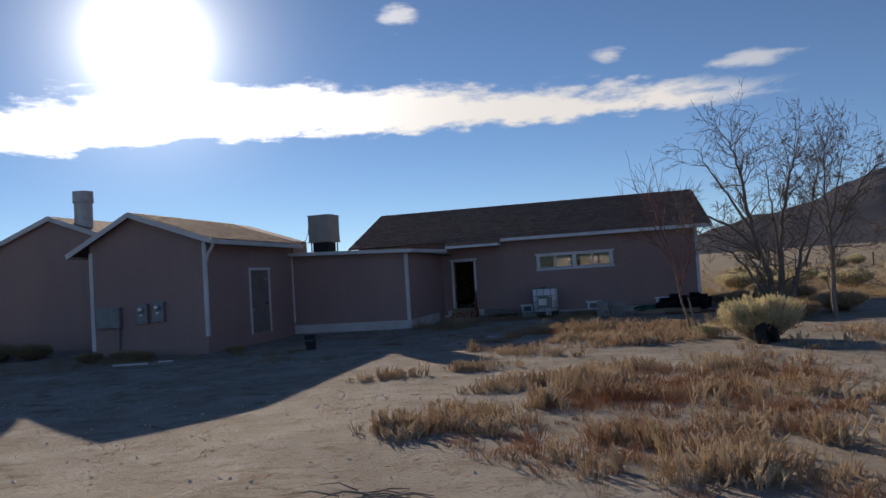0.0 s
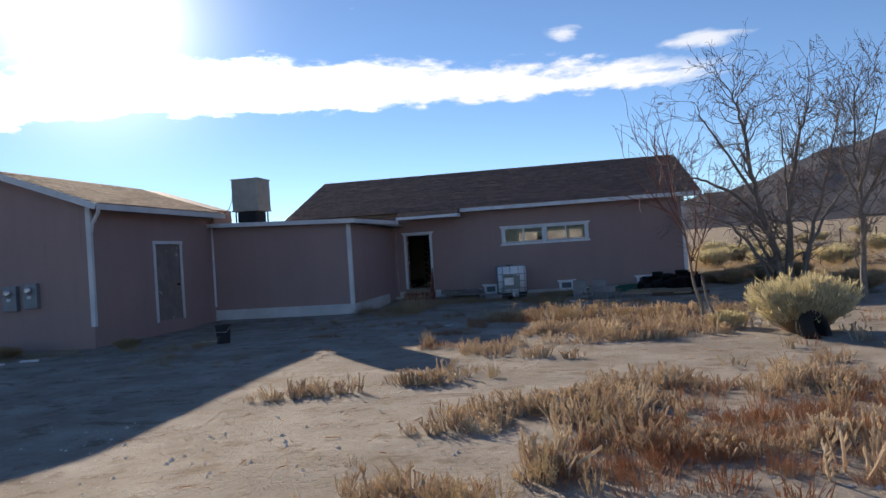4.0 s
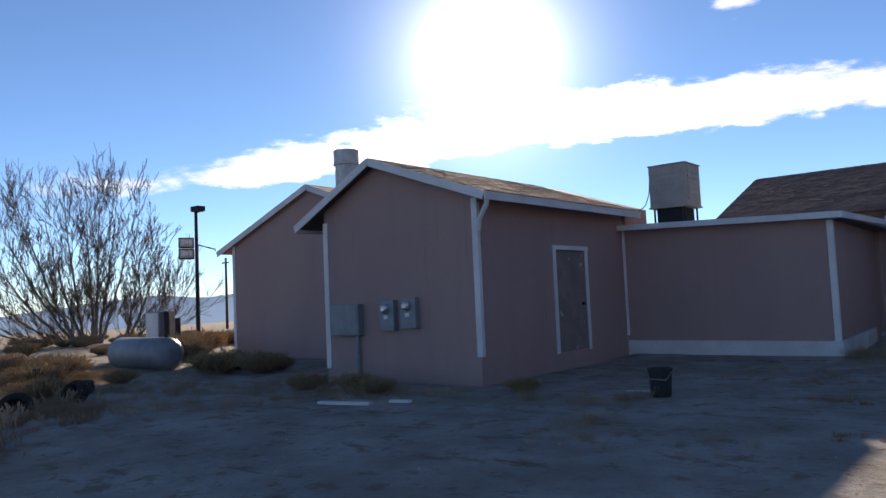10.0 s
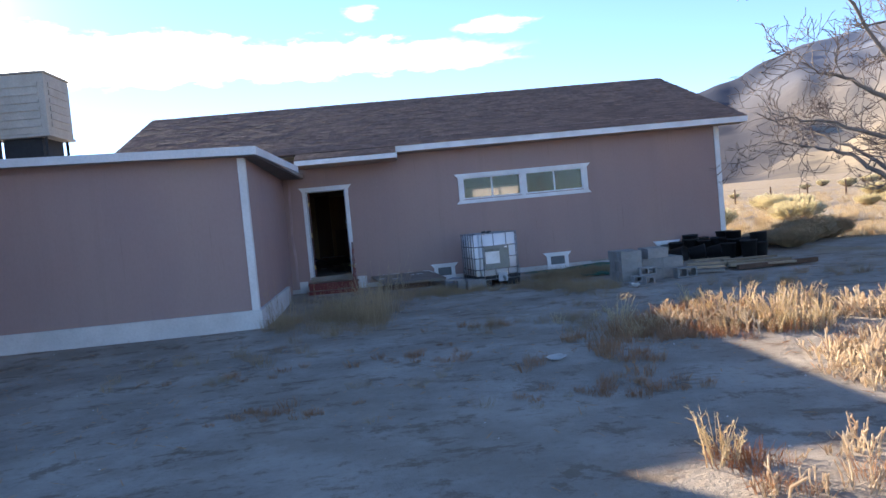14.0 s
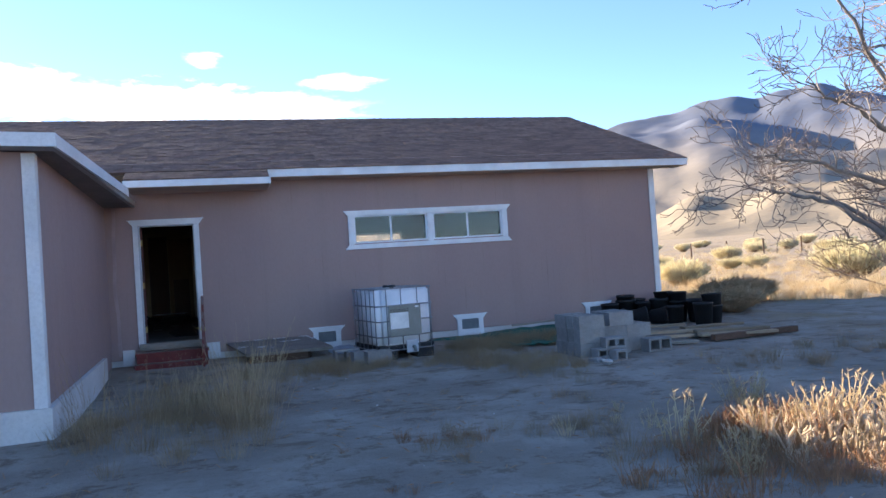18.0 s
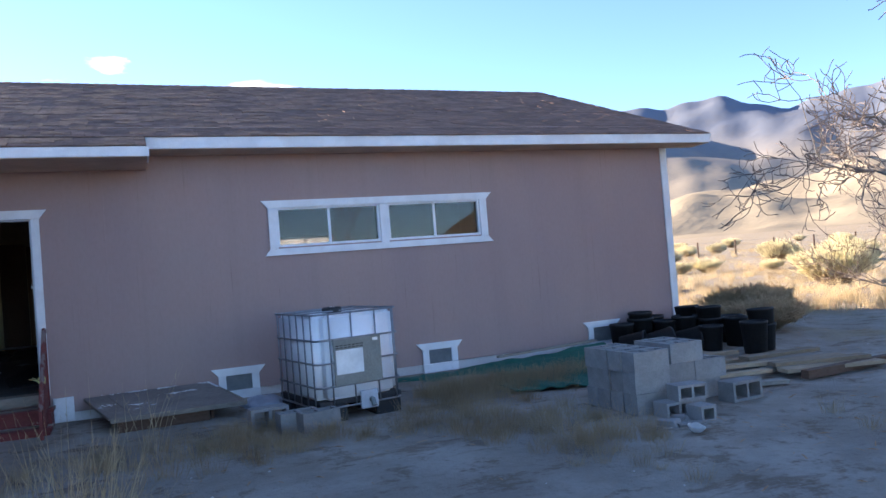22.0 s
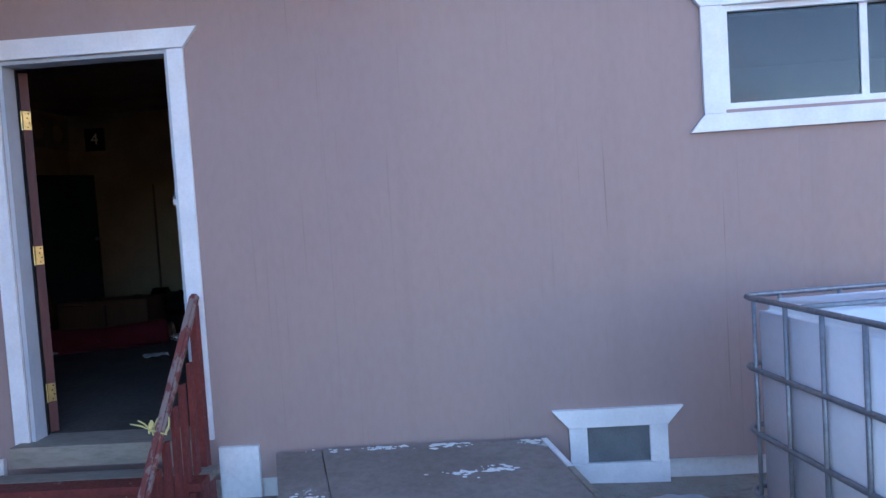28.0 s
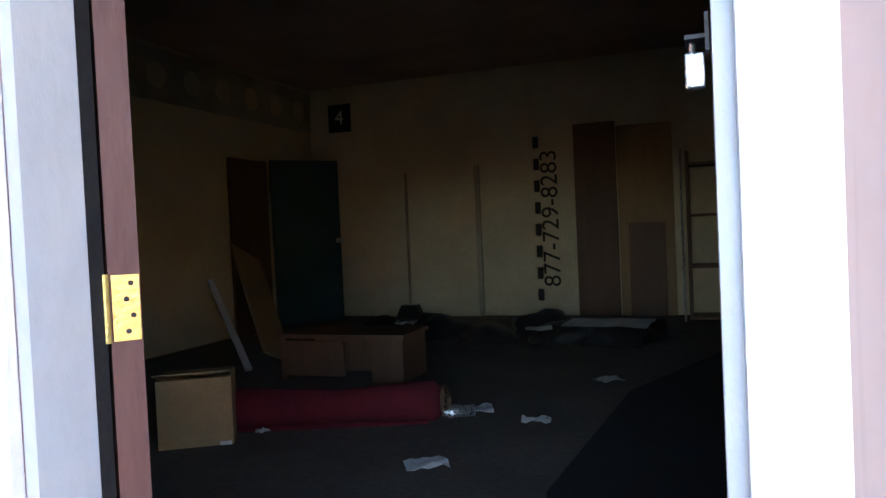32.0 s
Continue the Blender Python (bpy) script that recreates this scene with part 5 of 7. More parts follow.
for x, y, w, turn, deep in ((6.145, -4.745, 0.2, 40, 0.05), (3.5, -10.2, 0.24, 25, 0.03)):
    bm = bmesh.new()
    rings = []
    for k in range(6):
        s = (k + 1) / 6
        rings.append([bm.verts.new((0.5 * w * s * (1 + 0.12 * noise.noise((math.cos(a) * 1.5, math.sin(a) * 1.5, x))) * math.cos(a), 0.36 * w * s * math.sin(a), deep * s ** 2.5 + 0.008 + 0.01 * noise.noise((s * 3, a * 2, y)))) for a in [math.tau * j / 24 for j in range(24)]])
    bm.faces.new(rings[0][::-1])
    for lo, hi in zip(rings, rings[1:]):
        for j in range(24):
            bm.faces.new((lo[j], lo[(j + 1) % 24], hi[(j + 1) % 24], hi[j]))
    bmesh.ops.solidify(bm, geom=bm.faces[:], thickness=0.004)
    lone("plastic_scrap", bm, M["paper"], "shallow white plastic dish thrown on the dirt" if deep > 0.04 else "crumpled white plastic scrap on the dirt", "scrap", "scraps in the yard", at=pose(x, y, ground_height(x, y), 12 if deep > 0.04 else 4, 0, turn), smooth=True)

# ---- cellar hatch ----
hatch = thing("cellar_hatch", (2.2, -0.8, 0), "sloping grey board hatch with flaking white paint", "hatch")
tilt = Matrix.Translation((1.62, -0.06, 0.345)) @ Matrix(((1, -0.29, 0, 0), (0, 1, 0, 0), (0, 0, 1, 0), (0, 0, 0, 1))) @ Matrix.Rotation(radians(6.6), 4, "X")
part("board", boxes((0, -1.07, -0.03, 1.12, 0.0, 0.0), m=tilt, bevel=0.004), M["ply_painted"], hatch)
part("board", boxes((-0.24, -1.02, -0.034, -0.006, -0.01, -0.004), m=tilt, bevel=0.004), M["ply_painted"], hatch)
part("edge_strip", boxes((-0.24, -1.095, -0.045, 1.12, -1.072, 0.004), m=tilt), M["grey_wood"], hatch)
part("edge_strip", boxes((1.122, -1.07, -0.045, 1.15, -0.321, 0.004), m=tilt), M["grey_wood"], hatch)
part("edge_strip", boxes((1.122, -0.319, -0.045, 1.15, 0.0, 0.004), m=tilt), M["old_white"], hatch)
part("front_board", boxes((1.75, -1.06, 0.0, 2.68, -1.03, 0.185)), M["rust_wood"], hatch)
for x in (1.78, 2.7):
    part("side_board", prism(bmesh.new(), [(-1.0, 0.0), (-0.08, 0.0), (-0.08, 0.295), (-1.0, 0.19)], "x", x, x + 0.03), M["rust_wood"], hatch)
M["blue_plastic"] = surface("pale_blue_sheeting", (0.36, 0.4, 0.46), 0.5, dark=(0.26, 0.3, 0.36), scale=5, grain=30, bump=0.3)
bm = bmesh.new()
bmesh.ops.create_icosphere(bm, subdivisions=4, radius=1.0)
for v in bm.verts:
    c = v.co * (1 + 0.16 * noise.noise(v.co * 2.1) + 0.07 * noise.noise(v.co * 6))
    v.co = Vector((c.x * 0.25, c.y * 0.4, max(0.0, c.z) * 0.1))
lone("plastic_sheeting", bm, M["blue_plastic"], "pale blue-grey plastic sheeting heaped beside the hatch", "sheeting", at=pose(3.32, -0.62, ground_height(3.32, -0.62) - 0.01), smooth=True)

# flakes of old white paint on the hatch boards
rnd = random.Random(41)
bm = bmesh.new()
for k in range(190):
    near_edge = k < 110
    x, y = (rnd.choice((0.02, 0.3, 0.4, 0.62, 0.72, 1.05)) + rnd.gauss(0, 0.035), -abs(rnd.gauss(0, 0.02)) - 0.004) if near_edge else (lambda c: (c[0] + rnd.gauss(0, 0.05), c[1] + rnd.gauss(0, 0.022)))(rnd.choice(((0.8, -0.3), (0.62, -0.34), (0.16, -0.62), (-0.12, -0.5))))
    if not (-0.2 < x < 1.1 and -1.0 < y < -0.002) or abs(x) < 0.03:
        continue
    r, n = 0.003 + 0.016 * rnd.random() ** 2, rnd.randint(6, 9)
    prism(bm, [(x + r * rnd.uniform(0.4, 1.9) * math.cos(6.283 * j / n), y + r * rnd.uniform(0.3, 0.8) * math.sin(6.283 * j / n)) for j in range(n)], "z", 0.0005, 0.003)
bmesh.ops.transform(bm, matrix=tilt, verts=bm.verts[:])
tagged(part("paint_flake", bm, M["paper"], hatch, "flakes of white paint"), kind="stuff")

# ---- green sheets ----
rnd = random.Random(4)
for (x0, y0), (x1, y1), w, z, up in (((4.95, -0.52), (8.3, -0.62), 0.44, 0.03, 0.185), ((6.3, -0.98), (8.0, -1.15), 0.3, 0.045, 0.06), ((5.9, -1.75), (7.3, -2.1), 0.75, 0.05, 0.06)):
    verts, faces, nx, ny = [], [], 60, 6
    for j in range(ny + 1):
        for i in range(nx + 1):
            s, t = i / nx, j / ny
            verts.append((x0 + (x1 - x0) * s, y0 + (y1 - y0) * s + w * (t - 0.5), z + up * t * (0.25 + 0.75 * s) + 0.012 * math.sin(j * math.pi) + 0.01 * math.sin(t * 40) + 0.03 * noise.noise((s * 7, t * 2.5, z * 50)) + 0.018 * noise.noise((s * 19, t * 5, z * 50))))
    for j in range(ny):
        for i in range(nx):
            n = j * (nx + 1) + i
            faces.append((n, n + 1, n + nx + 2, n + nx + 1))
    me = bpy.data.meshes.new("green_sheet")
    me.from_pydata(verts, [], faces)
    bm = bmesh.new()
    bm.from_mesh(me)
    bmesh.ops.solidify(bm, geom=bm.faces[:], thickness=0.012)
    lone("green_sheet", bm, M["green_sheet"], "faded green plastic sheet lying along the wall", "sheet", "green sheets by the wall")
bm = bmesh.new()
beam(bm, (6.6, -0.3, 0.2), (8.2, -0.33, 0.255), 0.08, 0.03)
lone("plank", bm, M["grey_wood"], "short weathered plank on the edge of the green sheets", "plank")


# ---- nursery pots ----
def pot_mesh(r, h):
    bm = bmesh.new()
    lathe(bm, [(r * 0.8, 0.0), (r * 0.99, h * 0.92), (r * 1.035, h * 0.92), (r * 1.035, h), (r * 0.96, h), (r * 0.76, 0.03)], 18)
    me = mesh_of(bm, "plant_pot")
    me.polygons.foreach_set("use_smooth", [True] * len(me.polygons))
    me.materials.append(M["black_plastic"])
    return me


POTS = [pot_mesh(0.175, 0.43), pot_mesh(0.19, 0.48), pot_mesh(0.17, 0.36)]
rnd = random.Random(21)
for k, (x, y, kind, lie) in enumerate(((8.62, -0.42, 0, 0), (8.98, -0.4, 1, 0), (8.35, -0.75, 2, 1), (9.25, -0.62, 0, 0), (8.75, -0.85, 2, 1), (9.5, -0.78, 1, 0), (9.15, -1.0, 2, 1), (9.75, -1.02, 0, 0), (9.98, -1.28, 0, 0),
                                      (9.62, -1.98, 0, 0), (9.94, -1.82, 2, 0), (9.45, -1.35, 2, 0), (9.3, -0.25, 1, 0), (9.72, -0.6, 0, 0), (10.15, -1.0, 0, 0))):
    ob = new("plant_pot", POTS[kind])
    ob.matrix_basis = pose(x, y, 0.03, 0, 0, rnd.uniform(0, 360)) if not lie else pose(x, y, 0.185, 84, 0, rnd.uniform(0, 90))
    tagged(ob, "black plastic nursery pot tipped on its side" if lie else "black plastic nursery pot standing on the dirt", "plant pot", "black pots at the house corner")
    if k % 3 == 1 and not lie:
        ob = new("plant_pot", POTS[0])
        ob.matrix_basis = pose(x, y, 0.2 if kind == 0 else 0.17, rnd.uniform(-4, 4), 0, 0)
        tagged(ob, "black plastic nursery pot nested in another", "plant pot", "black pots at the house corner")

# ---- lumber ----
rnd = random.Random(31)
for k in range(12):
    near = k < 7
    a, s = radians(rnd.uniform(-18, -2)), k / 6 if near else (k - 7) / 4
    x, y = (7.5 + 0.95 * s, -3.5 + 1.6 * s) if near else (8.45 + 0.2 * s, -3.5 + 0.75 * s)
    z, long = 0.05 + 0.045 * (k % 3), rnd.uniform(0.75, 1.0) if near else rnd.uniform(1.1, 1.4)
    bm = bmesh.new()
    beam(bm, (x, y, z), (x + long * math.cos(a), y + long * math.sin(a), z - 0.01), rnd.uniform(0.1, 0.2), 0.04)
    lone("plank", bm, M["lumber"] if k % 3 else M["grey_wood"], "old weathered plank on a low heap of lumber", "plank", "heap of lumber")
bm = bmesh.new()
beam(bm, (8.5, -3.75, 0.07), (10.15, -3.62, 0.06), 0.09, 0.09)
lone("timber", bm, M["rust_wood"], "dark brown timber lying across the lumber heap", "timber")

# ---- odds and ends in the yard ----
bin_thing = thing("bin", (-1.25, -12.0, 0), "black plastic bin standing in the shaded yard", "bin")
bm = bmesh.new()
lathe(bm, [(0.14, 0.0), (0.165, 0.38), (0.18, 0.38), (0.18, 0.41), (0.155, 0.41), (0.13, 0.03)], 18, (-1.35, -11.6, 0))
part("body", bm, M["black_plastic"], bin_thing)
bm = bmesh.new()
tube(bm, [(-1.18, -11.6, 0.36), (-1.2, -11.75, 0.26), (-1.45, -11.78, 0.27), (-1.52, -11.6, 0.36)], 0.008, 6)
part("bail", bm, M["galvanised"], bin_thing)
for at, size, label in (((-1.85, -11.3, 0.1), (0.35, 0.03, 0.02), "white stick lying on the dirt"), ((-5.3, -14.1, 0.05), (0.9, 0.12, 0.04), "pale plank lying in the dirt"),
                        ((-4.6, -13.6, 0.05), (0.35, 0.1, 0.04), "short pale plank in the dirt"), ((9.0, -12.3, 0.05), (0.5, 0.08, 0.06), "pale broken board among dry weeds")):
    bm = boxes((-size[0] / 2, -size[1] / 2, 0, size[0] / 2, size[1] / 2, size[2]), bevel=0.006)
    lone("board_scrap", bm, M["old_white"], label, "board", at=pose(*at[:2], ground_height(*at[:2]) + 0.005, 0, 0, 15))


def tyre(x, y, z, rx, rz, r=0.33):
    bm = bmesh.new()
    lathe(bm, [(r * 0.6, -0.09), (r * 0.75, -0.11), (r * 0.93, -0.1), (r, -0.07), (r, 0.07), (r * 0.93, 0.1), (r * 0.75, 0.11), (r * 0.6, 0.09), (r * 0.58, 0.06), (r * 0.62, 0.0), (r * 0.58, -0.06), (r * 0.6, -0.09)], 28)
    return lone("tyre", bm, M["tyre"], "old black car tyre half sunk in dry grass", "tyre", "discarded tyres", at=pose(x, y, z + ground_height(x, y) - 0.04, rx, 0, rz), smooth=True)


tyre(-6.3, -19.15, 0.12, 50, 30, 0.25)
tyre(-9.9, -17.0, 0.12, 60, 60, 0.27)
tyre(-10.4, -15.9, 0.14, 50, 10, 0.3)
tyre(-11.6, -15.3, 0.12, 12, 0)
tyre(10.1, -14.3, 0.16, 70, 50, 0.3)
tyre(-12.6, -15.6, 0.2, 78, 100)
bm = bmesh.new()
bmesh.ops.create_icosphere(bm, subdivisions=3, radius=0.12)
for v in bm.verts:
    v.co *= 1 + 0.4 * noise.noise(v.co * 9)
    v.co.z = max(-0.1, v.co.z * 1.2)
lone("white_stone", bm, M["block"], "pale grey boulder on the dirt", "stone", at=pose(12.7, -16.7, 0.12), smooth=True)

# cast-off appliances and a tank past the rear house
tank_bm = bmesh.new()
tube(tank_bm, [(-17.3, -11.6, 0.4), (-17.15, -11.6, 0.4), (-14.75, -11.55, 0.4), (-14.6, -11.55, 0.4)], [0.24, 0.43, 0.43, 0.24], 20)
lone("fuel_tank", tank_bm, M["meter_grey"], "grey steel fuel tank lying in the brush", "tank", smooth=True)
locker = thing("metal_cabinet", (-20.4, -8.6, 0), "pale metal cabinet standing in the brush", "cabinet")
part("body", boxes((-20.85, -8.9, 0, -20.0, -8.3, 1.5), bevel=0.02), M["meter_grey"], locker)
part("door", boxes((-20.81, -8.925, 0.06, -20.04, -8.901, 1.45), bevel=0.005), M["old_white"], locker)
for x, y, top in ((-19.86, -8.7, 1.5), (-19.5, -8.5, 1.25)):
    bm = bmesh.new()
    tube(bm, [(x, y, -0.1), (x, y, top)], 0.09, 10)
    part("post", bm, M["dark_metal"], locker, "dark steel pipe")

# lamp pole with sign boxes, and a utility pole
lamp = thing("sign_pole", (-32.5, 0.3, -0.3), "tall steel pole with a floodlight and two sign boxes", "pole")
LX, LY = -32.5, 0.3
bm = bmesh.new()
tube(bm, [(LX, LY, -0.6), (LX, LY, 6.9)], [0.12, 0.085], 12)
part("pole", bm, M["dark_metal"], lamp)
part("floodlight", boxes((LX - 0.15, LY - 0.25, 6.75, LX + 0.55, LY + 0.25, 7.05), bevel=0.05), M["dark_metal"], lamp)
aim = Matrix.Translation((LX, LY, 0)) @ pose(0, 0, 0, 0, 0, 57)
for z in (4.48, 5.08):
    sign = part("sign_box", boxes((-0.92, -0.2, z - 0.28, -0.12, 0.2, z + 0.28), m=aim, bevel=0.03), M["dark_metal"], lamp)
    part("sign_face", boxes((-0.86, -0.225, z - 0.22, -0.18, -0.202, z + 0.22), m=aim, bevel=0.01), M["sign"], sign, "faded tan sign face")
    for k, (w, h) in enumerate(((0.2, 0.3), (0.16, 0.18), (0.14, 0.26))):
        part("lettering", boxes((-0.8 + k * 0.21, -0.232, z - h / 2 + 0.03, -0.8 + k * 0.21 + w, -0.226, z + h / 2 + 0.03), m=aim), M["paper"], sign, "unreadable white lettering")
bm = bmesh.new()
tube(bm, [aim @ Vector(p) for p in ((0, 0, 5.0), (0.8, 0, 4.75), (0.95, 0, 4.72), (0.95, 0, 4.6))], 0.035, 8)
part("bracket", bm, M["dark_metal"], lamp)
pole = thing("utility_pole", (-60, 20.5, -1.5), "dark wooden utility pole with a short crossarm", "pole")
bm = bmesh.new()
tube(bm, [(-60, 20.5, -4.0), (-60, 20.5, 6.4)], [0.16, 0.11], 10)
part("pole", bm, M["rust_wood"], pole)
part("crossarm", boxes((-60.55, 20.42, 5.85, -59.45, 20.52, 5.97)), M["rust_wood"], pole)

# ---- the room behind the door ----
XL, YB = -4.045, 7.97
part("wallpaper_border", boxes((XL + 0.001, 0.3, 2.88, XL + 0.012, 7.96, 3.4)), M["border"], house)
bm = bmesh.new()
for k in range(14):
    tube(bm, [(XL + 0.0125, 0.9 + k * 0.52, 3.14), (XL + 0.016, 0.9 + k * 0.52, 3.14)], 0.13, 14)
tagged(part("border_print", bm, M["room_wall"], house), kind="stuff")
room_door = thing("room_door", (XL + 0.5, 7.4, FLOOR_Z), "dark green interior door standing ajar in the far corner", "door")
part("leaf", boxes((0, 0, FLOOR_Z + 0.01, 0.04, 0.86, FLOOR_Z + 2.0), m=Matrix.Translation((XL + 0.06, 6.85, 0)) @ pose(0, 0, 0, 0, 0, -38)), M["green_paint"], room_door)
bm = bmesh.new()
tube(bm, [(XL + 0.62, 7.42, 1.45), (XL + 0.72, 7.36, 1.45)], 0.03, 10)
part("knob", bm, M["steel"], room_door)
white_leaf = thing("brown_door", (XL + 0.1, 6.4, FLOOR_Z), "dark brown door leaf standing flat against the cream wall", "door")
part("leaf", boxes((XL + 0.014, 6.08, FLOOR_Z, XL + 0.05, 6.8, FLOOR_Z + 1.98)), M["brown_panel"], white_leaf)
lone("number_sign", boxes((-3.76, YB - 0.02, 2.86, -3.44, YB - 0.004, 3.22)), M["ink"], "small black sign with a white figure four", "sign")


def writing(text, size, m, material, label, parent):
    curve = bpy.data.curves.new("writing", "FONT")
    curve.body, curve.size, curve.extrude, curve.align_x, curve.align_y = text, size, 0.002, "CENTER", "CENTER"
    probe = bpy.data.objects.new("writing", curve)
    me = bpy.data.meshes.new_from_object(probe)
    bpy.data.objects.remove(probe)
    me.transform(m)
    me.materials.clear()
    me.materials.append(material)
    ob = new("writing", me)
    ob.parent = parent
    ob.matrix_parent_inverse = parent.matrix_basis.inverted()
    return tagged(ob, label)


sign_four = bpy.data.objects["number_sign"]
writing("4", 0.26, pose(-3.6, YB - 0.023, 3.04, 90), M["paper"], "white painted figure 4", sign_four)
banner = thing("banner", (-0.9, YB, 0.6), "narrow vertical banner strip with a phone number", "banner")
part("strip", boxes((-1.06, YB - 0.012, 0.5, -0.72, YB - 0.004, 2.72)), M["room_wall"], banner)
writing("877-729-8283", 0.29, pose(-0.85, YB - 0.015, 1.6, 90) @ pose(0, 0, 0, 0, 0, 90), M["ink"], "black printed phone number running upwards", banner)
for k in range(8):
    part("printed_bar", boxes((-1.04, YB - 0.015, 0.62 + k * 0.26, -0.97, YB - 0.0125, 0.76 + k * 0.26)), M["ink"], banner)
carton = thing("carton", (-1.62, 2.4, FLOOR_Z), "brown cardboard carton on the dusty floor", "box")
turn = Matrix.Translation((-1.72, 2.55, FLOOR_Z)) @ pose(0, 0, 0, 0, 0, 32)
part("body", boxes((-0.19, -0.16, 0, 0.19, 0.16, 0.36), m=turn, bevel=0.004), M["cardboard"], carton)
part("flap", boxes((-0.19, -0.33, 0.33, 0.19, -0.165, 0.338), m=turn @ Matrix.Rotation(radians(-14), 4, "X")), M["cardboard"], carton)
part("tape", boxes((0.12, -0.163, 0.0, 0.18, -0.1605, 0.02), m=turn), M["paper"], carton)
bm = bmesh.new()
tube(bm, [(-1.7, 2.8, FLOOR_Z + 0.11), (-1.66, 2.8, FLOOR_Z + 0.11), (-1.1, 3.0, FLOOR_Z + 0.1), (-0.58, 3.17, FLOOR_Z + 0.11), (-0.54, 3.18, FLOOR_Z + 0.11)], [0.07, 0.115, 0.1, 0.112, 0.07], 18)
for v in bm.verts:
    v.co += Vector((0, 0, 0.02)) * noise.noise(v.co * 7)
carpet = thing("carpet_roll", (-1.1, 3.0, FLOOR_Z), "rolled red carpet lying on the floor", "carpet")
part("roll", bm, M["red_cloth"], carpet, smooth=True)
bm = bmesh.new()
tube(bm, [(-1.64, 2.68, FLOOR_Z + 0.015), (-1.2, 2.86, FLOOR_Z + 0.012), (-0.58, 3.06, FLOOR_Z + 0.015)], [0.012, 0.016, 0.012], 8)
part("loose_edge", bm, M["red_cloth"], carpet)
bm = bmesh.new()
for r in (0.03, 0.055, 0.08):
    tube(bm, [(-0.53 + 0.001 * k, 3.19 + r * math.cos(a) * 0.95, FLOOR_Z + 0.11 + r * math.sin(a)) for k, a in enumerate([j * math.pi / 6 for j in range(13)])], 0.006, 5)
part("roll_end", bm, M["brown_panel"], carpet)
desk = thing("low_cabinet", (-1.7, 4.2, FLOOR_Z), "low brown wooden cabinet lying open on the floor", "cabinet")
part("side", boxes((-2.15, 4.05, FLOOR_Z, -2.1, 4.5, FLOOR_Z + 0.32)), M["brown_panel"], desk)
part("side", boxes((-1.4, 4.05, FLOOR_Z, -1.15, 4.5, FLOOR_Z + 0.32)), M["brown_panel"], desk)
part("top", boxes((-2.17, 4.03, FLOOR_Z + 0.321, -1.13, 4.52, FLOOR_Z + 0.35)), M["brown_panel"], desk)
part("back", boxes((-2.1, 4.47, FLOOR_Z + 0.002, -1.4, 4.495, FLOOR_Z + 0.32)), M["brown_panel"], desk)
part("front", boxes((-2.1, 4.05, FLOOR_Z + 0.04, -1.62, 4.07, FLOOR_Z + 0.3)), M["brown_panel"], desk)
bm = bmesh.new()
beam(bm, (-2.72, 4.9, FLOOR_Z), (-3.3, 5.3, FLOOR_Z + 0.95), 0.5, 0.02, (1, 0, 0))
lone("plywood_sheet", bm, M["plywood"], "plywood offcut leaning in the room", "plywood")
bm = bmesh.new()
beam(bm, (-2.62, 4.3, FLOOR_Z + 0.02), (-3.3, 4.75, FLOOR_Z + 0.72), 0.05, 0.03)
lone("lath", bm, M["jamb"], "pale lath leaning on the plywood", "lath")
broom = thing("broom", (-2.65, 7.9, FLOOR_Z), "broom with a long pale handle against the wall", "broom")
bm = bmesh.new()
tube(bm, [(-2.6, 7.7, FLOOR_Z + 0.1), (-2.69, 7.93, 2.26)], 0.019, 8)
part("handle", bm, M["lumber"], broom)
bm = bmesh.new()
prism(bm, [(-2.78, FLOOR_Z), (-2.42, FLOOR_Z), (-2.5, FLOOR_Z + 0.17), (-2.7, FLOOR_Z + 0.17)], "y", 7.62, 7.74)
part("bristles", bm, M["black_cloth"], broom)
lone("wall_board", boxes((-3.2, YB - 0.05, FLOOR_Z, -1.78, YB - 0.005, 2.3)), M["room_wall"], "cream wallboard sheet leaning on the wall", "board")
lone("wall_board_edge", boxes((-1.775, YB - 0.05, FLOOR_Z, -1.72, YB - 0.005, 2.3)), M["border"], "narrow tan board leaning on the wall", "board")
for x0, x1, z1, y in ((-0.55, -0.07, 2.68, 0.03), (-0.06, 0.55, 2.62, 0.02), (0.05, 0.45, 1.5, 0.07)):
    lone("cupboard_door", boxes((x0, YB - y - 0.02, FLOOR_Z, x1, YB - y, z1), bevel=0.003), M["brown_panel"] if y != 0.02 else M["plywood"], "tall brown cupboard door leaning on the wall", "board", "boards on the back wall")
bm = bmesh.new()
tube(bm, [(0.65, 7.4, FLOOR_Z), (0.64, 7.6, 2.27)], 0.012, 8)
lone("metal_tube", bm, M["steel"], "thin bright metal tube leaning by the wall", "tube")
shelf = thing("bookcase", (0.95, 7.7, FLOOR_Z), "dark brown bookcase with bare shelves", "bookcase")
for z in (0.0, 0.55, 1.1, 1.65):
    part("shelf", boxes((0.72, 7.55, FLOOR_Z + z, 1.8, 7.95, FLOOR_Z + z + 0.03)), M["brown_panel"], shelf)
for x in (0.69, 1.801):
    part("side", boxes((x, 7.55, FLOOR_Z, x + 0.029, 7.95, FLOOR_Z + 1.8)), M["brown_panel"], shelf)
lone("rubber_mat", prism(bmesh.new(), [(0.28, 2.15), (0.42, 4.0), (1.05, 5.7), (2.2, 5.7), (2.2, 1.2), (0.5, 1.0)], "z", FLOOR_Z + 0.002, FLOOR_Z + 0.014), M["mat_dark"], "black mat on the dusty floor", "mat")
rnd = random.Random(17)
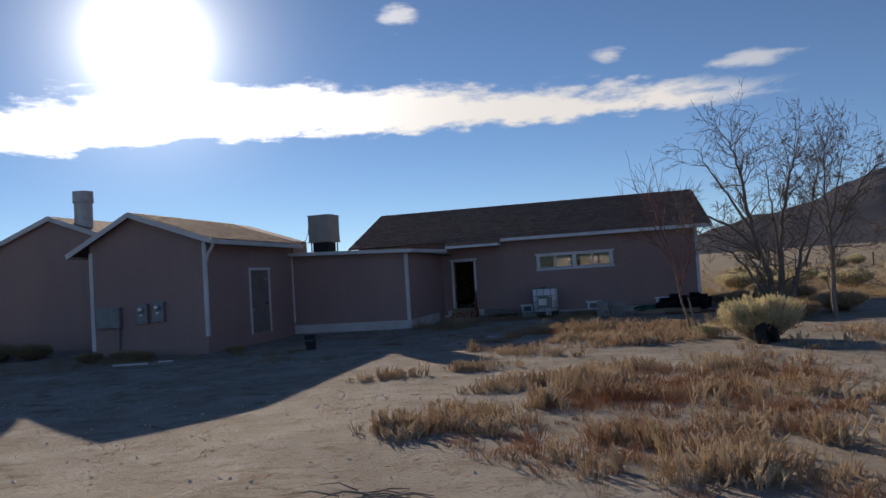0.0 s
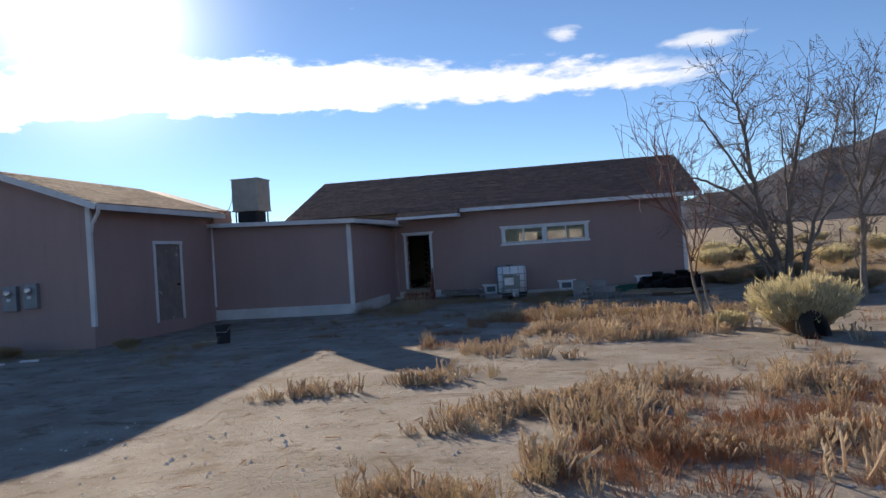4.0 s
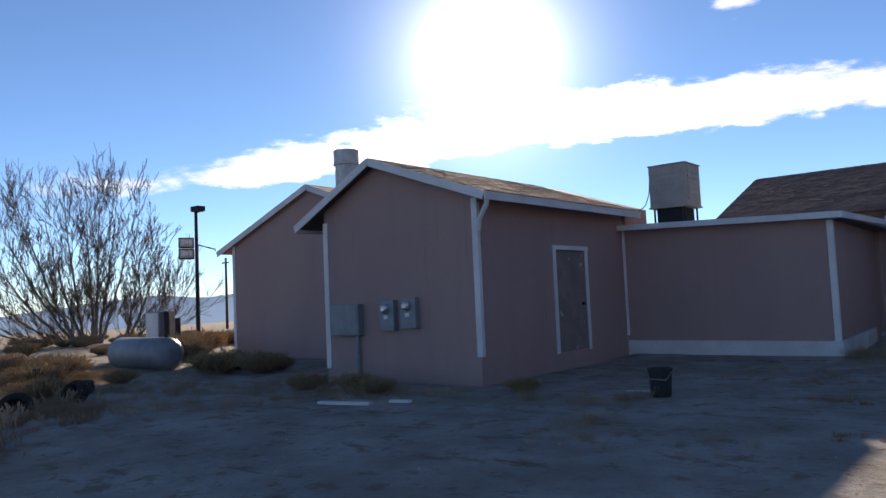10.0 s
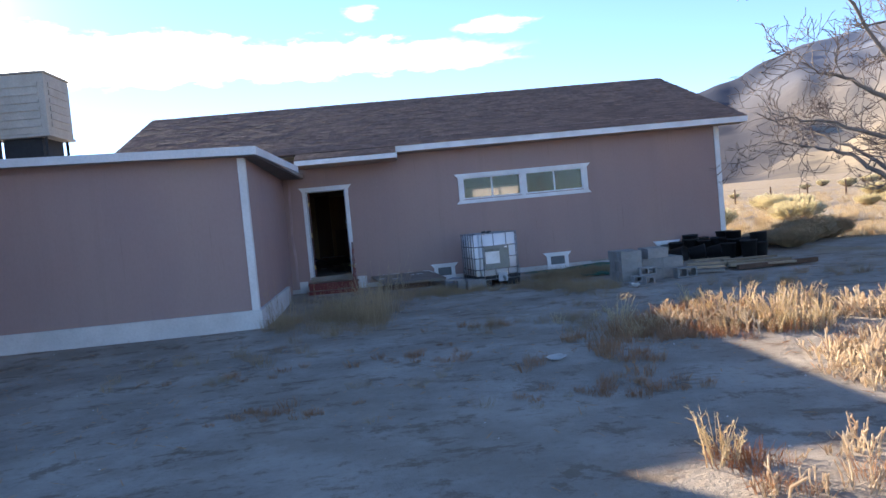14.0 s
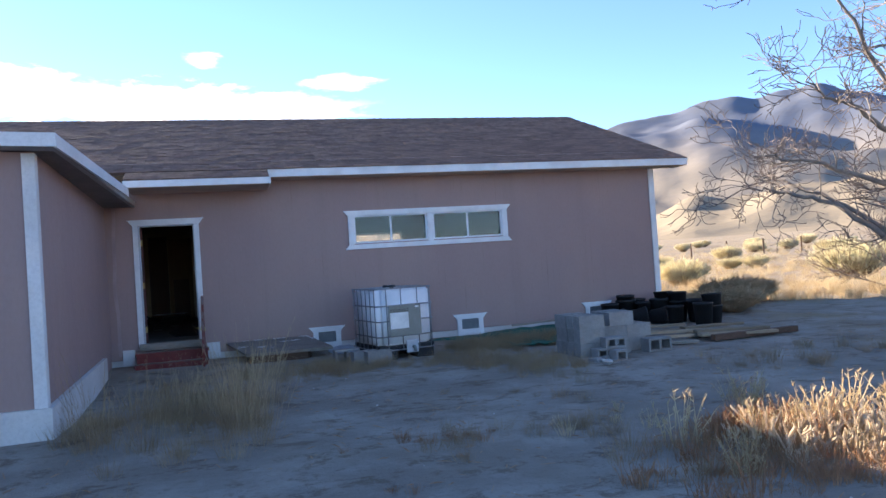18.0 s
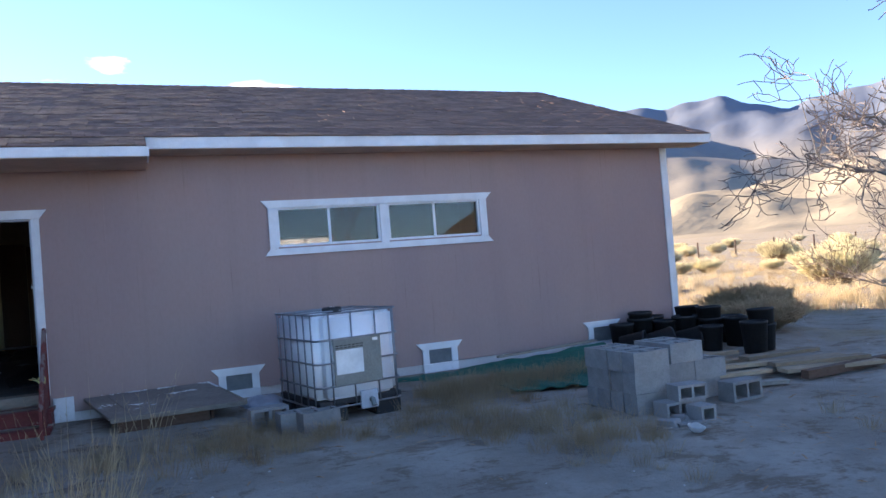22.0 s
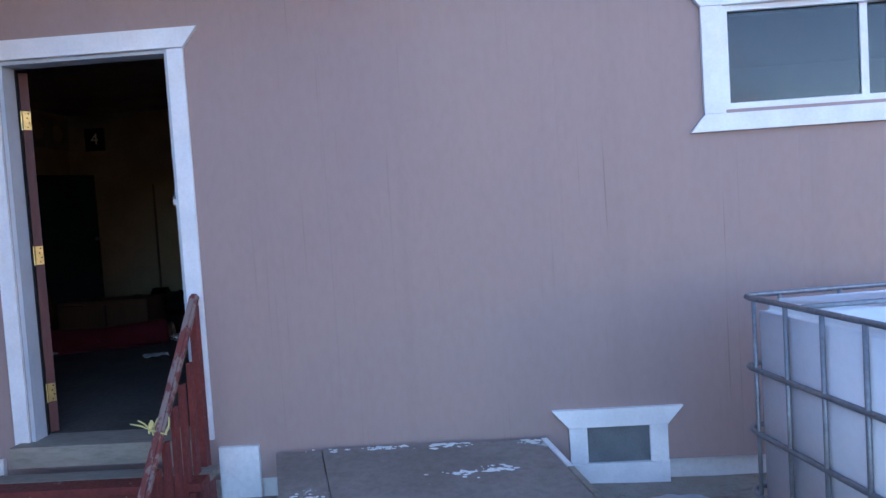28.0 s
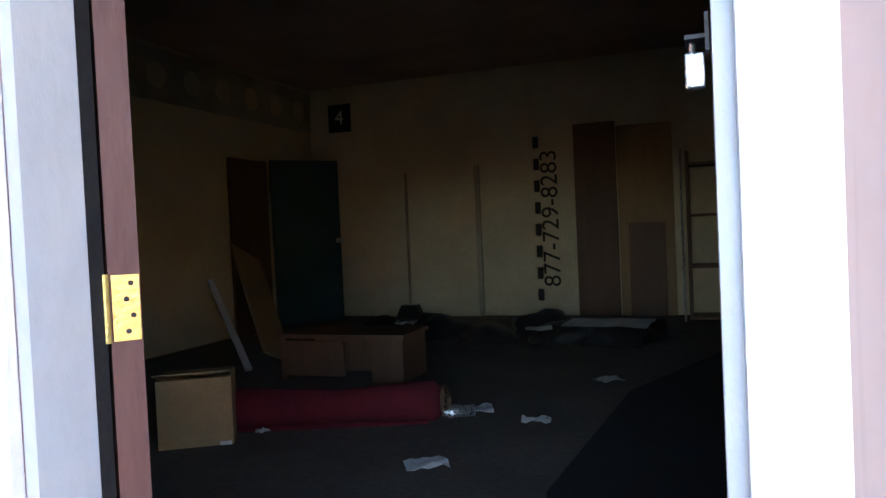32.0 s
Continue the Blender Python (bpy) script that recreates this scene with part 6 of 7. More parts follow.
for k, (x, y, r) in enumerate(((-2.4, 6.6, 0.3), (-1.7, 6.3, 0.34), (-1.2, 6.2, 0.3), (-0.75, 6.7, 0.36), (-0.4, 6.1, 0.3), (0.1, 6.0, 0.34), (-2.0, 7.0, 0.25), (0.35, 6.4, 0.28))):
    bm = bmesh.new()
    bmesh.ops.create_icosphere(bm, subdivisions=3, radius=r)
    for v in bm.verts:
        v.co *= 1 + 0.5 * noise.noise(v.co * 4 + Vector((k, 0, 0)))
        v.co.z = max(0.0, v.co.z * 0.55)
    lone("rubbish_bag", bm, M["black_cloth"], "slumped black rubbish bag on the floor", "bag", "rubbish along the back wall", at=pose(x, y, FLOOR_Z), smooth=True)
for x, y, z, w, turn in ((-1.95, 6.0, 0.16, 0.2, 5), (-0.55, 5.75, 0.14, 0.24, 14), (0.1, 5.55, 0.22, 0.7, -5), (-0.32, 2.36, 0.003, 0.2, 30), (0.0, 3.2, 0.003, 0.16, 10), (0.25, 4.3, 0.003, 0.18, 40), (-1.42, 2.7, 0.004, 0.07, 10), (-0.4, 3.3, 0.02, 0.24, 20)):
    bm = bmesh.new()
    bmesh.ops.create_grid(bm, x_segments=6, y_segments=6, size=0.5)
    for v in bm.verts:
        v.co = Vector((v.co.x * w, v.co.y * w * 0.7, 0.03 * noise.noise(v.co * 3 + Vector((x, y, 0))) + 0.02))
    bmesh.ops.solidify(bm, geom=bm.faces[:], thickness=0.002)
    lone("paper_scrap", bm, M["dusty_paper"], "crumpled white paper scrap on the floor", "paper", "litter in the room", at=pose(x, y, FLOOR_Z + z, 0, 0, turn))
bm = bmesh.new()
lathe(bm, [(0.035, 0.0), (0.035, 0.15), (0.014, 0.19), (0.014, 0.22)], 12)
lone("bottle", bm, M["steel"], "clear plastic bottle lying on the floor", "bottle", at=pose(-0.38, 3.28, FLOOR_Z + 0.036, 90, 0, -60), smooth=True)


# ---- bare trees ----
class Sticks:
    """Collects tapering sticks into one mesh."""

    def __init__(self):
        self.verts, self.faces = [], []

    def stick(self, points, radii, sides):
        ref = Vector((0.3, 0.9, 0.2))
        start = len(self.verts)
        for i, p in enumerate(points):
            ahead = (points[min(i + 1, len(points) - 1)] - points[max(i - 1, 0)]).normalized()
            u = (ref - ahead * ref.dot(ahead)).normalized()
            v = ahead.cross(u)
            self.verts += [tuple(p + (u * math.cos(a) + v * math.sin(a)) * radii[i]) for a in [2 * math.pi * k / sides for k in range(sides)]]
        for i in range(len(points) - 1):
            a, b = start + i * sides, start + (i + 1) * sides
            self.faces += [(a + k, a + (k + 1) % sides, b + (k + 1) % sides, b + k) for k in range(sides)]

    def mesh(self, name, material, smooth=True):
        me = bpy.data.meshes.new(name)
        me.from_pydata(self.verts, [], self.faces)
        if smooth:
            me.polygons.foreach_set("use_smooth", [True] * len(self.faces))
        me.materials.append(material)
        return me


def grow(wood, twigs, leaves, rnd, start, way, length, radius, level, spec):
    """One limb and what branches from it."""
    bend, drop, split, ratio, lift = spec["bend"], spec.get("drop", 0.0), spec["split"], spec["ratio"], spec["lift"]
    n = 5 if level < 2 else (4 if level < 4 else 3)
    pts, p, d = [start], start, way.normalized()
    for i in range(n):
        d = (d + Vector((rnd.gauss(0, bend), rnd.gauss(0, bend), rnd.gauss(0, bend) + lift - drop * level * 0.1))).normalized()
        p = p + d * length / n
        pts.append(p)
    end = radius * 0.45
    radii = [radius + (end - radius) * i / n for i in range(n + 1)]
    (wood if level < spec["thick"] else twigs).stick(pts, [max(r, spec["fine"]) for r in radii], 7 if level == 0 else (5 if level < spec["thick"] else 3))
    if level >= spec["levels"]:
        if leaves is not None and rnd.random() < spec.get("leafy", 0):
            leaves.append((pts[-1], d))
        return
    count = split[min(level, len(split) - 1)]
    for k in range(count):
        s = rnd.uniform(0.25, 1.0) if k else 1.0
        i = min(n - 1, int(s * n))
        base = pts[i].lerp(pts[i + 1], s * n - i) if s < 1 else pts[-1]
        turn = spec["fork"] * rnd.uniform(0.6, 1.3) * (0.5 if k == 0 else 1.0)
        round_about = Vector((rnd.gauss(0, 1), rnd.gauss(0, 1), rnd.gauss(0, 0.6)))
        side = (round_about - d * round_about.dot(d)).normalized()
        child = (d * math.cos(turn) + side * math.sin(turn)).normalized()
        grow(wood, twigs, leaves, rnd, base, child, length * ratio * rnd.uniform(0.75, 1.2), max(radius * (0.62 if k == 0 else 0.48), spec["fine"]), level + 1, spec)


def limb(wood, twigs, leaves, rnd, radius, places, spec):
    """A long guided limb: a smooth line through a few places, with side branches all along it."""
    pts = [Vector(p) for p in places]
    fine = []
    for i in range(len(pts) - 1):
        before, after = pts[max(i - 1, 0)], pts[min(i + 2, len(pts) - 1)]
        for k in range(5):
            u = k / 5
            a, b = (pts[i + 1] - before) * 0.5, (after - pts[i]) * 0.5
            p = pts[i] * (2 * u ** 3 - 3 * u * u + 1) + a * (u ** 3 - 2 * u * u + u) + pts[i + 1] * (3 * u * u - 2 * u ** 3) + b * (u ** 3 - u * u)
            fine.append(p + Vector((rnd.gauss(0, 0.025), rnd.gauss(0, 0.025), rnd.gauss(0, 0.02))) * (1 if i or k else 0))
    fine.append(pts[-1])
    n = len(fine) - 1
    radius *= 0.8
    wood.stick(fine, [radius * (1 - 0.86 * (i / n) ** 0.8) for i in range(n + 1)], 8)
    low, high = spec.get("side", (0.35, 1.05))
    for i in [j for j in range(3, n) for _ in range(2)]:
        if rnd.random() < spec.get("skip", 0.15):
            continue
        ahead = (fine[i + 1] - fine[i]).normalized()
        around = Vector((rnd.gauss(0, 1), rnd.gauss(0, 1), rnd.gauss(0.25, 0.7)))
        side = (around - ahead * around.dot(ahead)).normalized()
        turn = rnd.uniform(*spec.get("splay", (0.5, 1.1)))
        way = ahead * math.cos(turn) + side * math.sin(turn)
        grow(wood, twigs, leaves, rnd, fine[i], way, rnd.uniform(low, high) * (0.7 + 0.3 * i / n), max(0.008, radius * 0.3 * (1 - 0.6 * i / n)), 1, spec)
    grow(wood, twigs, leaves, rnd, fine[-1], fine[-1] - fine[-2], high * 0.67, radius * 0.14, 1, spec)


def tree(name, at, stems, spec, seed, label, twig="twig", group="", limbs=()):
    rnd = random.Random(seed)
    wood, twigs, leaves = Sticks(), Sticks(), []
    base = Vector(at)
    for way, length, radius in stems:
        grow(wood, twigs, leaves, rnd, base + Vector((rnd.uniform(-0.1, 0.1), rnd.uniform(-0.1, 0.1), -0.1)), Vector(way), length, radius, 0, spec)
    for radius, *places in limbs:
        bare = places[0][2] > 0.5 or radius < 0.1
        limb(wood, twigs, leaves, rnd, radius, places, dict(spec, skip=spec.get("bare_skip", 0.15), side=spec.get("bare_side", (0.35, 1.05))) if bare else spec)
    ob = thing(name, at, label, "tree", group)
    part("trunk", wood.mesh("trunk", M["bark"]), None, ob)
    part("crown", twigs.mesh("crown", M[twig]), None, ob, "bare twigs")
    if leaves:
        leaf = Sticks()
        for p, d in leaves:
            for _ in range(3):
                o = p + Vector((rnd.uniform(-0.12, 0.12), rnd.uniform(-0.12, 0.12), rnd.uniform(-0.12, 0.05)))
                u, v = Vector((rnd.gauss(0, 1), rnd.gauss(0, 1), rnd.gauss(0, 1))).normalized() * 0.03, Vector((rnd.gauss(0, 1), rnd.gauss(0, 1), rnd.gauss(0, 1))).normalized() * 0.02
                n = len(leaf.verts)
                leaf.verts += [tuple(o - u), tuple(o + v), tuple(o + u), tuple(o - v)]
                leaf.faces.append((n, n + 1, n + 2, n + 3))
        tagged(part("dry_leaves", leaf.mesh("dry_leaves", M["leaf_dry"], False), None, ob, "few dry leaves"), kind="stuff")
    return ob


OLD = dict(bend=0.13, split=(4, 4, 4, 3, 3), ratio=0.68, lift=0.02, fork=0.62, levels=5, thick=3, fine=0.005, leafy=0.06)
tree("old_tree", (12.0, -5.2, 0), [], dict(OLD, split=(4, 3, 3, 2), levels=4, ratio=0.62, bend=0.24, fork=0.85, lift=0.03, fine=0.0058, thick=2, leafy=0.0, skip=0.05, side=(0.5, 1.25), bare_skip=0.6), 4, "gnarled bare tree with several grey trunks in the yard", limbs=(
    (0.15, (11.9, -5.2, -0.1), (11.7, -5.1, 1.2), (11.4, -5.1, 2.4), (11.15, -5.2, 3.9), (11.0, -5.3, 4.9), (10.8, -5.3, 5.6)),
    (0.16, (12.1, -5.2, -0.1), (12.1, -5.0, 1.5), (12.3, -4.9, 2.9), (12.6, -4.8, 4.2), (12.9, -4.8, 5.2)),
    (0.11, (12.2, -5.3, -0.1), (12.6, -5.4, 1.6), (13.0, -5.7, 3.2), (13.3, -5.9, 4.7)),
    (0.08, (11.8, -5.1, -0.1), (11.3, -4.6, 1.2), (10.8, -3.9, 2.0), (10.4, -3.4, 2.25), (10.15, -3.15, 2.33), (9.95, -2.95, 2.38)),
    (0.07, (11.7, -5.1, 0.6), (11.4, -4.0, 1.7), (11.2, -3.0, 2.3), (11.1, -2.3, 2.6), (11.05, -1.8, 2.7)),
    (0.075, (11.55, -5.1, 2.0), (10.6, -5.2, 2.9), (9.9, -5.3, 3.25), (9.45, -5.3, 3.4), (9.1, -5.35, 3.62)),
    (0.07, (11.4, -5.1, 2.6), (10.7, -5.0, 3.9), (10.1, -5.0, 4.9), (9.9, -5.1, 5.4)),
    (0.065, (11.6, -5.1, 1.8), (10.5, -4.4, 2.5), (9.9, -3.9, 2.75), (9.5, -3.7, 2.82)),
    (0.07, (12.0, -5.3, 0.9), (11.9, -6.2, 2.3), (11.6, -7.0, 3.6), (11.5, -7.3, 4.6)),
    (0.07, (12.4, -5.2, 0.9), (13.2, -4.8, 2.2), (14.0, -4.6, 3.2), (14.3, -4.5, 4.3))))
tree("young_tree", (12.8, -8.5, 0), [], dict(OLD, split=(4, 3, 3, 3), levels=4, ratio=0.6, bend=0.16, fork=0.75, lift=0.06, fine=0.004, thick=2, leafy=0.1), 12, "bare tree with a single trunk in dry grass", limbs=(
    (0.1, (12.8, -8.5, -0.1), (12.78, -8.5, 1.2), (12.82, -8.5, 2.3), (12.75, -8.5, 3.6), (12.85, -8.45, 4.9)),
    (0.06, (12.8, -8.5, 2.1), (13.3, -8.5, 3.0), (13.9, -8.45, 3.9), (14.5, -8.4, 4.2), (15.0, -8.4, 4.2)),
    (0.05, (12.8, -8.5, 2.2), (12.5, -8.6, 3.1), (12.3, -8.7, 4.2)),
    (0.05, (12.8, -8.5, 2.5), (13.0, -8.9, 3.6), (13.2, -9.0, 4.6)),
    (0.035, (12.8, -8.5, 2.0), (13.5, -8.7, 1.9), (14.2, -8.8, 2.05))))
tree("sapling", (8.7, -12.3, 0), [((-0.1, 0.05, 1), 2.4, 0.035)], dict(OLD, split=(7, 5, 4), levels=3, thick=1, ratio=0.55, fine=0.004, fork=0.6, leafy=0.0), 5, "thin reddish sapling beside a leaning stake", twig="red_twig")
bm = bmesh.new()
tube(bm, [(9.0, -12.6, -0.05), (8.82, -12.4, 0.45), (8.74, -12.3, 0.95)], [0.03, 0.027, 0.02], 7)
lone("stake", bm, M["bark"], "crooked wooden stake leaning beside the sapling", "stake")
tree("bare_shrub", (17.9, 1.6, 0.1), [((-0.5, -0.2, 1), 1.2, 0.03), ((0.4, 0.3, 1), 1.2, 0.03), ((-0.9, 0.3, 0.7), 1.2, 0.025), ((0.0, -0.4, 1), 1.3, 0.03)], dict(OLD, split=(4, 3, 3), levels=4, thick=1, fork=0.6, leafy=0.0), 9, "leafless pale shrub in the dry field")
twig_rnd = random.Random(8)
fallen = thing("fallen_branch", (5.4, -25.5, 0), "dead grey twigs fallen on the bare dirt", "branch")
for k in range(9):
    p = Vector((5.4 + twig_rnd.uniform(-0.1, 0.3), -25.5 + twig_rnd.uniform(-0.1, 0.15), 0))
    a = twig_rnd.uniform(-0.5, 0.6) + (math.pi if k % 3 == 0 else 0)
    q = p + Vector((math.cos(a), math.sin(a), 0)) * twig_rnd.uniform(0.2, 0.5)
    mid = (p + q) / 2 + Vector((0, twig_rnd.gauss(0, 0.03), 0.03))
    bm = bmesh.new()
    tube(bm, [Vector((v.x, v.y, v.z + ground_height(v.x, v.y) + 0.008)) for v in (p, mid, q)], [0.008, 0.006, 0.003], 5)
    part("twig", bm, M["bark"], fallen)
FAN = dict(bend=0.09, split=(3, 3, 3, 3), ratio=0.6, lift=0.07, fork=0.4, levels=4, thick=1, fine=0.0105, leafy=0.25, side=(0.9, 2.3), splay=(0.25, 0.6), skip=0.12, bare_skip=0.12, bare_side=(0.9, 2.3))
# each stem of the fan: how far aside and how high it reaches, and how far aside it springs
fan_rnd = random.Random(6)
fan_limbs = []
for reach, top, foot in ((-6.0, 2.2, 0), (-5.7, 4.2, 0), (-4.9, 5.8, 0), (-3.9, 6.7, 0.1), (-2.9, 7.2, 0.1), (-1.9, 7.2, 0.3), (-0.8, 7.4, 0.3), (0.3, 8.2, 0.6), (1.1, 8.5, 0.6), (2.0, 8.2, 0.7), (2.9, 7.2, 0.7), (3.5, 5.8, 1.9), (4.2, 4.6, 1.9), (5.0, 3.3, 1.9), (5.4, 2.2, 2.0)):
    line = []
    deep = fan_rnd.uniform(-1.6, 1.6)
    for s, h in ((0.0, 0.0), (0.3, 0.26), (0.66, 0.6), (1.0, 1.0)):
        aside = foot + (0.84 * reach - foot) * s
        line.append((-36.0 + 0.44 * aside - 0.9 * deep * s, -4.3 + 0.9 * aside + 0.44 * deep * s, -0.8 + 0.93 * top * h))
    fan_limbs.append((0.15, *line))
tree("fan_tree", (-36.0, -4.3, -0.6), [], FAN, 31, twig="dark_twig", label="wide bare tree with many fanning stems in the open desert", limbs=fan_limbs)



# ---- shrubs ----
def bush_mesh(name, seed, radius, height, stems, colour, tip, tips=3, thick=0.013):
    """A mound of fine upright stems with pale tips."""
    rnd = random.Random(seed)
    wood, flower = Sticks(), Sticks()
    for _ in range(stems):
        a, out = rnd.uniform(0, 6.283), rnd.random() ** 0.6
        lean = out * 0.95
        way = Vector((math.cos(a) * lean, math.sin(a) * lean, 1 - 0.45 * out)).normalized()
        foot = Vector((math.cos(a), math.sin(a), 0)) * radius * 0.25 * rnd.random()
        h = height * rnd.uniform(0.65, 1.1) * (1 - 0.25 * out)
        mid = foot + way * h * 0.5 + Vector((rnd.gauss(0, 0.03), rnd.gauss(0, 0.03), 0))
        top = Vector((foot.x + way.x * radius * 1.1, foot.y + way.y * radius * 1.1, foot.z + h))
        wood.stick([foot, mid, top], [0.008, 0.006, 0.004], 3)
        for _ in range(tips):
            end = mid.lerp(top, 0.1 + 0.9 * rnd.random() ** 0.6) + Vector((rnd.gauss(0, 0.07), rnd.gauss(0, 0.07), rnd.uniform(-0.08, 0.08)))
            flower.stick([mid.lerp(top, rnd.uniform(0.1, 0.95)), end, end + Vector((rnd.gauss(0, 0.02), rnd.gauss(0, 0.02), 0.05))], [thick * 0.3, thick, thick * 0.3], 3)
    return wood.mesh(name, M[colour], False), flower.mesh(name, M[tip], False)


M["brush_stem"] = surface("brush_stem", (0.3, 0.21, 0.14), 0.95, scale=6, grain=40, bump=0)
M["brush_tip"] = surface("pale_seed_head", (0.86, 0.79, 0.6), 0.95, scale=4, grain=40, bump=0, thin=0.65)
M["sage"] = surface("grey_sage", (0.52, 0.4, 0.27), 0.95, scale=4, grain=40, bump=0, thin=0.35)
M["dry_weed"] = surface("dry_russet_weed", (0.5, 0.29, 0.17), 0.95, dark=(0.38, 0.2, 0.11), light=(0.62, 0.45, 0.3), scale=1.3, grain=30, bump=0, thin=0.5)
M["stalk"] = surface("tan_weed_stalk", (0.7, 0.58, 0.43), 0.9, dark=(0.46, 0.33, 0.22), light=(0.88, 0.8, 0.64), scale=2.4, grain=30, bump=0, thin=0.5)
M["straw"] = surface("straw_grass", (0.7, 0.57, 0.37), 0.95, dark=(0.55, 0.42, 0.26), light=(0.79, 0.7, 0.49), scale=1.0, grain=30, bump=0, thin=0.45)
M["reed"] = surface("dry_reed", (0.57, 0.44, 0.28), 0.95, dark=(0.43, 0.32, 0.2), light=(0.7, 0.58, 0.38), scale=1.0, grain=30, bump=0, thin=0.4)
M["yard_grass"] = surface("dull_dry_grass", (0.46, 0.34, 0.21), 0.95, dark=(0.34, 0.24, 0.15), light=(0.58, 0.46, 0.29), scale=1.0, grain=30, bump=0, thin=0.4)
M["olive_brush"] = surface("pale_olive_brush", (0.64, 0.51, 0.35), 0.95, scale=4, grain=40, bump=0, thin=0.5)
M["dark_brush"] = surface("dull_brown_brush", (0.46, 0.35, 0.2), 0.95, scale=4, grain=40, bump=0, thin=0.35)
BUSHES = [bush_mesh("rabbitbrush", 1, 0.75, 0.85, 330, "brush_stem", "brush_tip", 5), bush_mesh("sagebrush", 2, 0.6, 0.6, 260, "brush_stem", "sage", 5), bush_mesh("sagebrush", 3, 0.7, 0.7, 260, "sage", "brush_tip", 6),
          bush_mesh("sagebrush", 4, 0.7, 0.65, 260, "brush_stem", "dark_brush", 4),
          bush_mesh("rabbitbrush", 5, 0.8, 1.0, 420, "sage", "brush_tip", 14, 0.0095), bush_mesh("sagebrush", 6, 0.75, 0.7, 380, "olive_brush", "olive_brush", 12, 0.008)]


def bush(kind, x, y, size, label, group=""):
    ob = thing("shrub", (x, y, ground_height(x, y) - 0.03), label, "shrub", group)
    ob.matrix_basis = pose(x, y, ground_height(x, y) - 0.03, 0, 0, (x * 77 + y * 31) % 360) @ Matrix.Diagonal((size, size, size, 1))
    for name, me in zip(("stem_mass", "seed_head"), BUSHES[kind]):
        o = new(name, me)
        o.parent = ob
        o["kind"] = "stuff"
    return ob


bush(4, 10.1, -13.6, 0.95, "large rabbitbrush with pale seed heads in the yard")
bush(0, 9.1, -12.6, 0.4, "small rabbitbrush with pale seed heads")
for x, y, s, k in ((12.8, 1.4, 0.95, 5), (13.9, 2.2, 0.9, 5), (11.6, 0.6, 0.6, 5), (11.45, -0.45, 0.75, 5), (10.9, 0.3, 0.6, 5), (12.3, -6.2, 0.8, 5), (13.6, -5.6, 0.9, 5), (11.9, -7.9, 0.8, 5)):
    bush(k, x, y, s, "grey-brown sagebrush beside the house corner", "shrubs beside the house")
rnd = random.Random(77)
for _ in range(95):
    a, r = radians(rnd.uniform(14, 80)), rnd.uniform(30, 120) if _ % 3 else rnd.uniform(24, 45)
    x, y = r * math.sin(a) + 4, r * math.cos(a) - 10
    if x < 14 and y < 12:
        continue
    bush(0 if rnd.random() < 0.7 else 2, x, y, rnd.uniform(0.7, 1.5), "yellow-brown rabbitbrush in the open field", "rabbitbrush in the field")
for _ in range(130):
    x, y = rnd.uniform(-48, -10.5), rnd.uniform(-24, 2)
    if x > -18.5 and y > -10.5 or (x > -13 and y < -17):
        continue
    bush(rnd.choice((1, 3, 3, 3, 3)), x, y, rnd.uniform(0.45, 0.95), "brown sagebrush in the open desert", "brush beyond the yard")
for x, y, s in ((-15.8, -16.6, 0.8), (-16.6, -15.6, 0.75), (-14.9, -15.2, 0.6), (-13.6, -14.3, 0.45)):
    bush(3, x, y, s, "brown rounded sagebrush at the edge of the yard", "brush at the yard's edge")
for x, y, s in ((-11.4, -10.6, 0.5), (-12.6, -11.0, 0.6), (-17.6, -9.4, 1.1), (-18.6, -8.4, 1.3), (-18.2, -10.4, 1.0), (-7.5, -13.0, 0.5), (-5.9, -12.8, 0.45), (-6.7, -12.6, 0.5), (-3.6, -11.8, 0.4)):
    bush(3, x, y, s, "dull sagebrush against the shaded wall", "brush by the gabled houses")


# ---- weeds, grass and stones: one sheet of each ----
def clump_template(seed, stalks, spread_r, height, thick, knobs, lean):
    rnd = random.Random(seed)
    s = Sticks()
    for _ in range(stalks):
        a, r = rnd.uniform(0, 6.283), spread_r * rnd.random() ** 0.7
        foot = Vector((math.cos(a) * r, math.sin(a) * r, -0.02))
        h = height * rnd.uniform(0.45, 1.1)
        out = Vector((math.cos(a), math.sin(a), 0)) * lean * rnd.uniform(0.1, 1.0) + Vector((rnd.gauss(0, 0.12), rnd.gauss(0, 0.12), 0))
        pts = [foot, foot + Vector((0, 0, h * 0.45)) + out * h * 0.35, foot + Vector((0, 0, h)) + out * h]
        s.stick(pts, [thick * 0.7, thick, thick * 0.25], 3)
        for _ in range(knobs):
            t = rnd.uniform(0.25, 0.95)
            p = pts[0].lerp(pts[2], t) + out * h * 0.02
            tip = p + Vector((rnd.gauss(0, 0.02), rnd.gauss(0, 0.02), rnd.uniform(0.015, 0.045)))
            s.stick([p, tip], [thick * 1.1, thick * 0.5], 3)
    return np.array(s.verts, float), s.faces


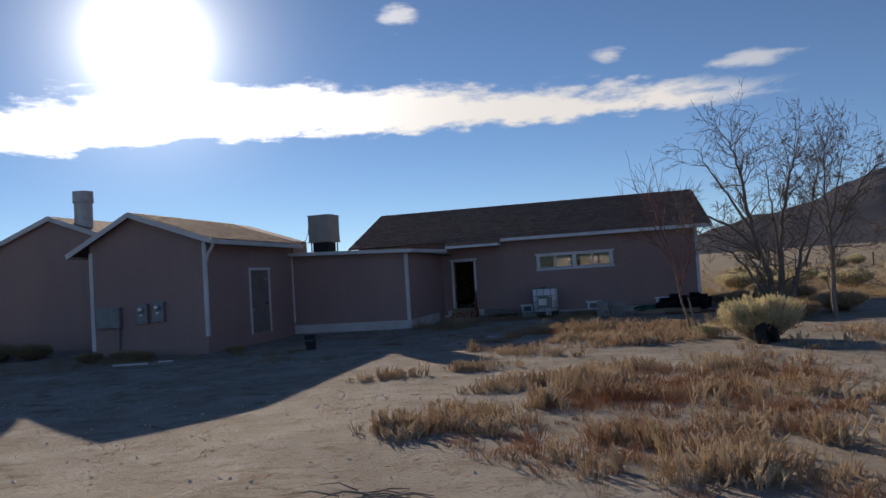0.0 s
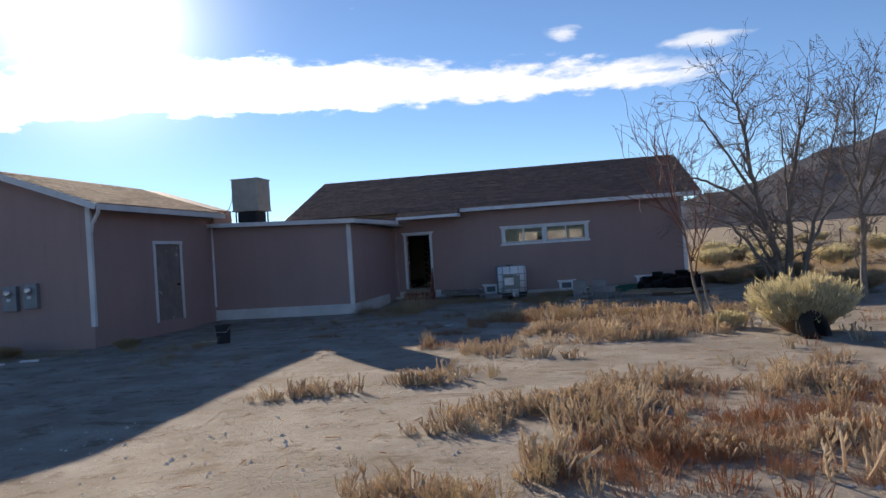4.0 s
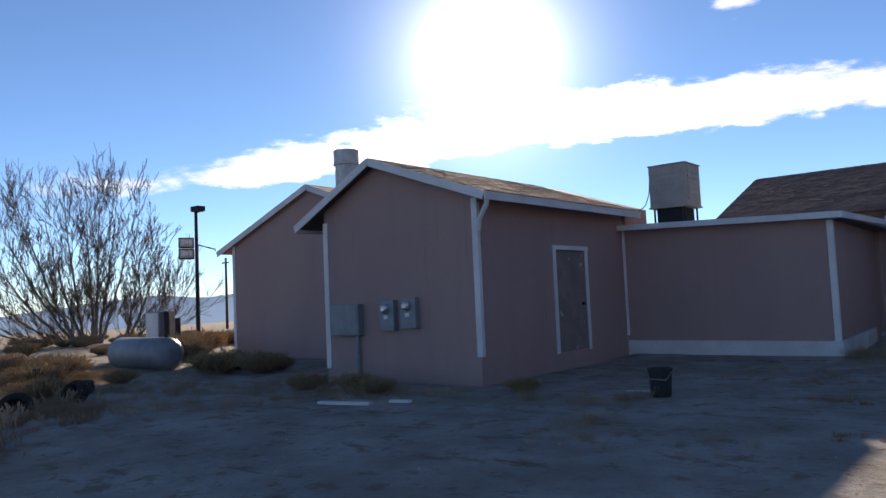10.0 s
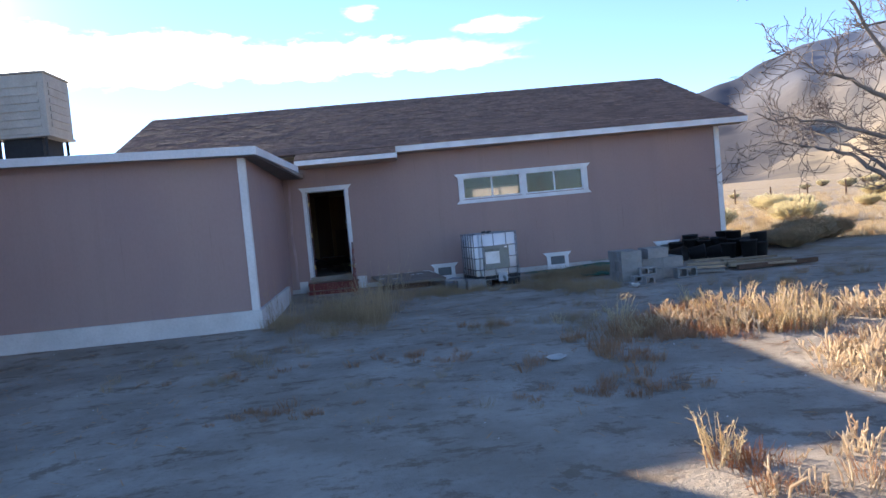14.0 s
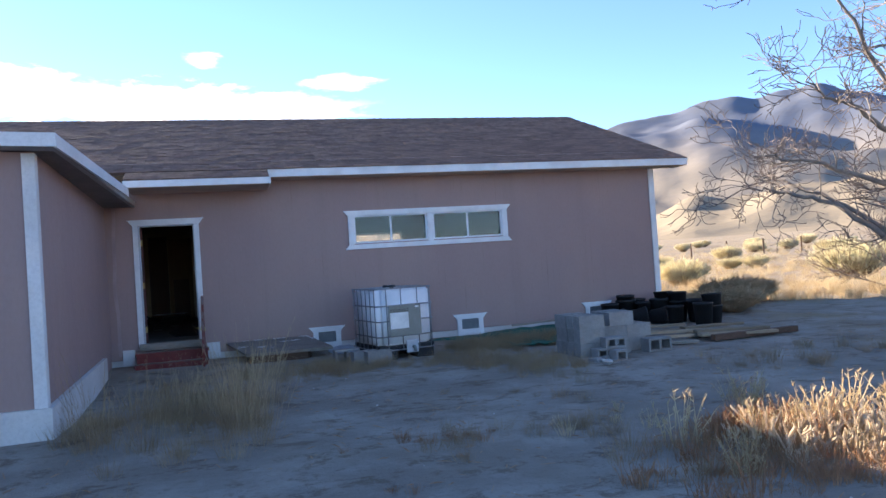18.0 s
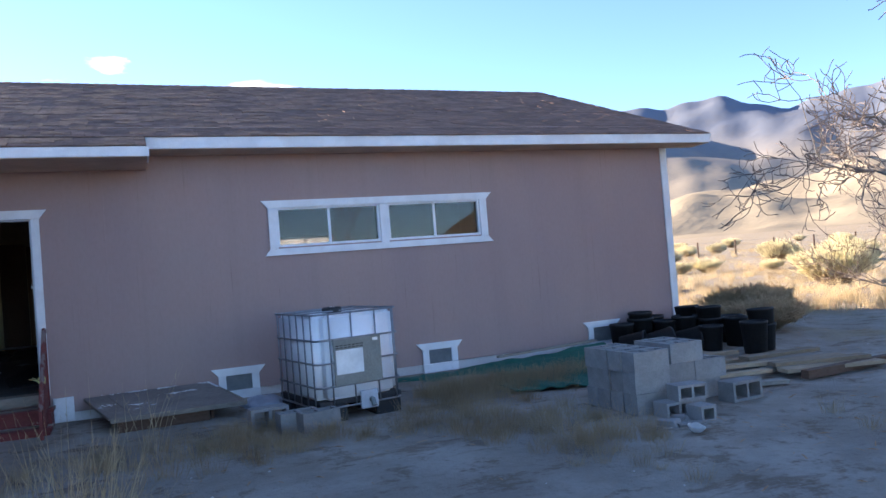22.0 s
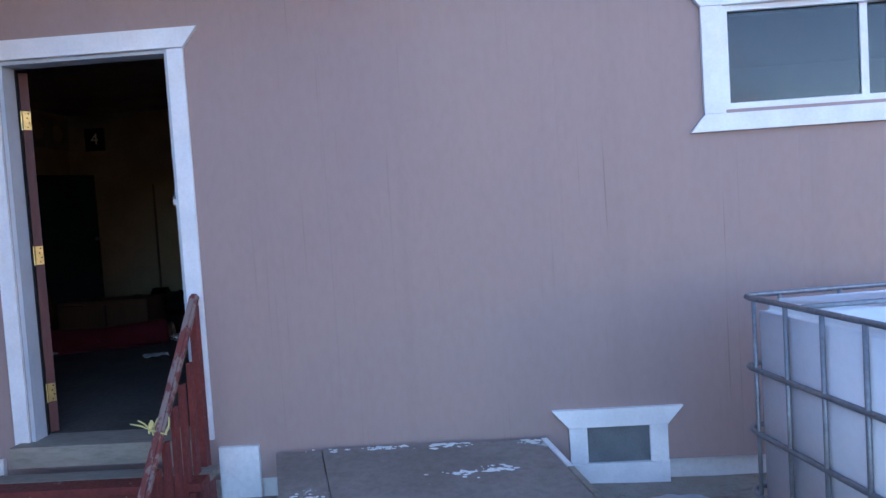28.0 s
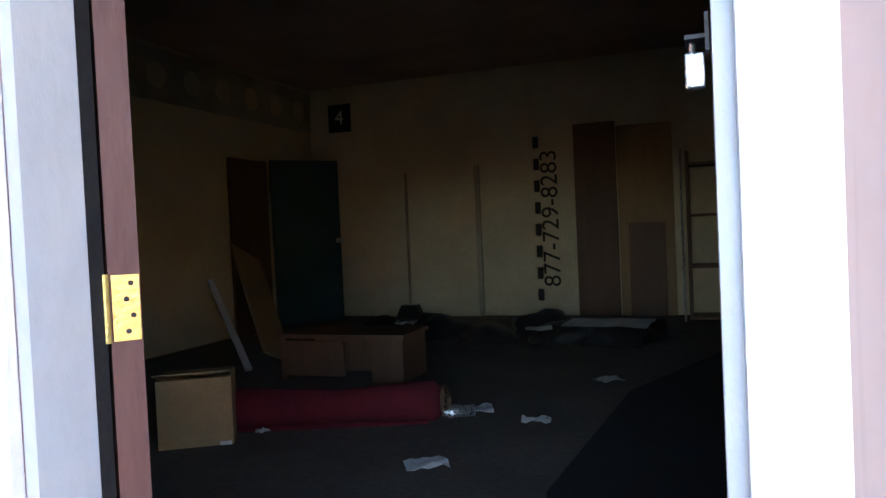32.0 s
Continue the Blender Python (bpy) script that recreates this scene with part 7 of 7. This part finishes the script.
def finger_template(seed):
    """A tuft of stubby upright dead stems, each with a few short blunt side shoots."""
    rnd = random.Random(seed)
    s = Sticks()
    for _ in range(rnd.randint(6, 10)):
        a, r = rnd.uniform(0, 6.283), 0.15 * rnd.random() ** 0.6
        foot = Vector((math.cos(a) * r, math.sin(a) * r, -0.02))
        h, thick = 0.19 * rnd.uniform(0.4, 1.15), rnd.uniform(0.006, 0.0105)
        way = Vector((math.cos(a) * 0.5 * r / 0.15 + rnd.gauss(0, 0.22), math.sin(a) * 0.5 * r / 0.15 + rnd.gauss(0, 0.22), 1)).normalized()
        bend = Vector((rnd.gauss(0, 0.12), rnd.gauss(0, 0.12), 0))
        mid, top = foot + way * h * 0.55, foot + (way + bend).normalized() * h
        s.stick([foot, mid, top, top + way * 0.012], [thick * 0.85, thick, thick * 0.8, thick * 0.25], 5)
        for _ in range(rnd.randint(1, 4)):
            p = foot.lerp(mid, rnd.uniform(0.3, 1.0)) if rnd.random() < 0.6 else mid.lerp(top, rnd.uniform(0.0, 0.8))
            out = Vector((rnd.gauss(0, 0.6), rnd.gauss(0, 0.6), 1)).normalized()
            long = rnd.uniform(0.025, 0.07)
            s.stick([p, p + out * long, p + (out + way * 0.5).normalized() * (long + 0.012)], [thick * 0.7, thick * 0.75, thick * 0.25], 4)
    return np.array(s.verts, float), s.faces


def sow(name, templates, places, material, label, category):
    verts, faces, count = [], [], 0
    rnd = random.Random(len(places))
    for x, y, size in places:
        v, f = templates[rnd.randrange(len(templates))]
        a = rnd.uniform(0, 6.283)
        c, s = math.cos(a) * size, math.sin(a) * size
        moved = np.column_stack((v[:, 0] * c - v[:, 1] * s + x, v[:, 0] * s + v[:, 1] * c + y, v[:, 2] * size * rnd.uniform(0.8, 1.2) + ground_height(x, y)))
        verts.append(moved)
        faces += [tuple(i + count for i in q) for q in f]
        count += len(v)
    me = bpy.data.meshes.new(name)
    me.from_pydata(np.concatenate(verts).tolist(), [], faces)
    me.materials.append(material)
    tagged(new(name, me), label, category, kind="stuff")


def scatter(seed, patches):
    """Places in soft-edged ovals: centre, radii, count, size."""
    rnd = random.Random(seed)
    out = []
    for cx, cy, rx, ry, count, size in patches:
        for _ in range(count):
            a, r = rnd.uniform(0, 6.283), rnd.random() ** 0.55 * rnd.uniform(0.8, 1.3)
            x, y = cx + math.cos(a) * r * rx, cy + math.sin(a) * r * ry
            if blocked(x, y) or (noise.noise((x * 0.8, y * 0.8, 2.2)) < -0.02 and rnd.random() < 0.72):
                continue
            out.append((x, y, size * rnd.uniform(0.55, 1.3)))
    return out


def blocked(x, y):
    return (-4.9 < x < -0.05 and y > -5.95) or (-0.3 < x < 10.3 and y > -0.12) or (-9.0 < x < -4.6 and -11.6 < y < -5) or (-17.2 < x < -8.5 and y > -8.1) or (3.4 < x < 4.7 and -2.1 < y < -0.7) \
        or (6.0 < x < 7.4 and -4.1 < y < -3.1) or (1.35 < x < 3.1 and -1.2 < y < 0) or (-0.1 < x < 1.15 and -0.7 < y < 0) or y < -41


FINGER = [finger_template(20 + k) for k in range(8)]
WEED = [clump_template(40 + k, 30, 0.15, 0.15, 0.0032, 1, 0.5) for k in range(5)]
TALL_WEED = [clump_template(60 + k, 17, 0.12, 0.33, 0.0045, 5, 0.5) for k in range(4)]
GRASS = [clump_template(80 + k, 26, 0.1, 0.24, 0.0024, 0, 0.6) for k in range(4)]
REED = [clump_template(90 + k, 11, 0.18, 0.7, 0.0022, 2, 0.42) for k in range(3)]
FINE_GRASS = [clump_template(100 + k, 44, 0.13, 0.21, 0.0015, 0, 0.6) for k in range(5)]
# clumps of finger-like stalks in the sun; each row: middle, half sizes, how many, size
stalk_patches = [(5.1, -23.1, 0.45, 0.4, 46, 1.1), (5.8, -23.1, 0.45, 0.4, 40, 1.05), (5.4, -22.1, 0.5, 0.3, 26, 0.95), (2.8, -18.1, 0.3, 0.2, 9, 0.8), (3.4, -17.9, 0.5, 0.25, 16, 0.9), (4.4, -17.4, 0.7, 0.4, 30, 0.95),
                 (4.9, -14.5, 0.5, 0.35, 24, 0.95), (5.5, -15.4, 0.4, 0.4, 26, 1.0), (6.0, -13.9, 0.7, 0.5, 40, 0.95), (5.6, -19.9, 0.4, 0.3, 10, 0.9), (6.2, -19.3, 0.5, 0.3, 24, 1.0), (6.9, -19.5, 0.5, 0.5, 40, 1.0), (6.26, -21.5, 0.25, 0.2, 14, 1.15),
                 (7.0, -20.8, 0.5, 0.3, 24, 0.9), (8.2, -21.0, 0.8, 0.4, 40, 0.95), (8.8, -21.6, 0.5, 0.4, 24, 1.0), (7.6, -18.3, 0.8, 0.5, 50, 0.95), (8.7, -18.6, 0.6, 0.7, 50, 1.0), (6.6, -24.5, 0.35, 0.3, 30, 1.05), (7.1, -24.6, 0.4, 0.3, 36, 1.05),
                 (9.57, -21.0, 0.16, 0.12, 6, 1.6), (9.1, -23.7, 0.25, 0.25, 16, 1.55), (8.3, -24.1, 0.35, 0.3, 22, 1.2), (8.1, -24.9, 0.4, 0.3, 24, 1.15), (8.7, -24.8, 0.4, 0.3, 20, 1.2), (7.5, -23.3, 0.5, 0.4, 36, 0.95), (8.5, -22.9, 0.5, 0.3, 24, 1.0),
                 (6.2, -23.0, 0.3, 0.3, 14, 0.9), (10.3, -21.5, 0.5, 0.4, 22, 1.0), (5.5, -19.4, 0.2, 0.15, 4, 0.9), (5.7, -20.1, 0.2, 0.2, 6, 0.9), (5.2, -20.2, 0.15, 0.15, 3, 0.9), (6.6, -19.3, 0.45, 0.4, 40, 1.15), (6.9, -20.0, 0.4, 0.3, 24, 1.1), (6.3, -15.7, 0.1, 0.1, 3, 1.0),
                 (6.2, -11.9, 0.9, 0.8, 110, 1.1), (7.4, -13.2, 0.8, 0.8, 90, 1.1), (7.4, -11.4, 1.2, 0.9, 130, 1.05), (8.6, -12.4, 0.9, 0.9, 90, 1.0), (9.6, -17.5, 1.2, 2.0, 50, 0.95), (9.4, -26.4, 1.4, 1.2, 60, 1.0), (10.2, -24.6, 1.2, 1.2, 60, 1.05), (11.2, -22.8, 1.4, 1.2, 50, 1.0),
                 (12.5, -20.5, 2.0, 2.4, 60, 0.95), (12.5, -14.0, 2.5, 2.4, 70, 1.0), (6.6, -9.3, 1.4, 0.5, 90, 1.15), (8.4, -9.4, 1.6, 0.6, 80, 1.2), (3.86, -13.5, 0.14, 0.1, 6, 0.6), (4.52, -13.3, 0.16, 0.1, 6, 0.75), (4.05, -13.95, 0.3, 0.12, 12, 0.7), (4.3, -13.6, 0.3, 0.15, 10, 0.6), (5.1, -8.9, 0.5, 0.3, 16, 1.2), (-7.4, -19.3, 1.2, 0.8, 70, 1.15), (-9.4, -18.2, 1.6, 1.0, 80, 1.2), (-4.1, -21.0, 0.4, 0.25, 14, 1.4), (-11.5, -16.6, 1.6, 1.0, 60, 1.3)]
sow("stalk_weeds", FINGER, scatter(1, stalk_patches), M["stalk"], "clumps of tan finger-like dead weed stalks", "weeds")
weed_patches = [(7.8, -21.8, 1.7, 1.7, 260, 0.9), (8.6, -19.8, 1.8, 1.8, 190, 0.85), (7.6, -23.8, 1.5, 0.9, 110, 0.9), (6.0, -23.0, 0.9, 0.6, 50, 0.8), (2.2, -9.2, 0.9, 0.5, 26, 0.5), (3.6, -11.6, 0.8, 0.4, 26, 0.5), (0.9, -11.2, 0.8, 0.3, 22, 0.45), (4.4, -10.6, 0.7, 0.4, 26, 0.6), (2.9, -7.6, 0.6, 0.4, 20, 0.45),
                (0.2, -9.4, 0.7, 0.3, 18, 0.45), (1.6, -13.6, 0.5, 0.3, 10, 0.4), (10.6, -21.0, 2.5, 2.2, 60, 0.8), (6.6, -10.3, 1.4, 1.2, 46, 0.9), (8.3, -10.8, 2.0, 1.2, 50, 0.9), (13.5, -21.5, 3, 4, 48, 0.9), (12.5, -13.5, 3, 3, 64, 1.0),
                (9.4, -26.6, 1.8, 1.5, 50, 0.9), (4.7, -9.2, 1.0, 0.9, 70, 0.9), (3.6, -10.6, 0.9, 0.7, 16, 0.8), (-7.2, -19.4, 1.4, 0.9, 70, 1.1), (-9.6, -17.6, 1.8, 1.2, 80, 1.2)]
weed_patches += [(3.9, -13.55, 0.22, 0.14, 12, 0.8), (4.1, -13.9, 0.4, 0.12, 16, 0.8), (5.4, -8.6, 0.9, 0.5, 60, 1.1)]
sow("dry_weeds", WEED, scatter(21, weed_patches), M["dry_weed"], "low russet dried weeds over the open yard", "weeds")
sow("tall_dry_weeds", TALL_WEED, scatter(2, [(5.0, -8.6, 0.5, 0.25, 7, 0.9), (4.6, -9.0, 0.5, 0.4, 5, 0.7), (3.88, -13.5, 0.2, 0.12, 2, 0.8), (4.55, -13.25, 0.14, 0.1, 2, 0.8), (5.7, -8.7, 0.6, 0.3, 9, 1.0), (6.4, -8.6, 1.2, 0.3, 14, 0.95), (5.0, -17.3, 0.8, 0.6, 6, 0.6), (8.4, -22, 3.0, 3.0, 36, 0.7), (4.6, -15.1, 0.5, 0.4, 4, 0.6), (6.8, -9.6, 1.5, 0.6, 26, 0.7), (8.6, -9.4, 1.6, 0.6, 26, 0.8),
                                         (9.4, -21, 0.3, 0.3, 4, 1.0), (7.0, -9.6, 1.6, 0.9, 16, 0.85), (5.9, -7.6, 0.3, 0.3, 4, 0.85), (4.6, -7.6, 0.6, 0.5, 4, 0.6)]), M["straw"], "upright straw-coloured dead stalks", "weeds")
grass_patches = [(5.6, -1.5, 0.7, 0.3, 60, 1.0), (6.4, -1.75, 0.9, 0.3, 60, 0.95), (5.2, -2.1, 0.6, 0.3, 40, 0.9), (0.9, -5.2, 0.9, 1.8, 80, 0.9), (1.2, -3.3, 0.9, 1.0, 34, 0.9), (3.6, -2.5, 1.4, 0.5, 60, 0.75), (5.3, -2.4, 1.3, 0.6, 45, 0.75), (5.4, -3.5, 0.9, 0.8, 34, 0.75), (2.2, -2.4, 0.9, 0.5, 50, 1.0), (4.9, -5.6, 1.0, 1.2, 20, 0.6), (8.4, -5.6, 1.6, 0.8, 40, 0.8), (-0.2, -8.6, 1.4, 1.2, 30, 0.7),
                 (8.6, -22, 3.6, 3.6, 130, 0.65), (8, -10.5, 2.5, 1.6, 60, 1.0), (-6.4, -13.2, 2.4, 1.0, 90, 0.9), (-2.5, -12.3, 1.2, 0.8, 40, 0.8), (-0.6, -14.6, 1.6, 0.8, 30, 0.7), (-9.0, -15.0, 2.4, 1.6, 120, 0.9), (-11, -17.5, 2.8, 1.8, 420, 1.1), (-7.8, -19.2, 1.8, 1.2, 220, 1.05), (-13, -19.5, 3.0, 2.0, 260, 1.1),
                 (-16, -14, 5, 3, 260, 1.1), (6.6, -9.4, 1.5, 0.5, 40, 0.8), (8.8, -9.4, 1.6, 0.7, 40, 0.95), (4.8, -9.0, 0.9, 0.6, 60, 0.8), (-8.6, -20.2, 1.4, 1.0, 240, 1.0), (-6.9, -20.6, 1.2, 0.6, 120, 0.9), (3.8, -7.8, 0.9, 0.7, 24, 0.7), (2.6, -11.0, 1.4, 1.6, 16, 0.5), (6.7, -1.5, 1.5, 0.5, 46, 0.8), (3.2, -2.0, 0.6, 0.3, 26, 0.8), (4.6, -2.7, 1.6, 0.5, 55, 0.75), (5.4, -3.6, 0.8, 0.8, 40, 0.8), (5.5, -4.5, 0.6, 0.4, 24, 0.7), (2.9, -2.9, 0.9, 0.5, 34, 0.8), (0.9, -5.2, 1.0, 1.8, 120, 1.0)]
sow("dry_grass", FINE_GRASS, scatter(3, grass_patches), M["yard_grass"], "dull straw grass in loose tufts", "grass")
field = random.Random(9)
far_tufts = []
while len(far_tufts) < 2600:
    a, r = radians(field.uniform(8, 78)), 14 + 62 * field.random() ** 1.4
    x, y = r * math.sin(a) + 5, r * math.cos(a) - 9
    if not blocked(x, y) and not (x < 10.6 and y < 8.5 and y > -0.3):
        far_tufts.append((x, y, field.uniform(0.9, 1.9)))
sow("field_grass", GRASS, far_tufts, M["straw"], "golden dry grass over the open field", "grass")
sow("reeds", REED, scatter(5, [(0.6, -4.6, 0.7, 1.0, 20, 0.8), (1.4, -5.6, 0.6, 0.7, 18, 0.95), (0.5, -6.0, 0.4, 0.4, 9, 0.8), (1.9, -4.0, 0.5, 0.5, 20, 1.0), (1.9, -2.5, 0.3, 0.3, 10, 0.9)]), M["reed"], "tall thin straw stems near the doorway", "grass")

# bits of straw and twig strewn over the soil
bit_rnd = random.Random(15)
verts, faces = [], []
for _ in range(9500):
    x, y = bit_rnd.uniform(-8, 13), bit_rnd.uniform(-29, -0.3)
    if blocked(x, y) or noise.noise((x * 0.5, y * 0.5, 9.0)) < bit_rnd.uniform(-0.5, 0.4):
        continue
    a, long, wide = bit_rnd.uniform(0, 3.142), bit_rnd.uniform(0.02, 0.13), bit_rnd.uniform(0.002, 0.006)
    z, n = ground_height(x, y) + bit_rnd.uniform(0.0, 0.012), len(verts)
    u, v = Vector((math.cos(a), math.sin(a), bit_rnd.uniform(-0.1, 0.25))) * long / 2, Vector((-math.sin(a), math.cos(a), 0)) * wide
    c = Vector((x, y, z + 0.008))
    verts += [tuple(c - u - v), tuple(c + u - v * 0.5), tuple(c + u + v * 0.5), tuple(c - u + v), tuple(c + Vector((0, 0, wide * 1.5)))]
    faces += [(n, n + 1, n + 4), (n + 1, n + 2, n + 4), (n + 2, n + 3, n + 4), (n + 3, n, n + 4)]
me = bpy.data.meshes.new("straw_litter")
me.from_pydata(verts, [], faces)
me.materials.append(M["dry_weed"])
tagged(new("straw_litter", me), "loose bits of straw and twig on the soil", "litter", kind="stuff")

# stones and grit
stone_rnd = random.Random(14)
verts, faces = [], []
for _ in range(5200):
    x, y = stone_rnd.uniform(-6, 14), stone_rnd.uniform(-31, -19) if _ % 6 else stone_rnd.uniform(-19, -2)
    if blocked(x, y):
        continue
    r = (0.006 + 0.025 * stone_rnd.random() ** 5) * (1.0 if y < -19 else 0.5)
    z, n = ground_height(x, y), len(verts)
    jig = [Vector(d) * r * stone_rnd.uniform(0.7, 1.3) for d in ((1, 0, 0), (0, 1, 0), (-1, 0, 0), (0, -1, 0), (0.1, 0, 0.8))]
    verts += [tuple(Vector((x, y, z)) + j) for j in jig]
    faces += [(n, n + 1, n + 4), (n + 1, n + 2, n + 4), (n + 2, n + 3, n + 4), (n + 3, n, n + 4)]
me = bpy.data.meshes.new("stones")
me.from_pydata(verts, [], faces)
me.materials.append(M["stone"])
tagged(new("stones", me), "small pale stones and grit on the dirt", "stones", kind="stuff")

# ---- field fence ----
fence = thing("field_fence", (26, 22, 0.3), "distant line of wooden fence posts with wire", "fence")
posts = []
for k in range(26):
    a = radians(14 + k * 2.6)
    x, y = 62 * math.sin(a) + 6, 62 * math.cos(a) - 12
    z = ground_height(x, y)
    bm = bmesh.new()
    tube(bm, [(x, y, z - 0.2), (x + 0.03, y, z + 1.25)], [0.07, 0.06], 7)
    part("post", bm, M["rust_wood"], fence)
    posts.append((x, y, z))
for h in (0.5, 0.85, 1.15):
    bm = bmesh.new()
    tube(bm, [(x, y, z + h) for x, y, z in posts], 0.006, 4)
    part("wire", bm, M["galvanised"], fence)

# ---- roof shingles laid one by one ----
for me, m, parent in late_pieces:
    piece("shingle", me, m, parent)
